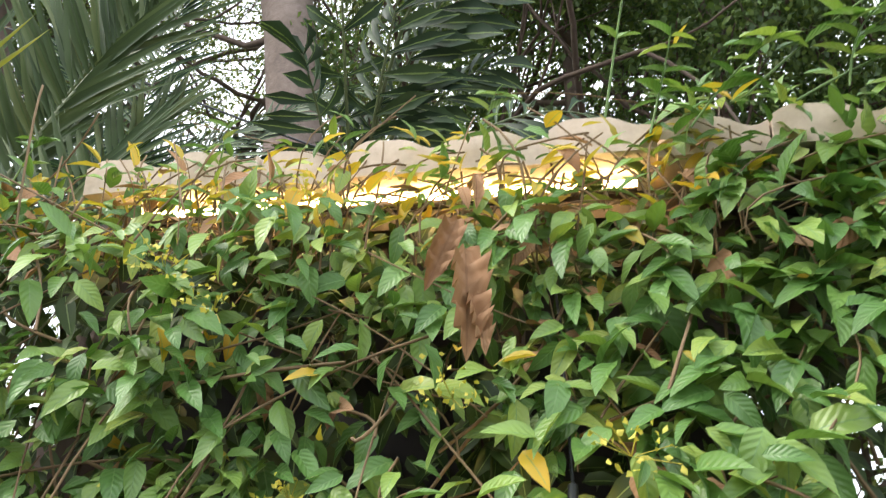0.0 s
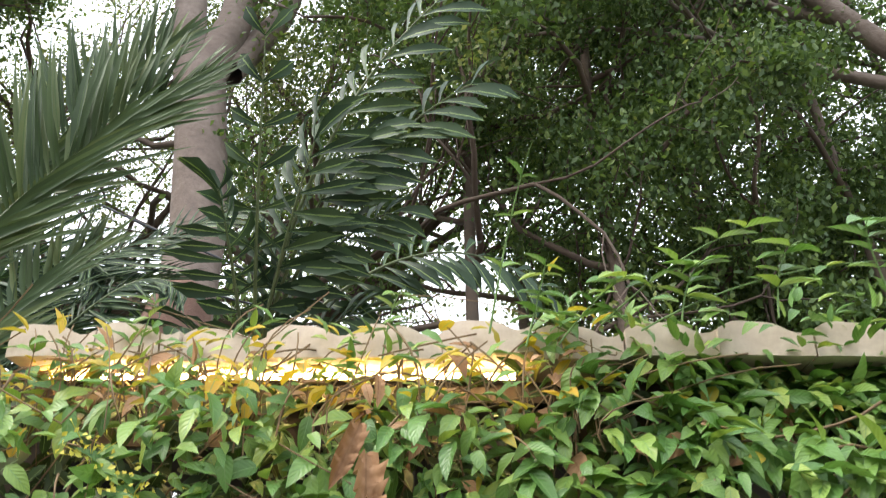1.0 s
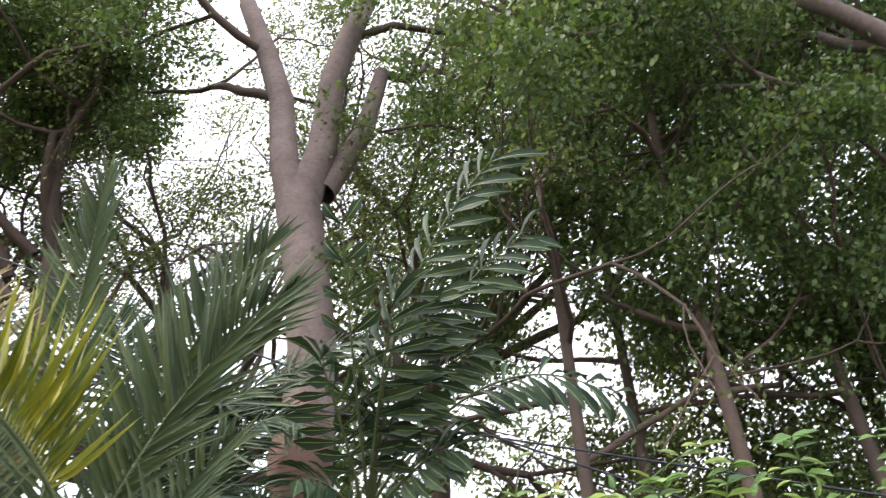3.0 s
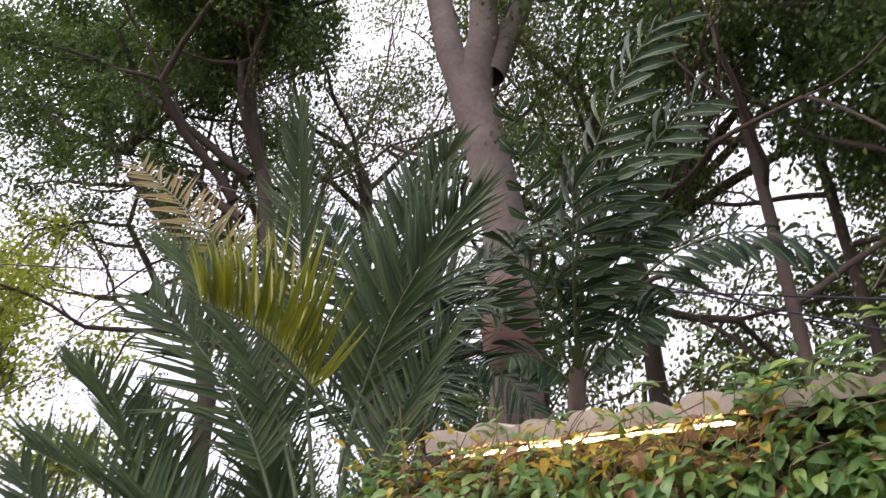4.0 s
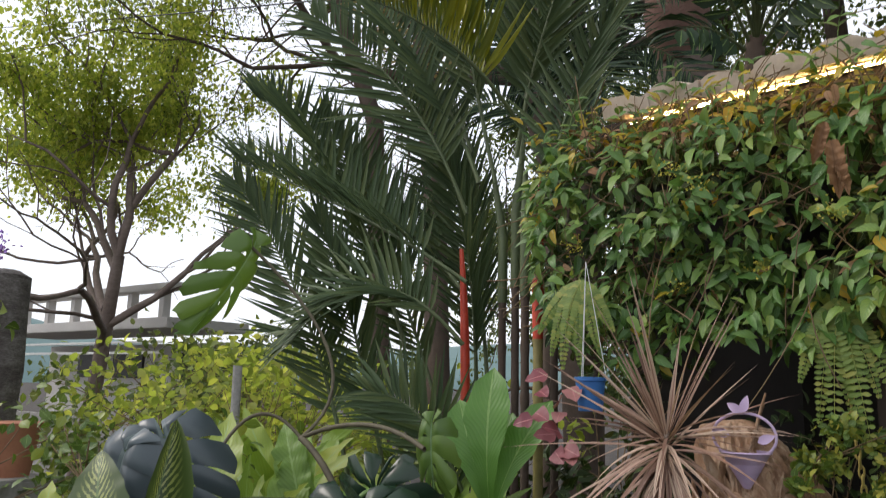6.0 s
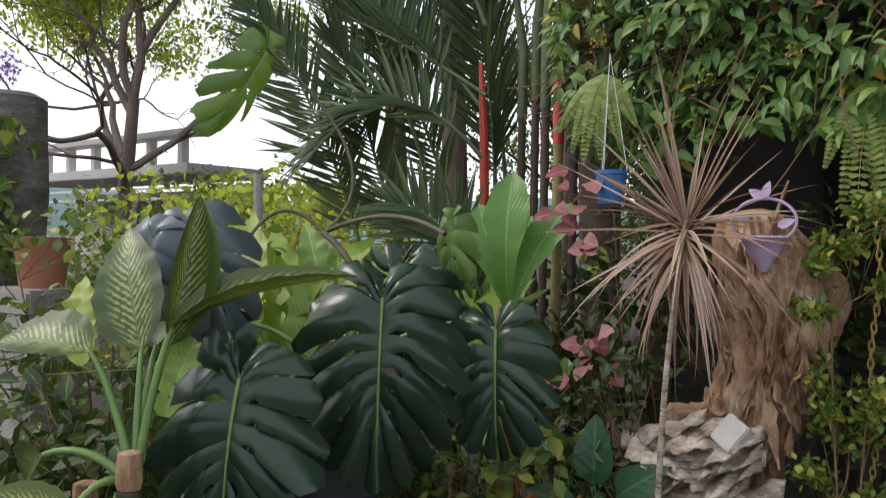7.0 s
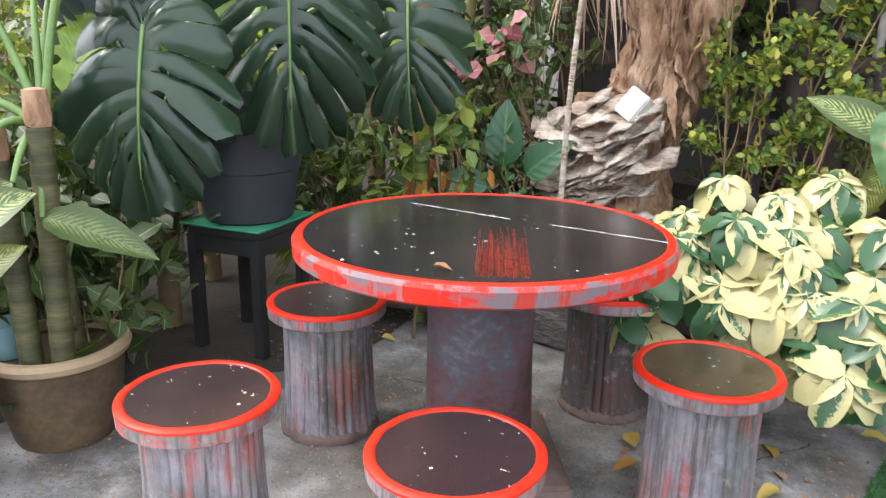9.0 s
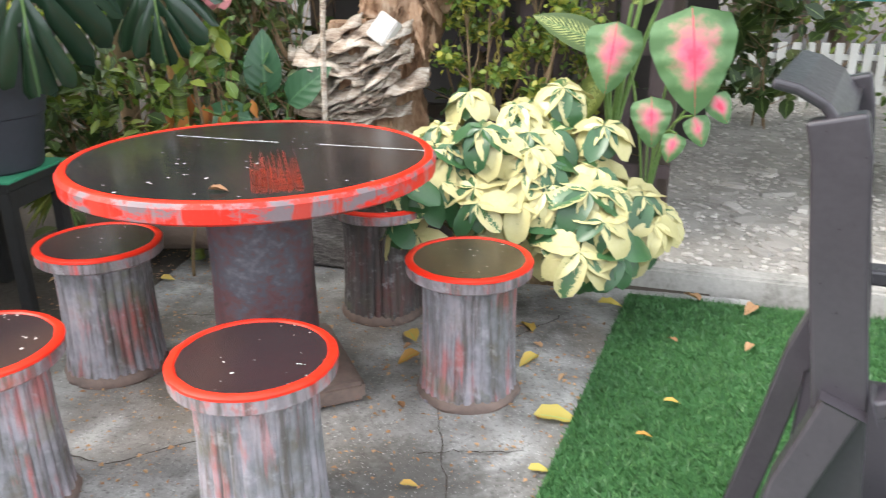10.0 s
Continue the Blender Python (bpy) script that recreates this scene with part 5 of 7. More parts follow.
def schefflera():
    """A low dense bush of variegated leaf rosettes."""
    s = thing("variegated_bush", (0.25, 0.95, 0), "low bushy shrub with cream and green variegated leaves", "shrub")
    rng = np.random.default_rng(21)
    tpl = [blade(0.30, 8, 0.12, 0.30, "oval", 0.2), blade(0.33, 8, 0.08, 0.5, "oval", 0.25), blade(0.27, 8, 0.2, 0.18, "oval", 0.2)]
    ms = []
    for t in tpl:
        b = Build()
        b.one(t, (0, 0, 0), (0, 1, 0), (0, 0, 1))
        ms.append(b.mesh("leaf", M_VARIEG))
    stems = Build()
    count = 0
    for i in range(72):
        u, w = rng.random(), rng.random()
        x = -0.26 + 0.93 * u
        k = math.sin(math.pi * min(1, 0.14 + 0.86 * u)) ** 0.5
        z = 0.30 + (0.62 * k - 0.05) * w ** 0.8
        front = 0.72 + 0.16 * (1 - u) * 0 + 0.30 * (w ** 2)
        c = np.array([x + rng.normal(0, 0.02), front + rng.normal(0, 0.045) + (0.1 if u > 0.85 else 0), z])
        root = np.array([0.25 + 0.35 * (u - 0.5), 1.05, 0.05])
        stems.tube(bez(root, (root + c) / 2 + np.array([0, 0, 0.12]), c, 6), [0.006, 0.006, 0.005, 0.005, 0.004, 0.003], 5)
        out = np.array([(u - 0.5) * 1.0, -0.8, 0.35 + w * 0.8])
        out /= np.linalg.norm(out)
        a = np.cross(out, [0, 0, 1.0])
        a /= np.linalg.norm(a)
        e = np.cross(out, a)
        n = int(rng.integers(5, 8))
        ph = rng.random() * 6.28
        for j in range(n):
            if count >= 480:
                break
            count += 1
            th = ph + 6.28 * j / n
            r = a * math.cos(th) + e * math.sin(th)
            way = r * 0.95 + out * 0.30 + np.array([0, 0, -0.75])
            o = part("leaf", ms[int(rng.integers(0, 3))], None, s)
            wv = Vector(way).normalized()
            xx = wv.cross(Vector(out + np.array([0, 0, 0.5]))).normalized()
            o.matrix_basis = Matrix.Translation(c) @ Matrix((xx, wv, xx.cross(wv))).transposed().to_4x4() @ Matrix.Scale(rng.uniform(0.105, 0.178), 4)
    part("twig_work", stems, M_STEM, s)["kind"] = "stuff"


schefflera()


M_PALECHIP = surface("pale cut stone", [(0.3, (0.38, 0.36, 0.33)), (0.7, (0.58, 0.56, 0.53))], 0.85, 9, 70, bump=0.3)


def driftwood():
    """A weathered root stump: layered ragged plates below, a leaning trunk above."""
    d = thing("driftwood_stump", (-0.6, 1.6, 0), "large weathered driftwood stump with ragged layered root plates", "driftwood")
    rng = np.random.default_rng(8)
    rag = lambda f, amp: (lambda a, z: 1 + amp * noise.noise(Vector((2.2 * math.cos(a) * f, 2.2 * math.sin(a) * f, z * 3.5 * f))) + amp * 0.6 * noise.noise(Vector((7 * math.cos(a), 7 * math.sin(a), z * 2))))
    def ridged(a, z):
        p = Vector((1.8 * math.cos(a), 1.8 * math.sin(a), z * 1.3))
        return 1 + 0.30 * noise.noise(p * 1.1) - 0.34 * abs(noise.noise(p * 2.3 + Vector((3, 1, z)))) - 0.22 * abs(noise.noise(Vector((5 * math.cos(a), 5 * math.sin(a), z * 2.4)))) + 0.10 * noise.noise(p * 7)

    def burl(a, z):
        p = Vector((1.5 * math.cos(a) + 0.8 * z, 1.5 * math.sin(a), z * 1.6))
        k = noise.noise(p * 1.3) + 0.5 * noise.noise(p * 2.9 + Vector((2, 7, 1)))
        grain = abs(noise.noise(Vector((9 * math.cos(a + 0.9 * z), 9 * math.sin(a + 0.9 * z), z * 2.0))))
        pit = max(0.0, noise.noise(p * 4.1 + Vector((9, 4, 2))) - 0.25)
        return 1 + 0.26 * k - 0.16 * grain - 0.55 * pit + 0.05 * noise.noise(p * 14)

    hs = np.linspace(0, 1, 110)
    prof = [(float(np.interp(q, [0, 0.25, 0.45, 0.65, 0.85, 0.97, 1], [0.20, 0.17, 0.18, 0.23, 0.22, 0.15, 0.05])), 0.72 + 1.12 * float(q)) for q in hs]
    bm = lathe(prof, (-0.46, 1.68, 0), 200, burl)
    for v in bm.verts:
        k = (v.co.z - 0.72) / 1.12
        v.co.x += 0.07 * math.sin(k * 5.2 - 1.2) + 0.04 * noise.noise(v.co * 6) - 0.07 * (1 - k)
        v.co.y += 0.05 * noise.noise(v.co * 7 + Vector((5, 0, 0)))
        v.co.z += 0.04 * noise.noise(v.co * 5)
    part("trunk", bm, M_DRIFT, d)
    prof = [(float(np.interp(q, [0, 0.25, 0.5, 0.8, 1], [0.22, 0.24, 0.25, 0.24, 0.2])), float(q)) for q in hs]
    part("base", lathe(prof, (-0.66, 1.66, 0), 120, ridged), M_DRIFT, d)
    for i in range(58):
        b = Build()
        z = 0.34 + 0.66 * i / 40 + rng.normal(0, 0.02)
        x = -0.67 + rng.normal(0, 0.085)
        if i >= 40:
            z, x = 1.05 + 0.7 * (i - 40) / 18, -0.46 + rng.normal(0, 0.08)
        n, m = 20, 4
        v, t = [], []
        wd, dp = (rng.uniform(0.16, 0.29), rng.uniform(0.08, 0.17)) if i < 40 else (rng.uniform(0.05, 0.12), rng.uniform(0.05, 0.12))
        steep = 0.0 if i < 40 else rng.uniform(0.6, 1.6) * rng.choice([-1, 1])
        ph = rng.random() * 9
        for a in range(n + 1):
            q = a / n * 2 - 1
            for e in range(m + 1):
                g = e / m
                reach = dp * g * math.sqrt(max(0.02, 1 - q * q)) * (1 + 0.5 * noise.noise(Vector((q * 3, ph, 0.3))) + 0.45 * noise.noise(Vector((q * 11, ph, 0.7))) + 0.25 * noise.noise(Vector((q * 29, ph, 0.2))))
                v.append((x + q * wd * 0.75, (1.43 if i < 40 else 1.54) - reach + 0.04, z + 0.028 * noise.noise(Vector((q * 2.0, ph, g * 1.2))) + (0.09 * math.sin(ph) + steep * 0.12) * q - 0.05 * g + 0.006 * math.sin(q * 9 + ph)))
                t.append((q, g))
        nn = m + 1
        f = [(a * nn + e, a * nn + e + 1, (a + 1) * nn + e + 1, (a + 1) * nn + e) for a in range(n) for e in range(m)]
        b.add(np.array(v), np.array(f), np.array(t))
        o = part("root_plate", b.mesh("root_plate", M_DRIFT_PALE if i < 40 else M_DRIFT), None, d)
        md = o.modifiers.new("thick", "SOLIDIFY")
        md.thickness = rng.uniform(0.004, 0.011)
    for i in range(16):
        z = rng.uniform(0.85, 1.5)
        x = -0.46 + rng.normal(0, 0.11)
        b = Build()
        b.one(blade(rng.uniform(0.05, 0.13), 8, 0.5, rng.uniform(-0.3, 0.2), "lance", 1.4), (x, 1.53 + 0.9 * (x + 0.46) ** 2 + rng.normal(0, 0.015), z), (rng.normal(0, 0.35), -0.12, rng.choice([-1, 1])), (rng.normal(0, 0.3), -1, 0.1), rng.uniform(0.12, 0.30))
        part("bark_strip", b.mesh("bark_strip", M_DRIFT), None, d)
    part("stone_chip", slab((0.10, 0.05, 0.12), (-0.50, 1.38, 0.99), 0.006, rz=-20, ry=28, rx=-25), M_PALECHIP, None)
    o = bpy.data.objects["stone_chip"]
    tagged(o, "pale cut stone chip lodged on the driftwood", "stone")


driftwood()


def dracaena():
    p = thing("dracaena", (-0.72, 1.25, 0), "thin-stemmed dracaena with a spray of dry pinkish blades", "plant")
    part("stem", rods([(bez((-0.74, 1.30, 0.0), (-0.75, 1.22, 1.0), (-0.66, 1.3, 1.8), 16), np.linspace(0.013, 0.010, 16))], 8), M_DRIFT_PALE, p)
    rng = np.random.default_rng(3)
    c = np.array([-0.66, 1.3, 1.78])
    for i in range(104):
        a = rng.uniform(0, 6.28)
        el = rng.uniform(-1.2, 1.45) if i % 3 else rng.uniform(-1.2, 0.3)
        d = np.array([math.cos(a) * math.cos(el), math.sin(a) * math.cos(el) * 0.55 - 0.22, math.sin(el)])
        b = Build()
        L = rng.uniform(0.40, 0.70) * (0.85 if d[2] < -0.3 else 1.0)
        b.one(blade(0.5, 7, 0.25, 0.05 + 0.40 * max(0, 0.5 - d[2]) * rng.random() * 2, "lance"), c + np.array([0, 0, -0.10 * max(0, -d[2]) - 0.05 * rng.random()]), d, (0.1, -0.5, 1), L, rng.uniform(0.010, 0.024))
        part("blade", b, M_DRAC, p)


dracaena()


def fern_frond(b, base, mid, tip, L=0.045, n=26):
    pts = bez(base, mid, tip, n)
    d = np.gradient(pts, axis=0)
    d /= np.linalg.norm(d, axis=1, keepdims=True)
    ref = np.array([0.15, -1.0, 0.3])
    s = np.cross(d, ref)
    s /= np.linalg.norm(s, axis=1, keepdims=True) + 1e-6
    k = np.linspace(0, 1, n)
    size = L * np.minimum(1, 0.5 + 2 * k) * (1 - 0.75 * k ** 3)
    t = blade(0.5, 3, 0.1, 0.15, "strap")
    for sg in (-1, 1):
        b.many(t, pts, sg * s + 0.25 * d, np.cross(s, d) * 1.0 + 0 * s, size, np.full(n, 0.016))
    b.tube(pts, np.linspace(0.0025, 0.001, n), 4)


def hanging_fern(name, at, tips, label):
    t = thing(name, at, label, "fern")
    for i, (dx, dy, dz) in enumerate(tips):
        b = Build()
        fern_frond(b, at, (at[0] + dx * 0.55, at[1] + dy * 0.8 - 0.03, at[2] + dz * 0.30), (at[0] + dx, at[1] + dy, at[2] + dz))
        part("frond", b, M_FERN, t)


hanging_fern("sword_fern", (-0.10, 1.62, 2.30), ((-0.08, -0.05, -0.45), (-0.03, -0.08, -0.62), (0.06, -0.06, -0.5), (0.12, -0.05, -0.35), (0.02, -0.02, -0.4), (-0.14, -0.04, -0.3), (0.20, -0.04, -0.42), (0.1, -0.1, -0.58)), "pale green sword fern hanging below the vine")
hanging_fern("sword_fern", (-1.12, 1.52, 2.42), ((-0.12, -0.05, -0.32), (-0.2, -0.02, -0.22), (0.02, -0.06, -0.36), (0.10, -0.04, -0.3), (-0.05, -0.08, -0.38), (0.16, -0.02, -0.22)), "pale green fern hanging from the vine's corner")
hanging_fern("boston_fern", (-1.12, 1.22, 0.30), ((-0.36, -0.12, 0.05), (-0.26, -0.16, 0.12), (-0.1, -0.2, 0.13), (0.12, -0.18, 0.12), (0.25, -0.1, 0.05), (-0.15, -0.05, 0.2), (0.08, -0.05, 0.2), (-0.4, 0.0, 0.02)), "low green fern behind the table")


def blue_hanging_pot():
    p = thing("hanging_pot", (-1.03, 1.42, 1.86), "small blue plastic pot hung on white strings", "plant pot")
    part("pot", lathe([(0.050, 0.0), (0.062, 0.12), (0.068, 0.125), (0.068, 0.14), (0.060, 0.14)], (-1.03, 1.42, 1.86), 24), M_BLUEPOT, p)
    for a in (0.4, 2.5, 4.6):
        part("string", rods([([(-1.03 + 0.066 * math.cos(a), 1.42 + 0.066 * math.sin(a), 2.0), (-1.06, 1.45, 2.5)], 0.0022)], 4), M_WHITE, p, "white hanging string")
    for i in range(12):
        b = Build()
        x, z = -1.20 + rnd(-0.09, 0.12), 1.98 - 0.34 * i / 12 + rnd(-0.03, 0.03)
        b.one(blade(0.44, 6, 0.10, 0.15, "heart", 0.5), (x, 1.36 + rnd(-0.04, 0.04), z), (rnd(-1, 1), -0.5, rnd(-0.6, 0.2)), (rnd(-0.3, 0.3), -0.8, 0.6), rnd(0.07, 0.11))
        part("leaf", b, M_PINK, p, "dusty pink heart-shaped leaf")


blue_hanging_pot()


def anthurium():
    p = thing("pink_caladium", (-1.2, 1.5, 0.9), "clump of dusty pink heart-shaped leaves", "plant")
    for i in range(11):
        b = Build()
        x, z = -1.17 + rnd(-0.13, 0.13), 1.2 + rnd(-0.10, 0.12)
        b.one(blade(0.44, 6, 0.10, 0.15, "heart", 0.5), (x, 1.46 + rnd(-0.05, 0.05), z), (rnd(-1, 1), -0.4, rnd(-0.7, 0.3)), (rnd(-0.3, 0.3), -0.8, 0.6), rnd(0.08, 0.13))
        o = part("leaf", b, M_PINK, p)
        part("stalk", rods([([(-1.18, 1.52, 0.3), (-1.18, 1.55, 0.9), (x, 1.46, z)], 0.003)], 4), M_STEM, o)


anthurium()


def lilac_basket():
    p = thing("wall_basket", (-0.42, 1.46, 1.62), "small lilac plastic hanging basket with cut-out leaf handle", "basket")
    part("cup", lathe([(0.012, 0.0), (0.04, 0.045), (0.085, 0.125), (0.095, 0.13), (0.088, 0.135), (0.05, 0.06)], (-0.42, 1.46, 1.60), 24), M_LILAC, p)
    th = np.linspace(0, 2 * math.pi, 33)
    part("ring", rods([(np.stack([-0.42 + 0.115 * np.cos(th), np.full(33, 1.45), 1.79 + 0.085 * np.sin(th)], 1), 0.006)], 6), M_LILAC, p)
    for dx, dz, wx, wz in ((0.0, 0.085, 0.3, 1.0), (0.0, 0.085, -0.8, 0.5), (0.05, -0.02, 0.9, 0.4), (-0.05, 0.0, -0.9, 0.3)):
        b = Build()
        b.one(blade(0.25, 5, 0.1, 0.1, "ovate"), (-0.42 + dx, 1.44, 1.79 + dz), (wx, 0, wz), (0, -1, 0.1), 0.07)
        part("cutout_leaf", b, M_LILAC, p)
    part("soil", lathe([(0.001, 0.11), (0.078, 0.115)], (-0.42, 1.46, 1.60), 20, close=False), M_EARTH, p)


lilac_basket()


def chain():
    c = thing("hanging_chain", (-0.08, 1.70, 2.4), "old yellowed chain hanging beside the shrub", "chain")
    th = np.linspace(0, 2 * math.pi, 13)
    for i in range(52):
        z = 2.35 - i * 0.034
        e = np.stack([0.009 * np.cos(th), np.zeros(13), 0.023 * np.sin(th)], 1)
        if i % 2:
            e = e[:, [1, 0, 2]]
        part("link", rods([(e + np.array([-0.08 + 0.012 * math.sin(i * 0.35), 1.70, z]), 0.0042)], 5), M_CHAIN, c)


chain()


def twig_shrub(name, base, tips, material, label, leaf=0.03, per=26, r=0.10, category="shrub", seed=1, tpl=None, limb=0.008):
    """A shrub of thin forked stems with tufts of small leaves at their ends."""
    s = thing(name, base, label, category)
    rng = np.random.default_rng(seed)
    st = []
    base = np.array(base, float)
    mains = []
    for t in tips[: max(3, len(tips) // 9)]:
        t = np.array(t, float)
        b0 = base + rng.normal(0, 0.04, 3) * np.array([1, 1, 0])
        c = bez(b0, (b0 + t) / 2 + rng.normal(0, 0.07, 3), t, 9)
        mains.append(c)
        st.append((c, np.linspace(limb, limb * 0.4, 9)))
    nodes = np.concatenate([c[3:] for c in mains])
    for t in tips[len(mains):]:
        t = np.array(t, float)
        k = np.argmin(np.linalg.norm(nodes - t + np.array([0, 0, 0.15]), axis=1))
        st.append((bez(nodes[k], (nodes[k] + t) / 2 + rng.normal(0, 0.03, 3), t, 6), np.linspace(limb * 0.5, limb * 0.2, 6)))
    part("twig_work", rods(st, 5), M_STEM, s)["kind"] = "stuff"
    f = foliage(tips, r, per, leaf, rng, 0.8, tpl or blade(0.30, 3, 0.15, 0.15, "oval"), -0.5)
    part("foliage", f, material, s)["kind"] = "stuff"
    return s


M_CALATHEA2 = leafy("dark round leaf", [(0.0, G(0.02, 0.07, 0.025)), (1.0, G(0.06, 0.17, 0.05))], 0.4, 0.2)
rd = np.random.default_rng(88)
# Creeper uses the darkened vine leaf, so its colour holds the shade.
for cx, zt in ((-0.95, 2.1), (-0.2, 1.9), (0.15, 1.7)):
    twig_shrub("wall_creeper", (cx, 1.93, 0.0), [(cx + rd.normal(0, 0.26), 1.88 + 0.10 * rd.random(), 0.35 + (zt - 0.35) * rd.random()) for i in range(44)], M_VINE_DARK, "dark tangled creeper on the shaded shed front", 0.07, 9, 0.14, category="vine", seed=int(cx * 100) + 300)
rg = np.random.default_rng(77)
twig_shrub("golden_shrub", (-0.12, 1.55, 0.0), [(-0.28 + 0.62 * rg.random(), 1.42 + 0.25 * rg.random(), 0.65 + 1.20 * rg.random()) for i in range(74)], M_GOLD, "slender shrub with small golden green leaves", 0.040, 54, 0.070, seed=4)
twig_shrub("golden_shrub", (0.25, 1.6, 0.0), [(0.1 + 0.35 * rg.random(), 1.5 + 0.2 * rg.random(), 0.7 + 0.6 * rg.random()) for i in range(14)], M_GOLD, "small golden green shrub beside the posts", 0.036, 26, 0.09, seed=5)
twig_shrub("small_shrub", (-1.25, 1.35, 0.0), [(-1.35 + 0.45 * rg.random(), 1.3 + 0.2 * rg.random(), 0.40 + 0.42 * rg.random()) for i in range(26)], M_CALATHEA2, "low round-leaved green shrub behind the table", 0.05, 9, 0.09, seed=6)


def jewel_bamboo():
    p = thing("ringed_cane", (-1.32, 1.10, 0), "short green ringed cane with an orange dry tip", "plant")
    b = Build()
    b.tube([(-1.32, 1.10, 0.80 * k) for k in np.linspace(0, 1, 61)], [0.030 + (0.005 if i % 7 == 0 else 0) for i in range(61)], 14)
    part("cane", b, M_YCANE, p)
    part("tip", lathe([(0.032, 0.0), (0.035, 0.05), (0.024, 0.11), (0.008, 0.19)], (-1.32, 1.10, 0.80), 14), M_ORANGE2, p, "orange dry sheath tip")
    for i in range(20):
        b = Build()
        b.one(blade(0.2, 4, 0.2, 0.2, "ovate"), (-1.24 + rnd(-0.18, 0.34), 1.10 + rnd(-0.06, 0.06), 0.68 + rnd(-0.22, 0.05)), (rnd(-0.4, 0.4), -0.2, -1), (0.2, -1, 0.2), rnd(0.08, 0.13))
        part("dry_sheath", b, M_ORANGE, p, "orange dry leaf sheath")


M_YCANE = surface("green yellow ringed cane", [(0.36, (0.035, 0.045, 0.014)), (0.48, (0.11, 0.16, 0.025)), (0.6, (0.22, 0.26, 0.04))], 0.4, 4, 30, stretch=(0.6, 0.6, 8))
M_ORANGE2 = surface("orange dry sheath", [(0.3, (0.24, 0.10, 0.03)), (0.7, (0.46, 0.26, 0.10))], 0.6, 6, 40)
jewel_bamboo()


def calathea():
    p = thing("calathea", (-1.0, 1.4, 0), "broad dark green calathea leaves beside the driftwood", "plant")
    leaf_spray(p, "leaf", M_CALATHEA, (-1.0, 1.4, 0.25), (((-1.03, 1.32, 0.70), (0.0, -0.1, 1), 1.0), ((-0.92, 1.30, 0.68), (0.7, -0.2, 0.6), 0.9), ((-0.98, 1.28, 0.6), (0.3, -0.5, -0.4), 0.8), ((-1.1, 1.3, 0.6), (-0.8, -0.3, 0.2), 0.8)), 0.30, 0.28, "ovate", 0.25, 0.12, 0.005, 8, (0.2, -0.9, 0.4))


M_CALATHEA = leafy("calathea leaf", [(0.0, G(0.02, 0.07, 0.035)), (1.0, G(0.05, 0.13, 0.06))], 0.4, 0.15, rib=(0.10, 0.2, 0.10), veins=0.35, vein_k=6)
calathea()


def spider_plant():
    p = thing("spider_plant", (-0.82, 1.18, 0.25), "small variegated spider plant in a terracotta pot", "potted plant")
    part("pot", lathe([(0.05, 0.0), (0.068, 0.12), (0.074, 0.125), (0.074, 0.15), (0.065, 0.15)], (-0.76, 1.16, 0.28), 24), M_TERRA, p)
    part("block", slab((0.5, 0.22, 0.28), (-0.66, 1.22, 0.14), 0.02, rz=-6), M_FERNTRUNK, p, "dark block under the pot")
    for i in range(30):
        a = rnd(0, 6.28)
        b = Build()
        b.one(blade(0.5, 6, 0.3, 0.7, "strap"), (-0.80, 1.16, 0.44), (math.cos(a), math.sin(a) * 0.6 - 0.2, rnd(0.2, 0.9)), (0, 0, 1), rnd(0.16, 0.27), 0.014)
        part("blade", b, M_SPIDER, p)


M_SPIDER = leafy("striped blade", [(0.0, G(0.12, 0.2, 0.06)), (1.0, G(0.25, 0.32, 0.14))], 0.45, 0.25, rib=(0.55, 0.58, 0.40), rib_w=0.16)
spider_plant()


def caladium():
    p = thing("caladium", (0.6, 1.3, 0), "caladium with large pink-centred green leaves", "plant")
    for x, y, z, L, wx, wz in ((0.455, 1.22, 1.05, 0.28, -0.1, -1.0), (0.71, 1.16, 1.11, 0.40, 0.15, -1.0), (0.60, 1.16, 0.79, 0.20, 0.1, -1), (0.76, 1.2, 0.72, 0.13, 0.4, -1), (0.70, 1.15, 0.66, 0.12, -0.2, -1), (0.82, 1.22, 0.80, 0.13, 0.5, -0.8)):
        b = Build()
        b.one(blade(0.38, 12, -0.10, 0.26, "heart", 0.35, 6), (x, y, z), (wx, -0.25, wz), (0.05, -1, 0.25), L)
        o = part("leaf", b, M_CALAD, p, "pink centred green leaf")
        part("stalk", rods([(bez((0.62, 1.32, 0.0), (0.6, 1.4, 0.7), (x, y, z), 10), 0.005)], 5), M_GREENSTEM, o)


caladium()


def dumb_cane_bed():
    p = thing("dumb_cane", (0.45, 1.5, 0), "mottled dumb cane growing behind the variegated bush", "plant")
    leaf_spray(p, "leaf", M_DIEFF, (0.45, 1.55, 0.5), (((0.42, 1.38, 0.93), (-0.9, -0.3, 0.55), 1.05), ((0.40, 1.36, 0.86), (-0.25, -0.3, -0.9), 0.8), ((0.50, 1.45, 1.1), (0.5, -0.2, 0.6), 0.9), ((0.62, 1.45, 1.15), (0.9, -0.3, 0.3), 1.0), ((0.55, 1.4, 1.2), (0.0, -0.3, 0.9), 0.9)), 0.32, 0.2, "ovate", 0.3, 0.12, 0.010, 9, (0.2, -0.9, 0.45))
    part("cane", rods([([(0.45, 1.56, 0.0), (0.45, 1.55, 0.55)], 0.022)], 8), M_RINGCANE, p)


dumb_cane_bed()


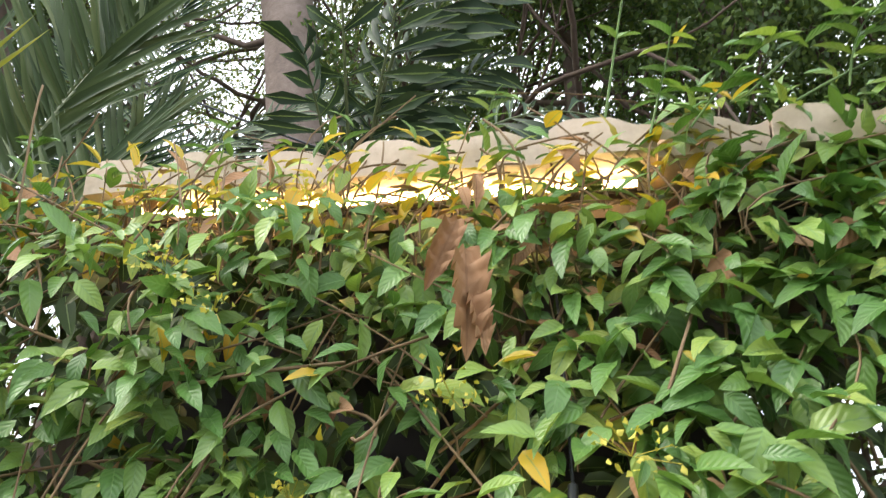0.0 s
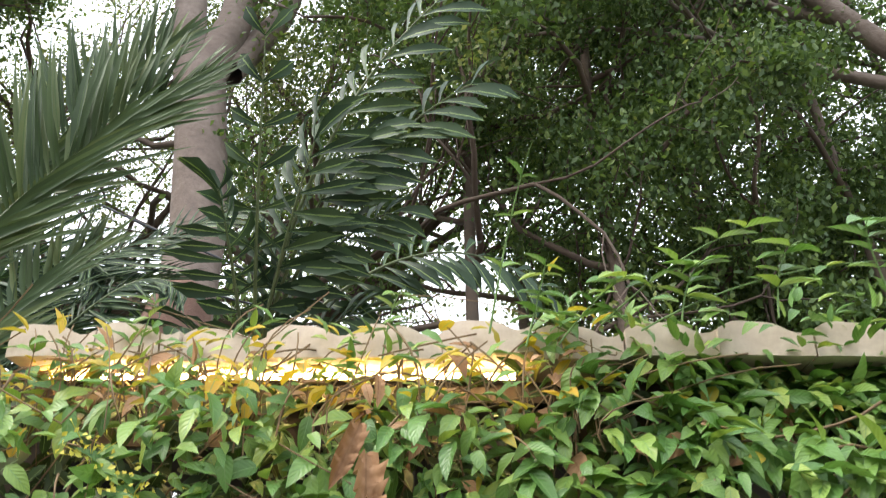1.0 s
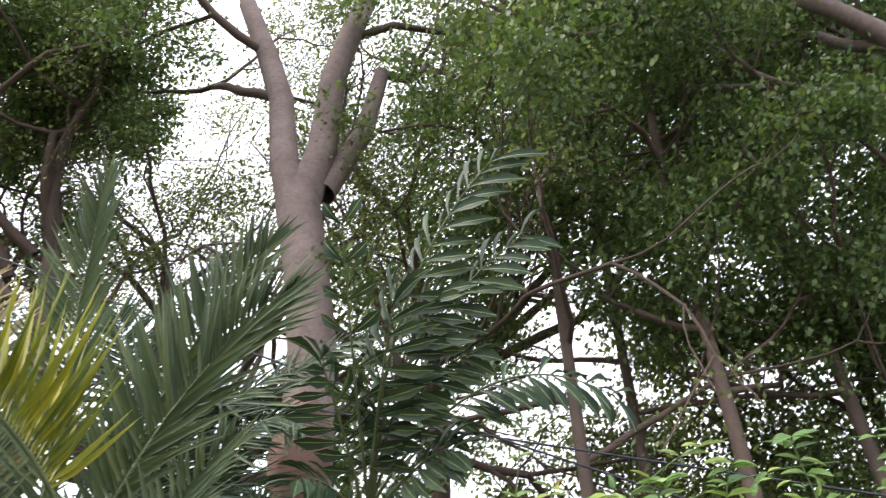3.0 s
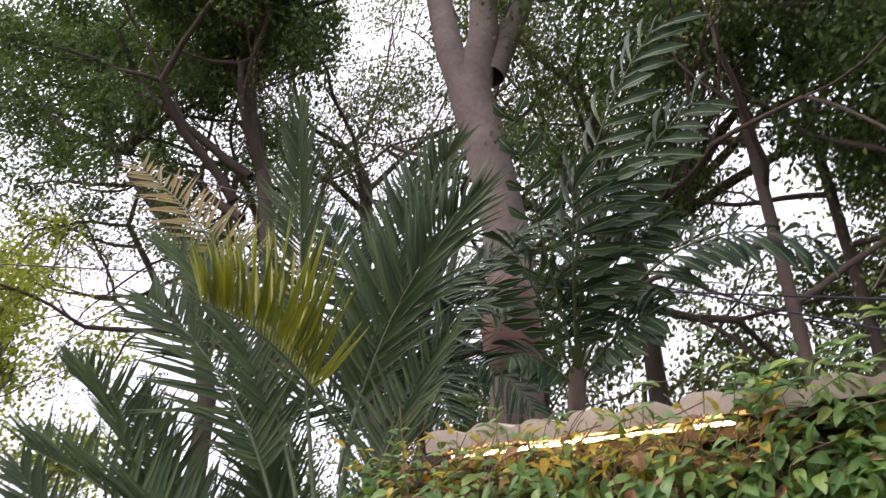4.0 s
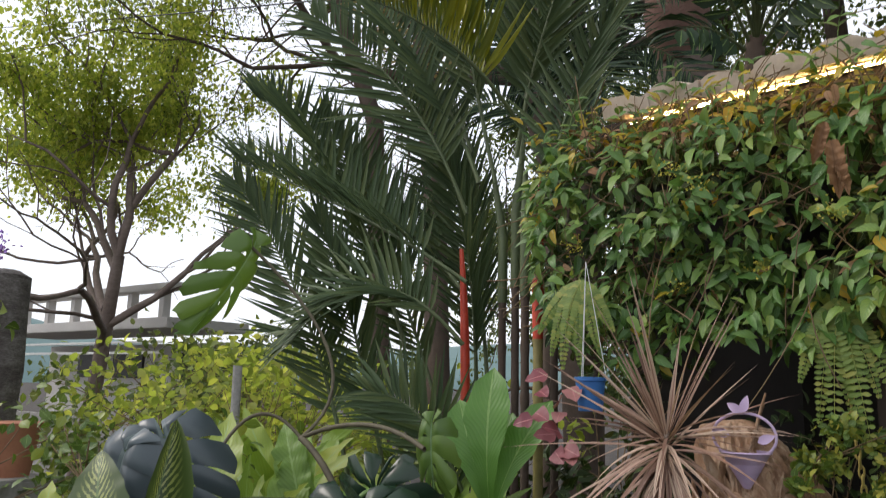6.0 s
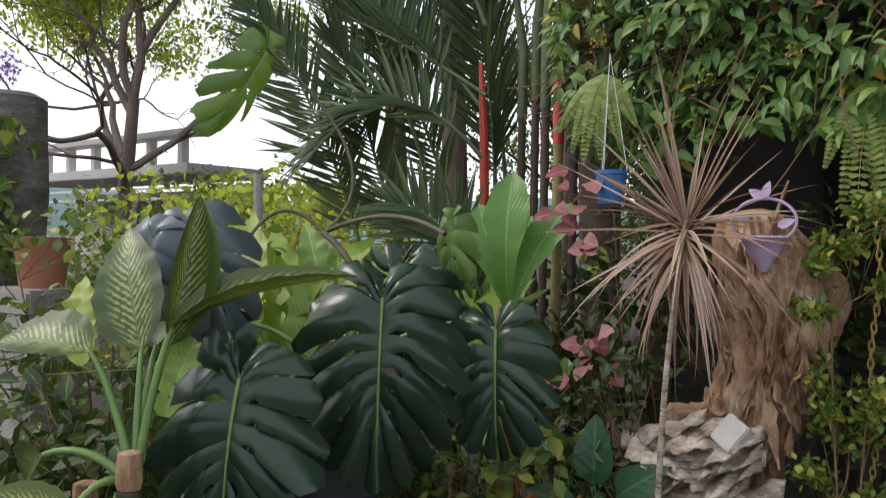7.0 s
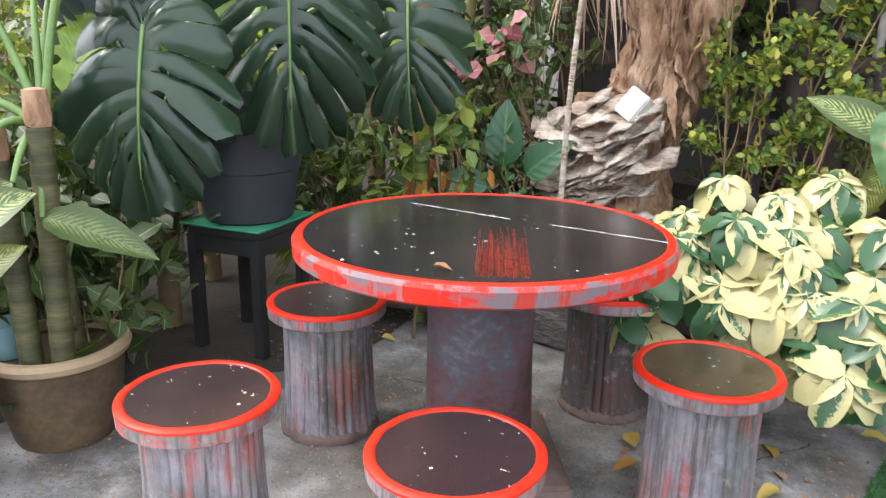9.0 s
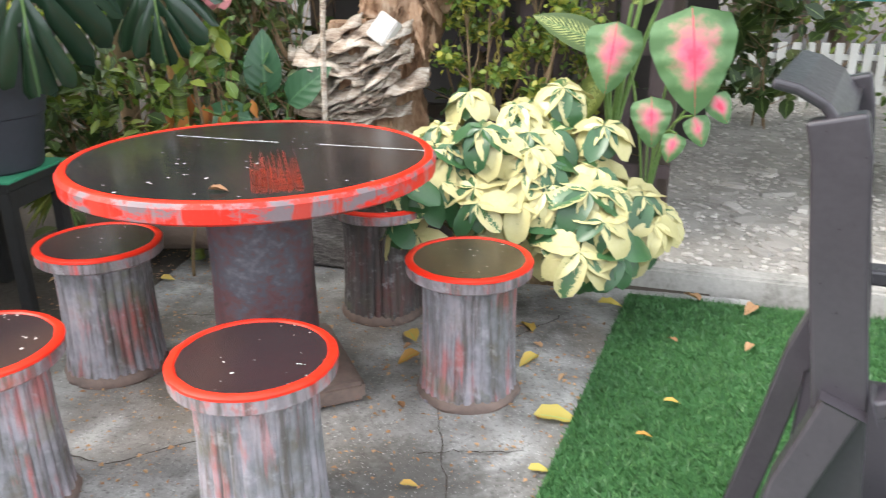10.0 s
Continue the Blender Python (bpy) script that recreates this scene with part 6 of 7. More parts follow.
def bird_nest_fern(name, c, n, L, label, material=None, w=0.11, zc=None, seed=1, spread=1.0, rise=1.0, shape="strap", wave=1.2):
    p = thing(name, (c[0], c[1], 0), label, "plant")
    rng = np.random.default_rng(seed)
    for i in range(n):
        a = 6.28 * i / n + rng.normal(0, 0.2)
        d = np.array([math.cos(a) * spread, math.sin(a) * spread * 0.7 - 0.15, rise * rng.uniform(0.6, 1.3)])
        b = Build()
        b.one(blade(w, 12, 0.12, rng.uniform(0.1, 0.5), shape, wave, 4), c, d, (0.1, -0.8, 0.7), L * rng.uniform(0.75, 1.1))
        part("leaf", b, material or M_BIRD, p)
    part("crown", lathe([(0.05, -0.25), (0.09, -0.1), (0.06, 0.05)], c, 14), M_STEM, p)
    if c[2] > 0.3:
        part("stem", rods([([(c[0], c[1], 0.0), (c[0], c[1], c[2] - 0.1)], 0.05)], 8), M_STEM, p)
    return p


bird_nest_fern("bird_nest_fern", (-1.60, 1.55, 1.33), 4, 0.68, "bright green upright bird's nest fern", M_PADDLE, w=0.17, seed=3, spread=0.35, rise=1.5, shape="paddle", wave=0.5)


def strap_fern(rows):
    """Broad wavy straps that stand behind the dumb cane."""
    p = thing("bird_nest_fern", (-2.35, 0.6, 0), "yellow green bird's nest fern with broad wavy straps", "plant")
    for foot, way, L, w in rows:
        b = Build()
        b.one(blade(w, 16, 0.10, 0.22, "strap", 0.9, 4), foot, way, (0.45, -0.8, 0.4), L)
        part("leaf", b, M_BIRD, p)
        part("stalk", rods([(bez((-2.35, 0.6, 0.0), (-2.35, 0.6, 0.6), foot, 8), 0.012)], 6), M_GREENSTEM, p)


strap_fern((((-2.175, 0.073, 1.020), (-0.043, 0.178, 0.411), 0.45, 0.20), ((-2.147, 0.378, 1.176), (-0.263, 0.210, 0.744), 0.82, 0.13), ((-2.120, 0.233, 0.988), (0.034, 0.117, 0.447), 0.46, 0.18), ((-2.090, 0.670, 1.166), (-0.162, 0.269, 0.667), 0.74, 0.13), ((-2.746, 0.056, 1.150), (-0.208, 0.057, 0.417), 0.47, 0.16), ((-2.089, 0.836, 1.357), (-0.255, 0.035, 0.473), 0.54, 0.14), ((-2.189, 0.601, 1.186), (-0.382, -0.085, 0.351), 0.53, 0.14)))
bird_nest_fern("bird_nest_fern", (-2.55, 1.0, 1.05), 12, 0.75, "light green wavy bird's nest fern", w=0.10, seed=4, spread=0.8)
bird_nest_fern("bird_nest_fern", (-3.0, 1.6, 1.2), 12, 0.75, "light green wavy bird's nest fern in the shade bed", w=0.10, seed=5, spread=0.8)
bird_nest_fern("bird_nest_fern", (-2.2, 0.45, 0.75), 10, 0.6, "yellow green wavy bird's nest fern beside the black pot", w=0.10, seed=6, spread=0.9)
bird_nest_fern("bird_nest_fern", (-2.0, 1.7, 1.0), 11, 0.8, "light green strap-leaved fern under the palms", w=0.09, seed=7, spread=0.8)


def drooping_grey_leaf():
    p = thing("elephant_ear", (-2.3, 0.35, 0), "grey blue drooping split leaves on tall stalks", "plant")
    for k, (hub, way, up, size) in enumerate((((-2.167, 0.165, 1.745), (0.55, 0.0, -0.8), (0.25, -0.55, 0.85), 0.42), ((-2.224, 0.050, 1.700), (-0.2, -0.2, -1), (0.1, -0.9, 0.45), 0.38))):
        w = Vector(way).normalized()
        x = w.cross(Vector(up)).normalized()
        o = part("leaf", monstera_blade(size, 6, 40 + k, 0.5, 0.42).mesh("leaf", M_GREYLEAF), None, p, "grey blue folded split leaf")
        o.matrix_basis = Matrix.Translation(hub) @ Matrix((x, w, x.cross(w))).transposed().to_4x4()
        part("stalk", rods([(bez((-2.3, 0.35, 0.0), (-2.35, 0.45, 1.2), hub, 12), np.linspace(0.016, 0.009, 12))], 7), M_GREENSTEM, p)


drooping_grey_leaf()


M_DARKSTEM = surface("dark bare stem", [(0.3, (0.05, 0.04, 0.025)), (0.7, (0.14, 0.12, 0.07))], 0.7, 8, 60)


def climbing_philodendron():
    p = thing("philodendron", (-2.0, 0.9, 0), "climbing philodendron with bare curved stems and lobed green leaves", "plant")
    part("stem", rods([(bez((-1.6, 0.75, 1.1), (-1.75, 0.7, 1.6), (-2.05, 0.75, 1.72), 12), 0.014), (bez((-2.05, 0.75, 1.72), (-1.7, 0.8, 1.86), (-1.35, 0.7, 1.72), 12), 0.010), (bez((-2.05, 0.75, 1.72), (-2.3, 0.7, 1.95), (-2.3, 0.5, 1.62), 12), 0.008), (bez((-2.05, 0.75, 1.72), (-1.9, 1.1, 2.0), (-2.489, 0.787, 2.583), 14), 0.008)], 8), M_DARKSTEM, p)
    for hub, d, up, sz in (((-2.489, 0.787, 2.583), (-0.057, -0.237, -0.567), (0.95, 0.27, 0.20), 0.46), ((-1.62, 1.1, 1.78), (0.1, -0.2, -1), (0.1, -0.9, 0.4), 0.34)):
        w, u = Vector(d).normalized(), Vector(up)
        x = w.cross(u).normalized()
        o = part("leaf", monstera_blade(sz, 6, 9).mesh("leaf", M_SHRUBLEAF), None, p, "lobed mid-green leaf")
        o.matrix_basis = Matrix.Translation(hub) @ Matrix((x, w, x.cross(w))).transposed().to_4x4() @ Matrix.Diagonal((0.6, 1, 1, 1))


M_SHRUBLEAF = leafy("lobed green leaf", [(0.0, G(0.091, 0.170, 0.033)), (1.0, G(0.156, 0.250, 0.050))], 0.35, 0.25, rib=(0.2, 0.32, 0.16), rib_w=0.015)
climbing_philodendron()
tagged(part("garden_stake", rods([([(-2.86, 1.06, 0), (-2.88, 1.07, 1.0), (-2.9, 1.08, 2.03)], 0.026)], 8), M_CURB), "grey weathered wooden stake among the ferns", "stake")


def tree_fern_post():
    p = thing("tree_fern_trunk", (-5.5, 1.0, 0), "dark fibrous cut trunk with purple flowers on top", "trunk")
    part("trunk", lathe([(0.26, 0.0), (0.22, 0.5), (0.23, 1.0), (0.21, 1.5), (0.23, 2.0), (0.22, 2.4), (0.22, 2.68), (0.15, 2.72)], (-5.60, 1.0, 0), 60, lambda a, z: 1 + 0.10 * noise.noise(Vector((3 * math.cos(a), 3 * math.sin(a), z * 7)))), M_FERNTRUNK, p)
    rng = np.random.default_rng(2)
    part("blossom", foliage([(-5.5, 0.9, 2.85), (-5.3, 0.8, 2.9)], 0.15, 40, 0.05, rng), M_PURPLE, p, "purple flowers")
    cl = [(-5.45 + rng.normal(0, 0.16), 0.72 + 0.1 * rng.random(), rng.uniform(0.9, 2.5)) for k in range(46)]
    part("climber", foliage(cl, 0.22, 8, 0.13, rng, 0.9, blade(0.36, 4, 0.15, 0.25, "heart"), 0.6), M_SHRUB, p, "climbing green leaves")["kind"] = "stuff"
    part("red_pot", lathe([(0.13, 0), (0.17, 0.3), (0.18, 0.32)], (-4.6, 0.75, 1.35), 24), M_TERRA, None)
    tagged(bpy.data.objects["red_pot"], "red clay pot on a block", "plant pot")
    tagged(part("block", slab((0.5, 0.4, 1.35), (-4.6, 0.75, 0.675), 0.02), M_CURB), "plain block under the red clay pot", "block")
    bpy.data.objects["block"].name = "plinth"


tree_fern_post()
def fan_seedling(x, y, n, L, label):
    p = thing("palm_seedling", (x, y, 0), label, "palm")
    for i in range(n):
        a = -0.4 + 2.6 * i / n
        b = Build()
        b.one(blade(0.5, 4, 0.3, 0.2, "strap"), (x, y, 0.42), (math.cos(a + 2.2), -0.4, -abs(math.sin(a)) * 0.8), (0, -1, 0.4), L * rnd(0.8, 1.1), 0.016)
        part("blade", b, M_FERN, p)
    part("stalk", rods([([(x, y + 0.05, 0), (x, y, 0.42)], 0.006)], 5), M_GREENSTEM, p)


fan_seedling(-1.66, 0.75, 15, 0.24, "small fan palm leaf under the plant stand")
tagged(part("fallen_log", rods([([(-1.75, 1.05, 0.12), (-1.5, 1.0, 0.2), (-1.15, 1.05, 0.16)], [0.10, 0.13, 0.08])], 14), M_BARK_DARK), "dark rotten log lying behind the table", "log")
rq = np.random.default_rng(55)
twig_shrub("hanging_pothos", (-1.15, 0.95, 0.0), [(-1.28 + 0.3 * rq.random(), 0.85 + 0.2 * rq.random(), 0.55 + 0.75 * rq.random()) for i in range(30)], M_SHRUB, "thin hanging vine with pale green leaves", 0.075, 4, 0.10, category="vine", seed=8)
twig_shrub("small_shrub", (-1.7, 1.1, 0.0), [(-1.95 + 0.6 * rq.random(), 0.95 + 0.3 * rq.random(), 0.25 + 0.6 * rq.random()) for i in range(30)], M_SHRUB, "thin grassy green shrub behind the black pot", 0.07, 10, 0.12, seed=9, tpl=blade(0.16, 3, 0.2, 0.2, "strap"))
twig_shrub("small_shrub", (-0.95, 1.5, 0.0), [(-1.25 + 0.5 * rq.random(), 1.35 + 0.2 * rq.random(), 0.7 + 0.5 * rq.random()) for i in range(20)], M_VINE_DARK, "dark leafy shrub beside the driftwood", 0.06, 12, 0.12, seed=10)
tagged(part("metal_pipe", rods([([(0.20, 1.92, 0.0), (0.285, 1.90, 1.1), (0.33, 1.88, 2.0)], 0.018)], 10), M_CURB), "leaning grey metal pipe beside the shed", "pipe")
# Leaf colour darkened for the deep shade between the pots.
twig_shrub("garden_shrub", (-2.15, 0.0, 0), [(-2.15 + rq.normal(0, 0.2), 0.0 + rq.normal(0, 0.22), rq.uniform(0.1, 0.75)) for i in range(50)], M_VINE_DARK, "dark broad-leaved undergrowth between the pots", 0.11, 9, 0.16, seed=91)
# mixed undergrowth behind and beside the pots, shade and sun in leaf colour
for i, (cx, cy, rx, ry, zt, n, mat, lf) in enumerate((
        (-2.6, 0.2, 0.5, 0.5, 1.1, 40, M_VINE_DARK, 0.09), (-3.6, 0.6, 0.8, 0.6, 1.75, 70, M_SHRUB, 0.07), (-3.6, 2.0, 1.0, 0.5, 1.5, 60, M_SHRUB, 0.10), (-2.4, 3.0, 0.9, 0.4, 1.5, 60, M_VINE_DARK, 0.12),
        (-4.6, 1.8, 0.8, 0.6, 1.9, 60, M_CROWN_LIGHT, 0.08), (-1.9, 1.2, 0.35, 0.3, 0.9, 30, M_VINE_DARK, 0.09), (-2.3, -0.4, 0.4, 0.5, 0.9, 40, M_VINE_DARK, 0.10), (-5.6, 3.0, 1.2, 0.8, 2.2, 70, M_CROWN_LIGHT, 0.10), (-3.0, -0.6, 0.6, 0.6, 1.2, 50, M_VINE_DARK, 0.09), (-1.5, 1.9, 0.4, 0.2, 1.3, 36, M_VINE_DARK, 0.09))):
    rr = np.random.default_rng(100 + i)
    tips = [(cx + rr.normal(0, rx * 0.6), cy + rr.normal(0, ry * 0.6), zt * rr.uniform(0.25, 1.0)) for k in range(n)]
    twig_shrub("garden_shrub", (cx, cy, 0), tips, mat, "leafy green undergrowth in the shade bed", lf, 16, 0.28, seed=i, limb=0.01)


# ---- palms ----
def wax_palm():
    p = thing("red_palm", (-2.45, 2.55, 0), "clumping palm with red crownshafts and long green fronds", "palm")
    for x, y, z0, z1, lean in ((-2.45, 2.55, 1.75, 2.85, -0.05), (-2.2, 2.75, 2.6, 3.6, 0.06), (-1.58, 1.95, 2.2, 3.05, 0.02), (-1.98, 2.5, 2.5, 3.3, 0.0), (-2.3, 2.75, 2.5, 3.4, -0.08), (-2.05, 3.0, 2.6, 3.8, 0.04)):
        b = Build()
        b.tube([(x, y, z0 * k) for k in np.linspace(0, 1, 49)], [0.026 + (0.004 if i % 6 == 0 else 0) for i in range(49)], 10)
        part("cane", b, M_CANE if x > -1.7 else M_BARK_DARK, p)
        if z0 > 2.3:
            part("sheath", rods([([(x, y, z0), (x, y, (z0 + z1) / 2), (x + lean, y, z1)], [0.034, 0.034, 0.016])], 10), M_RACHIS, p)
            continue
        part("crownshaft", rods([(bez((x, y, z0), (x, y, (z0 + z1) / 2), (x + lean, y, z1), 8), [0.028, 0.031, 0.032, 0.031, 0.028, 0.025, 0.02, 0.014])], 10), M_RED, p, "bright red crownshaft")
    F = lambda mat, *a, **k: palm_frond(p, mat, *a, **k)
    F(M_PALM_YELLOW, (-1.933, 2.368, 3.536), (-2.026, 1.836, 4.015), (-2.333, 1.347, 4.072), n=36, length=0.72, width=0.046, lift=1.4, sweep=0.75, start=0.3, droop=0.05, up=(0.25, -0.25, 1), end=0.35)
    F(M_PALM, (-2.3, 2.65, 3.3), (-2.75, 2.7, 5.0), (-2.9, 2.6, 6.6), n=56, length=0.55, sweep=0.85, up=(0.1, -1, 0.2))
    F(M_PALM, (-2.1, 2.65, 3.4), (-2.0, 2.6, 4.8), (-1.45, 2.6, 5.75), n=50, length=0.6, width=0.040, sweep=0.75, up=(0.2, -1, 0.3))
    F(M_PALM, (-2.05, 2.5, 3.4), (-1.75, 2.4, 4.7), (-1.12, 2.35, 5.08), n=50, length=0.62, width=0.040, sweep=0.75, up=(0.3, -1, 0.4))
    F(M_PALM_DRY, (-2.6, 2.8, 3.6), (-3.3, 2.9, 5.4), (-5.2, 3.0, 6.9), n=46, length=0.6, sweep=0.6, lift=0.1, up=(0.2, -0.9, 0.5))
    F(M_PALM, (-2.4, 2.6, 3.3), (-3.0, 2.7, 4.7), (-4.2, 2.7, 5.5), n=54, length=0.65, sweep=0.6, lift=0.7, up=(0.15, -0.5, 0.9))
    F(M_PALM, (-2.5, 2.6, 3.1), (-2.9, 2.5, 4.2), (-4.0, 2.5, 4.9), n=50, length=0.62, sweep=0.55, up=(0.2, -0.8, 0.5))
    F(M_PALM, (-2.35, 2.4, 2.6), (-3.2, 2.2, 3.2), (-4.4, 2.15, 3.65), n=50, length=0.6, sweep=0.6, lift=0.9, up=(0.1, -0.35, 1))
    F(M_PALM, (-3.0, 2.6, 2.2), (-3.6, 2.6, 3.8), (-4.75, 2.6, 4.4), n=52, length=0.6, sweep=0.65, lift=0.9, up=(0.1, -0.35, 1))
    F(M_PALM, (-3.1, 2.2, 1.3), (-3.5, 2.2, 2.6), (-4.45, 2.2, 3.5), n=52, length=0.55, sweep=0.7, up=(0.3, -0.9, 0.3))
    F(M_PALM, (-2.9, 2.3, 1.4), (-3.1, 2.2, 2.4), (-3.5, 2.2, 3.1), n=46, length=0.5, sweep=0.8, up=(0.2, -1, 0.3))
    F(M_PALM, (-2.3, 2.3, 2.2), (-2.8, 2.0, 2.9), (-3.4, 1.9, 2.2), n=44, length=0.5, sweep=0.6, up=(0.1, -0.6, 0.8))
    F(M_PALM, (-2.6, 2.7, 2.6), (-3.4, 2.9, 3.4), (-4.3, 3.0, 3.5), n=48, length=0.55, sweep=0.7, lift=0.9, up=(0.1, -0.35, 1))
    F(M_PALM, (-1.7, 2.3, 2.9), (-1.75, 2.4, 3.6), (-1.35, 2.5, 4.2), n=36, length=0.42, sweep=0.7, up=(0, -1, 0.3))
    F(M_PALM, (-2.6, 2.9, 1.8), (-2.6, 2.9, 2.9), (-2.9, 2.9, 3.6), n=46, length=0.5, sweep=0.8, up=(0, -1, 0.3))
    F(M_PALM, (-2.0, 2.0, 1.2), (-2.2, 1.9, 1.9), (-2.6, 1.8, 1.9), n=34, length=0.42, sweep=0.6, up=(0, -0.8, 0.6))

    F(M_PALM, (-2.7, 2.7, 1.6), (-3.3, 2.8, 3.0), (-4.2, 2.9, 4.2), n=52, length=0.55, sweep=0.7, up=(0.2, -1, 0.3))
    F(M_PALM, (-2.5, 2.9, 1.8), (-2.7, 3.1, 3.4), (-3.5, 3.2, 4.4), n=52, length=0.6, sweep=0.7, up=(0.1, -1, 0.3))


wax_palm()


def broad_palm():
    p = thing("fan_leaflet_palm", (-1.2, 4.2, 0), "dark palm with broad blunt leaflets behind the shed", "palm")
    part("trunk", rods([([(-1.25, 4.3, 0), (-1.2, 4.3, 2.5), (-0.940, 4.117, 4.576)], 0.07)], 12), M_BARK_DARK, p)
    for base, mid, tip, n, L in (
            ((-0.934, 4.096, 4.522), (-0.720, 2.896, 5.656), (0.108, 2.425, 6.269), 17, 0.42),
            ((-0.934, 4.096, 4.522), (-0.552, 3.094, 5.469), (0.275, 2.788, 5.868), 15, 0.40),
            ((-0.934, 4.096, 4.522), (-0.973, 3.462, 5.157), (-0.952, 2.604, 5.938), 8, 0.25),
            ((-0.934, 4.096, 4.522), (-0.488, 3.403, 5.264), (-0.148, 3.358, 5.294), 12, 0.36),
            ((-0.975, 4.084, 4.520), (-1.106, 3.477, 5.083), (-1.144, 3.132, 5.176), 11, 0.34),
            ((-0.956, 4.189, 4.560), (-0.069, 3.570, 5.727), (0.887, 4.133, 5.393), 18, 0.40),
            ((-0.934, 4.096, 4.522), (-0.734, 3.360, 5.218), (-0.322, 2.974, 5.551), 13, 0.40),
            ((-0.934, 4.096, 4.522), (-0.789, 3.422, 5.116), (-0.594, 2.898, 5.537), 12, 0.38),
            ((-0.944, 4.146, 4.453), (-0.478, 3.766, 4.799), (-0.305, 3.719, 4.763), 11, 0.34),
            ((-0.986, 4.134, 4.450), (-1.208, 3.763, 4.671), (-1.321, 3.588, 4.513), 10, 0.30)):
        palm_frond(p, M_PALM_DARK, base, mid, tip, n=n, length=L, width=0.095, sweep=0.30, lift=0.1, droop=0.35, up=(0, -1, 0.5), end=0.8, shape="paddle", apart=True)


broad_palm()


def far_palm():
    p = thing("feather_palm", (-3.4, 5.2, 0), "feather palm with open dark fronds against the sky", "palm")
    part("trunk", rods([([(-3.4, 5.3, 0), (-3.3, 5.3, 3), (-3.2, 5.2, 4.4)], 0.08)], 12), M_BARK_DARK, p)
    for tip, mid in (((-2.35, 5.0, 5.6), (-3.0, 5.0, 6.9)), ((-1.6, 5.0, 4.6), (-2.4, 5.0, 5.9)), ((-4.3, 5.0, 5.4), (-3.6, 5.0, 6.6)), ((-2.0, 5.0, 6.3), (-2.9, 5.0, 6.3)), ((-4.6, 4.8, 4.3), (-4.0, 5.0, 5.6)), ((-1.7, 4.7, 5.5), (-2.3, 4.8, 6.2)), ((-2.9, 4.6, 7.4), (-3.2, 4.9, 6.4)), ((-3.9, 4.7, 6.9), (-3.6, 4.9, 6.2)), ((-1.3, 4.8, 6.5), (-2.2, 4.9, 6.6)), ((-3.0, 4.4, 5.0), (-3.1, 4.6, 6.2)), ((-2.2, 4.4, 4.4), (-2.7, 4.6, 5.6))):
        palm_frond(p, M_PALM_DARK, (-3.2, 5.2, 4.3), mid, tip, n=40, length=0.62, width=0.04, sweep=0.45, lift=0.0, up=(0, -0.8, 0.6))


far_palm()


# ---- trees ----
def fork_tree():
    t = thing("forked_tree", (-2.3, 6.5, 0), "tall forked tree with smooth grey brown trunk", "tree")
    rng = np.random.default_rng(31)
    b = Build()
    lf = [(-2.3, 6.5, -0.3), (-2.28, 6.5, 3), (-2.28, 6.5, 6.0), (-2.42, 6.5, 7.6), (-2.7, 6.45, 9.0), (-3.0, 6.45, 10.2)]
    b.tube(lf, [0.36, 0.33, 0.31, 0.31, 0.31, 0.33], 16)
    part("trunk", b, M_BARK, t)
    out, tips = [], []
    left = [(-2.95, 6.45, 9.9), (-3.35, 6.45, 11.1), (-3.7, 6.5, 12.8), (-4.2, 6.5, 14.2), (-5.0, 6.6, 16.2)]
    right = [(-2.95, 6.45, 9.9), (-2.8, 6.5, 11.4), (-2.85, 6.5, 13.2), (-2.75, 6.6, 14.6), (-2.4, 6.7, 17)]
    back = [(-2.7, 6.6, 10.5), (-2.3, 6.9, 12.2), (-2.15, 7.0, 14)]
    part("limb", rods([(left, [0.27, 0.23, 0.21, 0.2, 0.18])], 14), M_BARK, t)
    part("limb", rods([(right, [0.27, 0.24, 0.22, 0.21, 0.19])], 14), M_BARK, t)
    part("limb", rods([(back, [0.2, 0.17, 0.14])], 12), M_BARK, t)
    part("swelling", lathe([(0.2, -0.6), (0.31, -0.35), (0.35, 0.0), (0.31, 0.35), (0.2, 0.6)], (-2.3, 6.35, 6.1), 28, lambda a, z: 1 + 0.12 * noise.noise(Vector((2 * math.cos(a), 2 * math.sin(a), z * 3)))), M_NEST, t, "brown swollen growth on the trunk")
    for st, d, L, r in ((left[2], (-1, 0.2, 0.7), 3.0, 0.10), (left[3], (-1, -0.3, 0.6), 3.0, 0.10), (left[4], (-0.4, 0, 1), 3.0, 0.14), (right[4], (0.4, 0, 1), 3.0, 0.14), (right[3], (0.8, 0.2, 0.6), 2.8, 0.09), (back[2], (0.8, 0.5, 0.8), 3, 0.10), (lf[4], (-1, 0.6, 0.4), 2.6, 0.05)):
        branching(st, d, L, r, 3, rng, out, tips, 0.65, 0.66, 3, 0.05)
    part("branching", rods(out, 5), M_BARK_DARK, t)["kind"] = "stuff"
    part("crown", foliage(tips, 1.0, 48, 0.12, rng, 0.7), M_CROWN_MID, t)["kind"] = "stuff"


M_NEST = surface("brown fibrous growth", [(0.2, (0.13, 0.07, 0.055)), (0.8, (0.28, 0.17, 0.13))], 0.95, 3, 40, bump=0.8, dist=0.03)
fork_tree()


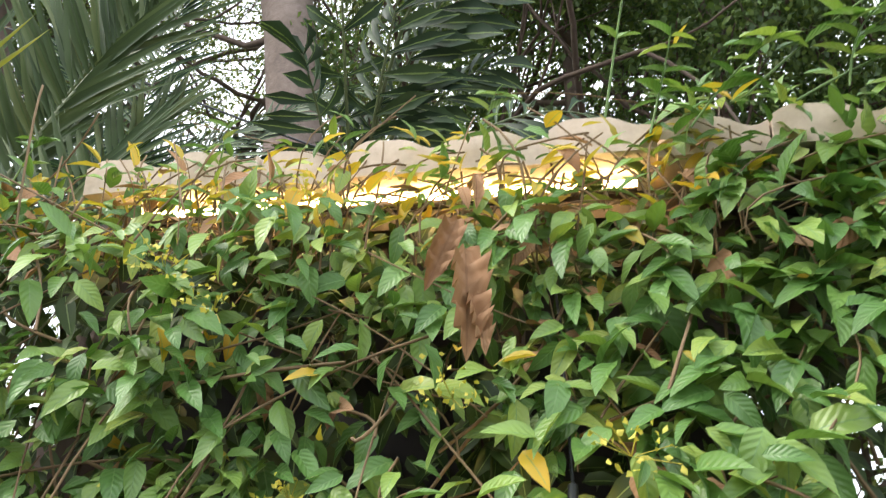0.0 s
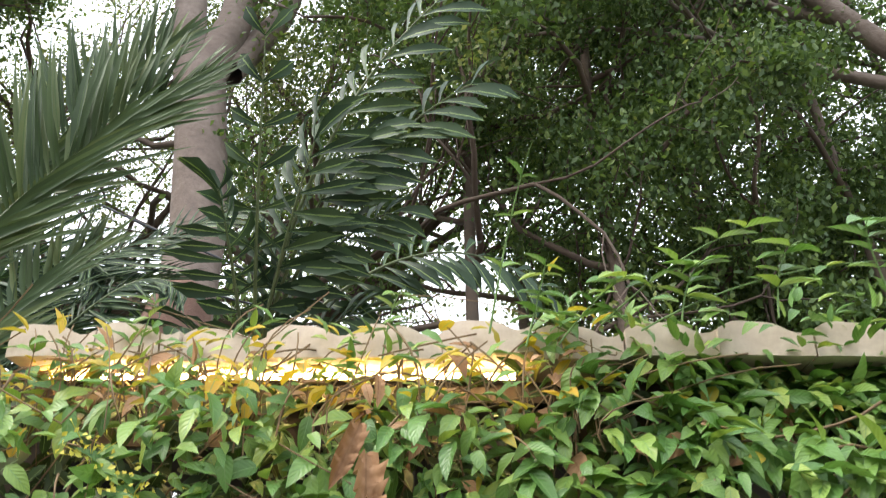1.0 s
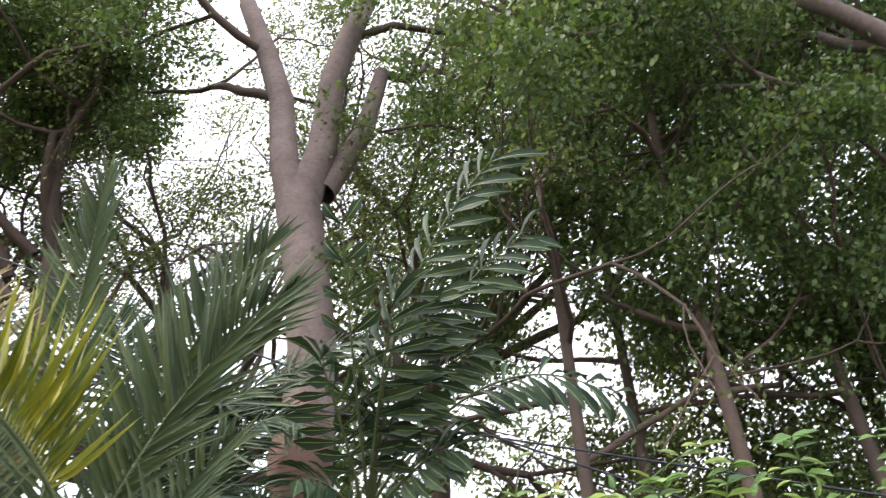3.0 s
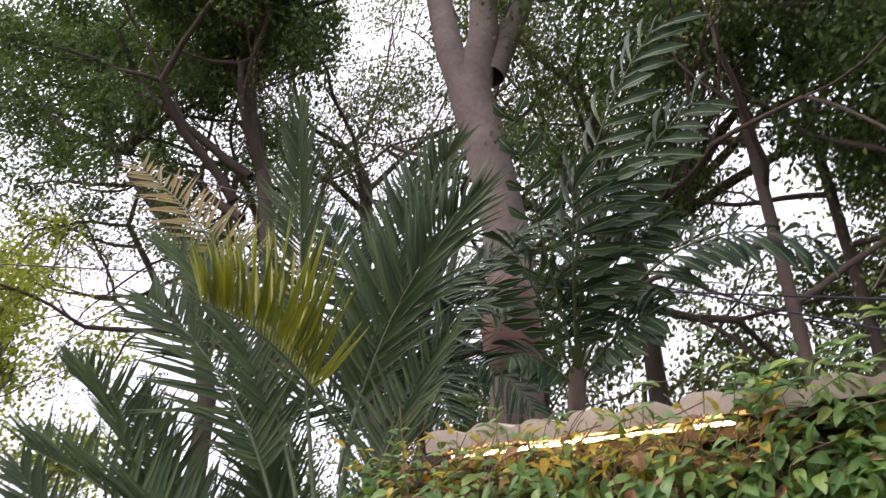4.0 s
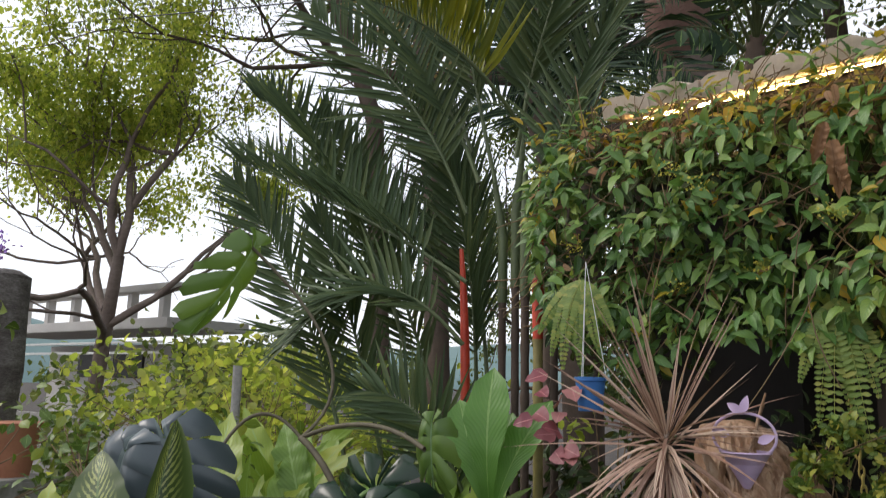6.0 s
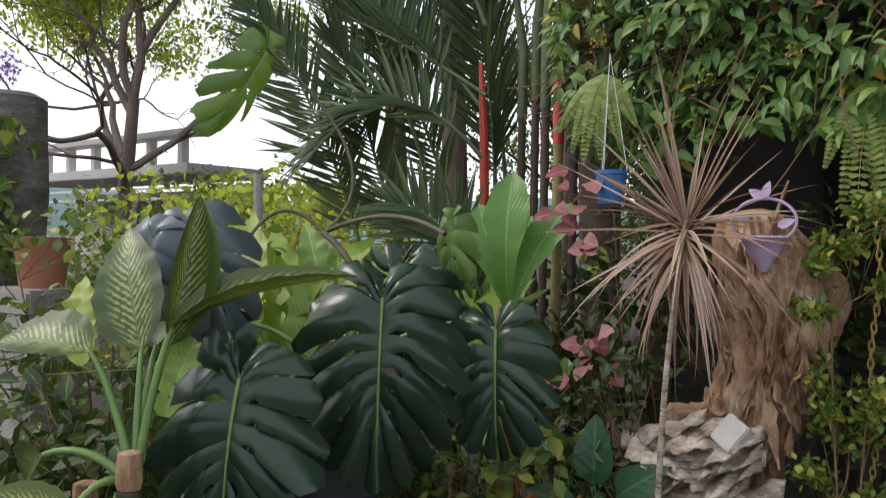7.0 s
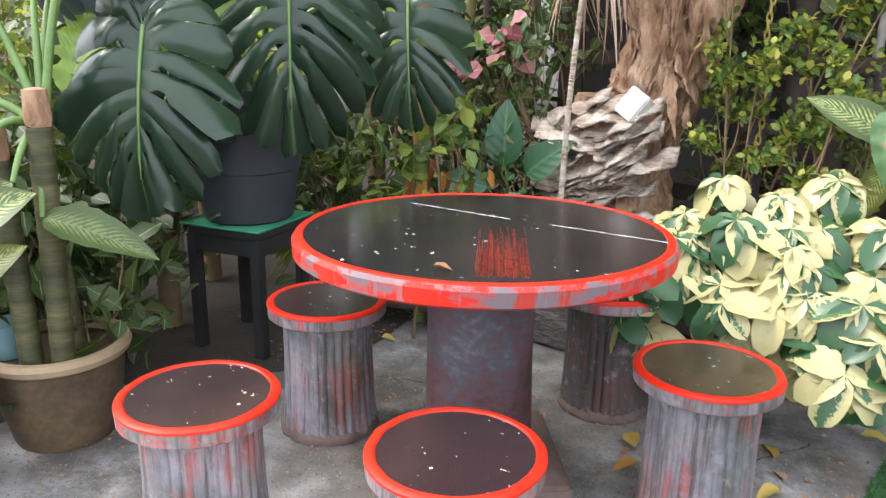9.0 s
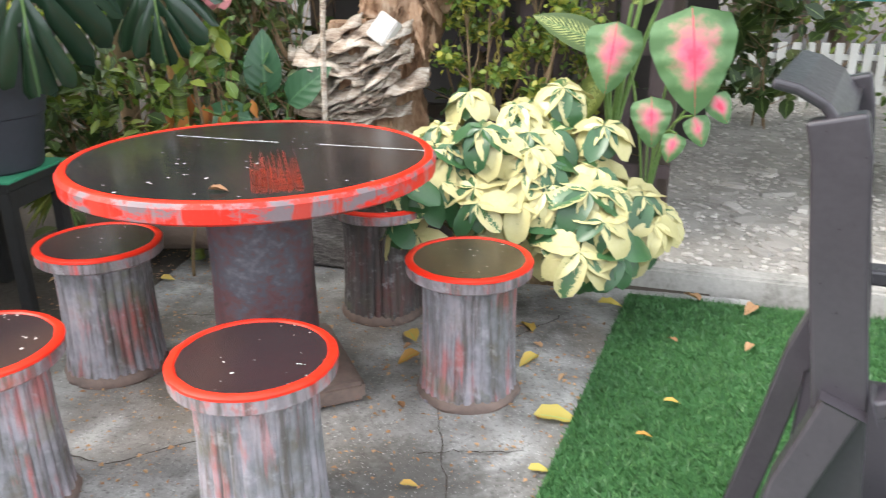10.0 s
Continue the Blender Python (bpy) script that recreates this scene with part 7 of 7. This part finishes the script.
def grove_tree(base, trunk, limbs, seed, mat, per, leaf, radius, label, depth=3, name="shade_tree", r0=0.14, L=2.6, spread=0.75, bark=None, rise=0.15, low=0.0):
    t = thing(name, base, label, "tree")
    rng = np.random.default_rng(seed)
    part("trunk", rods([(trunk, np.linspace(r0, r0 * 0.6, len(trunk)))], 12), bark or M_BARK_DARK, t)
    out, tips = [], []
    for st, d in limbs:
        branching(st, d, L * rng.uniform(0.8, 1.2), r0 * 0.5, depth, rng, out, tips, spread, 0.66, 3, rise)
    part("branching", rods(out, 5), bark or M_BARK_DARK, t)["kind"] = "stuff"
    tips = [q for q in tips if q[2] > low]
    part("crown", foliage(tips, radius, per, leaf, rng, 0.8), mat, t)["kind"] = "stuff"
    return t


def column_tree(x, y, h, seed, z0, mat=None, per=62, leaf=0.17, radius=0.95, L=2.0, label="slender dark leafy tree in the dense grove"):
    tr = [(x, y, -0.5), (x + 0.1, y, h * 0.3), (x - 0.1, y, h * 0.6), (x + 0.1, y, h)]
    rng = np.random.default_rng(seed + 500)
    limbs = []
    k = 12
    for i in range(k):
        z = z0 + (h - z0) * i / (k - 1)
        a = i * 2.4 + rng.random()
        limbs.append(((x, y, z), (math.cos(a), math.sin(a) * 0.7, 0.25)))
    return grove_tree((x, y, 0), tr, limbs, seed, mat or M_CROWN_DARK, per, leaf, radius, label, depth=2, r0=0.11, L=L)


for i, (x, y, h, z0) in enumerate(((0.8, 8.2, 17, 6.8), (2.6, 7.6, 18, 7.4), (4.4, 8.4, 18, 6.8), (6.4, 7.8, 17, 5.5), (8.6, 8.6, 17, 4.0), (10.5, 7.8, 18, 4.0), (7.6, 10.5, 20, 6.0), (1.8, 10.0, 19, 8.5), (5.5, 10.2, 19, 7.5))):
    column_tree(x, y, h, 40 + i, z0)
# the reddish leaning limb, and the tree that bears it
grove_tree((9.0, 6.3, 0), [(9.2, 6.2, -0.3), (9.0, 6.2, 4), (8.6, 6.1, 8), (7.9, 6.0, 9.7), (6.8, 6.0, 10.75), (5.2, 6.0, 13.2), (3.8, 6.0, 14.4)], [((6.0, 6.0, 12), (-0.5, 0.3, 1)), ((4.5, 6, 13.8), (-0.8, 0.2, 0.8)), ((3.8, 6, 14.4), (-1, 0, 0.3)), ((7.9, 6, 9.7), (0.6, 0.3, 1)), ((6.8, 6, 10.7), (-1, 0.5, 0.5))], 60, M_CROWN_DARK, 56, 0.16, 0.9, "leaning tree with a long reddish limb", r0=0.22, bark=M_BARK)
grove_tree((-1.5, 12, 0), [(-1.5, 12, -0.5), (-1.4, 12, 5), (-1.6, 11.8, 10)], [((-1.6, 11.8, 10), (math.cos(k * 1.1), 0.5 * math.sin(k * 1.1), 0.6)) for k in range(7)], 64, M_CROWN_MID, 40, 0.15, 1.1, "tall open-crowned tree beyond the palms", depth=3, r0=0.25, L=3.4, spread=0.6)
grove_tree((-7, 14, 0), [(-7, 14, -0.5), (-7, 14, 6), (-7.2, 13.8, 11)], [((-7.2, 13.8, 11), (math.cos(k * 1.1), 0.5 * math.sin(k * 1.1), 0.5)) for k in range(7)], 65, M_CROWN_MID, 36, 0.15, 1.2, "tall open-crowned tree beyond the palms", depth=3, r0=0.25, L=3.6, spread=0.6)
# dark crown above, spreading fine-leaved tree, sunlit tree (sun put into its leaf colour), far belt
grove_tree((-7.0, 8.5, 0), [(-7.0, 8.5, -0.5), (-7.1, 8.3, 5), (-7.4, 8.1, 8.6), (-8.0, 8, 11)], [((-8, 8, 11), (-0.2, -0.3, 0.8)), ((-8, 8, 11), (-0.6, 0.1, 0.9)), ((-8.6, 8, 10.5), (-0.5, -0.5, 0.7)), ((-8, 8, 11), (0, -0.8, 0.9)), ((-8.3, 8, 10), (-1, -0.2, 0.6)), ((-8.3, 8, 11), (-0.9, -0.7, 0.7))], 61, M_CROWN_DARK, 70, 0.17, 1.0, "tall tree with a dark dense crown", r0=0.22, L=2.4)
grove_tree((-9.0, 9.5, 0), [(-9.0, 9.5, -0.5), (-9.3, 9.2, 7), (-10.6, 8.9, 10.5), (-12.4, 8.6, 12.5)], [((-12.4, 8.4, 13), (-1, -0.4, 0.4)), ((-12.4, 8.4, 13), (-1, 0, 0.7)), ((-12.4, 8.4, 13.3), (0.9, -0.3, 0.3)), ((-12.4, 8.4, 13), (0.2, -0.6, 0.8)), ((-12.6, 8.4, 12.6), (-1, -0.1, 0.9)), ((-12.4, 8.4, 13.6), (0.7, 0, 0.9)), ((-14.5, 8, 14.4), (-1, -0.1, 0.5))], 66, M_CROWN_DARK, 52, 0.17, 1.0, "tall tree with a dark dense crown", r0=0.2, L=2.3)
grove_tree((-6.0, 11.5, 0), [(-6, 11.5, -0.5), (-6.2, 11.4, 5), (-7.0, 11, 8)], [((-7, 11, 8), (-1, -0.1, 0.35)), ((-7, 11, 8), (-1, 0.1, 0.6)), ((-7, 11, 8), (-0.5, 0.1, 1)), ((-7, 11, 8), (0.5, 0, 1)), ((-6.5, 11, 7), (0.9, 0, 0.7)), ((-7, 11, 8), (-1, -0.4, 0.5)), ((-6.8, 11, 7.5), (1, 0.2, 0.5))], 62, M_CROWN_MID, 13, 0.12, 1.1, "wide spreading fine-leaved tree with dark crooked branches", depth=4, r0=0.34, L=4.2, spread=0.5, rise=0.03)
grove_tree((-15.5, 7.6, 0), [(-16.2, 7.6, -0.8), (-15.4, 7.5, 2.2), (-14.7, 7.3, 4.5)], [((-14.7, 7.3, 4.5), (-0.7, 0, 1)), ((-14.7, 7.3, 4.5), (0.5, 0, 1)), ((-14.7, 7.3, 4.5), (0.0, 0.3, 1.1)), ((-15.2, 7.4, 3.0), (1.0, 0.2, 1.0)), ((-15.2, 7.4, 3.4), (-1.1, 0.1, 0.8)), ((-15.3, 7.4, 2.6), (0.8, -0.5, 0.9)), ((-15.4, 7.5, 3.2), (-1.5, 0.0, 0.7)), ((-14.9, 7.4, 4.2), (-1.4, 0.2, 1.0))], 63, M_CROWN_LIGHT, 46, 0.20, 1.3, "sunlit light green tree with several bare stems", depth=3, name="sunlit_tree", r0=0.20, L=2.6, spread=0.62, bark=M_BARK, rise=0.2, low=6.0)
for i, (x, y, h) in enumerate(((5.0, 12.8, 10), (10.8, 12.6, 11), (-5.5, 15, 8), (-2.5, 16, 9), (0.5, 15, 8), (3.5, 15, 9), (7.0, 16, 9), (10.5, 14, 9), (-10, 17, 6))):
    column_tree(x, y, h, 80 + i, 1.5, M_CROWN_MID, 40, 0.20, 1.1, 2.2, "pale green tree beyond the grove")


# ---- distance ----
def far_house():
    h = thing("terrace_house", (-16, 11, 0), "pale concrete house with an open columned terrace", "house")
    part("wall", slab((9, 0.3, 3.4), (-20.0, 11.2, 1.2), 0.02), M_WALLPAINT, h)
    part("terrace_slab", slab((9.4, 2.4, 0.25), (-20.0, 10.2, 3.25), 0.02), M_WALLPAINT, h)
    part("pergola_beam", slab((9.6, 0.5, 0.16), (-20.0, 9.3, 4.12), 0.02), M_WALLPAINT, h)
    for i in range(7):
        part("column", slab((0.2, 0.2, 0.68), (-24.0 + i * 1.35, 9.3, 3.71), 0.01), M_WALLPAINT, h)
    for z in (2.55, 2.8):
        part("railing", slab((9.0, 0.06, 0.06), (-20.0, 9.05, z), 0.01), M_WHITE, h)
    for x in (-21.9, -20.0, -16.9):
        part("window", slab((1.5, 0.08, 0.7), (x, 11.02, 2.3), 0.01), M_BLACKWOOD, h)
    part("garden_wall", slab((9, 0.25, 1.6), (-19, 8.9, 0.2), 0.02), M_CURB, h)


far_house()


def hills():
    bm = bmesh.new()
    bmesh.ops.create_grid(bm, x_segments=90, y_segments=8, size=1)
    for v in bm.verts:
        a = radians(20 + 170 * (v.co.x * 0.5 + 0.5))
        r = 420 + 90 * v.co.y
        k = 1 - v.co.y ** 2
        v.co = Vector((r * math.cos(a), r * math.sin(a), -8 + k * (34 + 22 * noise.noise(Vector((a * 4, 0.3, 0))))))
    tagged(part("hills", bm, M_HILL_HAZED), "hazy wooded hills on the horizon", "hill", kind="structure")


hills()


def wires():
    for i, (a, b) in enumerate((((-24, 6.0, 11.5), (4, 6.0, 5.2)), ((-9, 5.6, 9.9), (2, 5.6, 5.0)))):
        p = bez(a, ((a[0] + b[0]) / 2, a[1], (a[2] + b[2]) / 2 - 0.3), b, 20)
        tagged(part("power_cable", rods([(p, 0.012)], 5), M_BLACKPOT), "thin black overhead cable", "cable")


wires()
# Every second shrub gets its sunlight from the brighter leaf colour.
for i, (cx, cy, zt) in enumerate(((-11.5, 7.5, 2.6), (-9.0, 6.5, 2.4), (-13.5, 9.5, 2.8), (-7.0, 5.5, 2.3), (-10.5, 5.0, 2.0))):
    r2 = np.random.default_rng(300 + i)
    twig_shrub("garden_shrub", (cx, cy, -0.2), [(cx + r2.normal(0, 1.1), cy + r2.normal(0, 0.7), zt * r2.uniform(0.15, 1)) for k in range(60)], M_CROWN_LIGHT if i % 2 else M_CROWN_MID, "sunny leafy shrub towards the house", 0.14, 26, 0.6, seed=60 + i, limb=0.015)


def picket_fence():
    f = thing("picket_fence", (1.8, 5.9, 0), "low white picket fence at the end of the path", "fence")
    for i in range(16):
        bm = slab((0.07, 0.02, 0.55), (0.95 + i * 0.12, 5.9, 0.3), 0.004)
        part("picket", bm, M_WHITE, f)
    for z in (0.18, 0.45):
        part("rail", slab((2.0, 0.02, 0.05), (1.85, 5.93, z), 0.004), M_WHITE, f)



picket_fence()


def dark_fence():
    f = thing("garden_fence", (0.27, 1.75, 0), "low dark brown wooden picket fence behind the caladium", "fence")
    for i in range(-4, 2):
        bm = slab((0.075, 0.022, 1.15), (0.486 + i * 0.145, 1.75 + 0.006 * (i % 3), 0.60 + 0.008 * (i % 2)), 0.008)
        for v in bm.verts:
            if v.co.z > 1.12 and abs(v.co.x - 0.486 - i * 0.145) > 0.02:
                v.co.z -= 0.022
        part("picket", bm, M_FENCEWOOD, f)
    for z in (0.35, 0.9):
        part("rail", slab((0.9, 0.03, 0.06), (0.27, 1.785, z), 0.004), M_FENCEWOOD, f)


M_FENCEWOOD = surface("dark brown fence wood", [(0.2, (0.035, 0.024, 0.026)), (0.6, (0.085, 0.06, 0.06)), (0.9, (0.16, 0.12, 0.11))], 0.8, 5, 50, bump=0.4, stretch=(3, 3, 0.6))
dark_fence()
rr = np.random.default_rng(9)
twig_shrub("path_shrub", (2.15, 2.9, 0), [(2.0 + 0.5 * rr.random(), 2.5 + 0.8 * rr.random(), 0.3 + 0.9 * rr.random()) for i in range(80)], M_SHRUB, "dense bright green shrub beside the path", 0.05, 34, 0.2, seed=12)
twig_shrub("croton", (1.45, 4.6, 0), [(1.45 + rr.normal(0, 0.22), 4.5 + rr.normal(0, 0.2), 0.25 + 1.1 * rr.random()) for i in range(34)], M_VINE_DARK, "dark long-leaved croton at the path's end", 0.16, 12, 0.16, seed=13)
for i, (cx, cy, zt, mat) in enumerate(((0.9, 6.8, 1.8, M_VINE_DARK), (2.4, 7.0, 2.0, M_SHRUB), (3.4, 5.0, 1.8, M_SHRUB), (3.2, 2.0, 1.2, M_SHRUB))):
    r2 = np.random.default_rng(200 + i)
    twig_shrub("garden_shrub", (cx, cy, 0), [(cx + r2.normal(0, 0.5), cy + r2.normal(0, 0.4), zt * r2.uniform(0.2, 1)) for k in range(50)], mat, "leafy shrub behind the path", 0.10, 20, 0.4, seed=30 + i, limb=0.01)


# ---- fallen leaves ----
def litter():
    spots = [(0.467, 0.969, 0.10), (0.255, 0.695, 0.10), (0.294, 0.529, 0.10), (0.33, 0.16, 0.14), (-0.13, 0.52, 0.12), (-0.10, 0.45, 0.10), (-1.33, 0.82, 0.07), (-2.2, 0.38, 0.07), (-1.05, -0.62, 0.10), (0.7, 0.3, 0.05), (0.75, 0.7, 0.05), (1.0, 0.75, 0.06), (0.62, 0.1, 0.05), (0.85, 1.08, 0.10), (1.05, 1.09, 0.10), (0.35, -0.1, 0.06), (-0.05, 0.1, 0.05), (0.4, 0.42, 0.05)]
    rng = np.random.default_rng(14)
    for i in range(26):
        spots.append((rng.uniform(-2.2, 0.5), rng.uniform(-1.0, 1.1), rng.uniform(0.03, 0.06)))
    for i, (x, y, L) in enumerate(spots):
        b = Build()
        on_turf = x > 0.42 and y < 1.12
        b.one(blade(0.22, 6, 0.35, 0.15, "ovate", 0.5), (x, y, 0.030 if on_turf else 0.012), (math.cos(i * 2.1), math.sin(i * 2.1), 0.05), (rng.normal(0, 0.2), rng.normal(0, 0.2), 1), L)
        brown = i > 6 and i % 3
        tagged(part("fallen_leaf", b, M_DEAD if brown else M_FALLEN), "curled brown fallen leaf on the ground" if brown else "yellow fallen leaf lying on the ground", "leaf", "fallen leaves")
    b = Build()
    b.one(blade(0.25, 6, 0.4, 0.1, "ovate", 0.4), (-0.41, -0.24, 0.757), (1, 0.2, 0), (0, 0, 1), 0.05)
    tagged(part("fallen_leaf", b, M_DEAD), "small dry leaf lying on the tabletop", "leaf", "fallen leaves")


litter()


def crumbs():
    """Tiny bits of leaf and grit on the concrete."""
    rng = np.random.default_rng(70)
    n = 4200
    b = Build()
    pos = np.stack([rng.uniform(-1.7, 0.5, n), rng.uniform(-1.0, 1.15, n), np.full(n, 0.009)], 1)
    way = rng.normal(0, 1, (n, 3)) * np.array([1, 1, 0.1])
    b.many(SMALL, pos, way, rng.normal(0, 0.3, (n, 3)) + np.array([0, 0, 1]), 0.004 + 0.018 * rng.random(n) ** 2.5)
    tagged(part("floor_litter", b, M_DEAD), "tiny leaf crumbs and grit on the concrete", "litter", kind="stuff")


crumbs()


def cracks():
    """Hairline cracks and a saw joint in the slab, filled with dark dirt."""
    rng = np.random.default_rng(15)
    for x0, y0, x1, y1, w in ((0.28, -0.62, -0.02, 0.34, 0.002), (-0.02, 0.34, 0.30, 0.86, 0.003), (-0.75, -0.35, -0.30, 0.02, 0.003), (-1.3, -0.2, -0.75, -0.35, 0.003), (0.05, -0.1, 0.36, -0.02, 0.003), (-1.2, 0.45, -0.75, 0.62, 0.003)):
        n = 22
        t = np.linspace(0, 1, n)[:, None]
        p = np.array([[x0, y0, 0.0]]) * (1 - t) + np.array([[x1, y1, 0.0]]) * t
        p[:, :2] += np.cumsum(rng.normal(0, 0.006, (n, 2)), axis=0)
        p[:, 2] = [0.0075 + 0.006 * noise.noise(Vector((q[0], q[1], 0)) * 1.7) for q in p]
        d = np.array([y0 - y1, x1 - x0, 0.0])
        d /= np.linalg.norm(d)
        wd = (w * rng.uniform(0.3, 1.0, n))[:, None]
        b = Build()
        f = np.array([(i, i + 1, n + i + 1, n + i) for i in range(n - 1)])
        b.add(np.concatenate([p - d * wd, p + d * wd]), f, np.zeros((2 * n, 2)))
        tagged(part("floor_crack", b, M_EARTH), "thin dirt-filled crack in the concrete", "crack", kind="structure")


cracks()
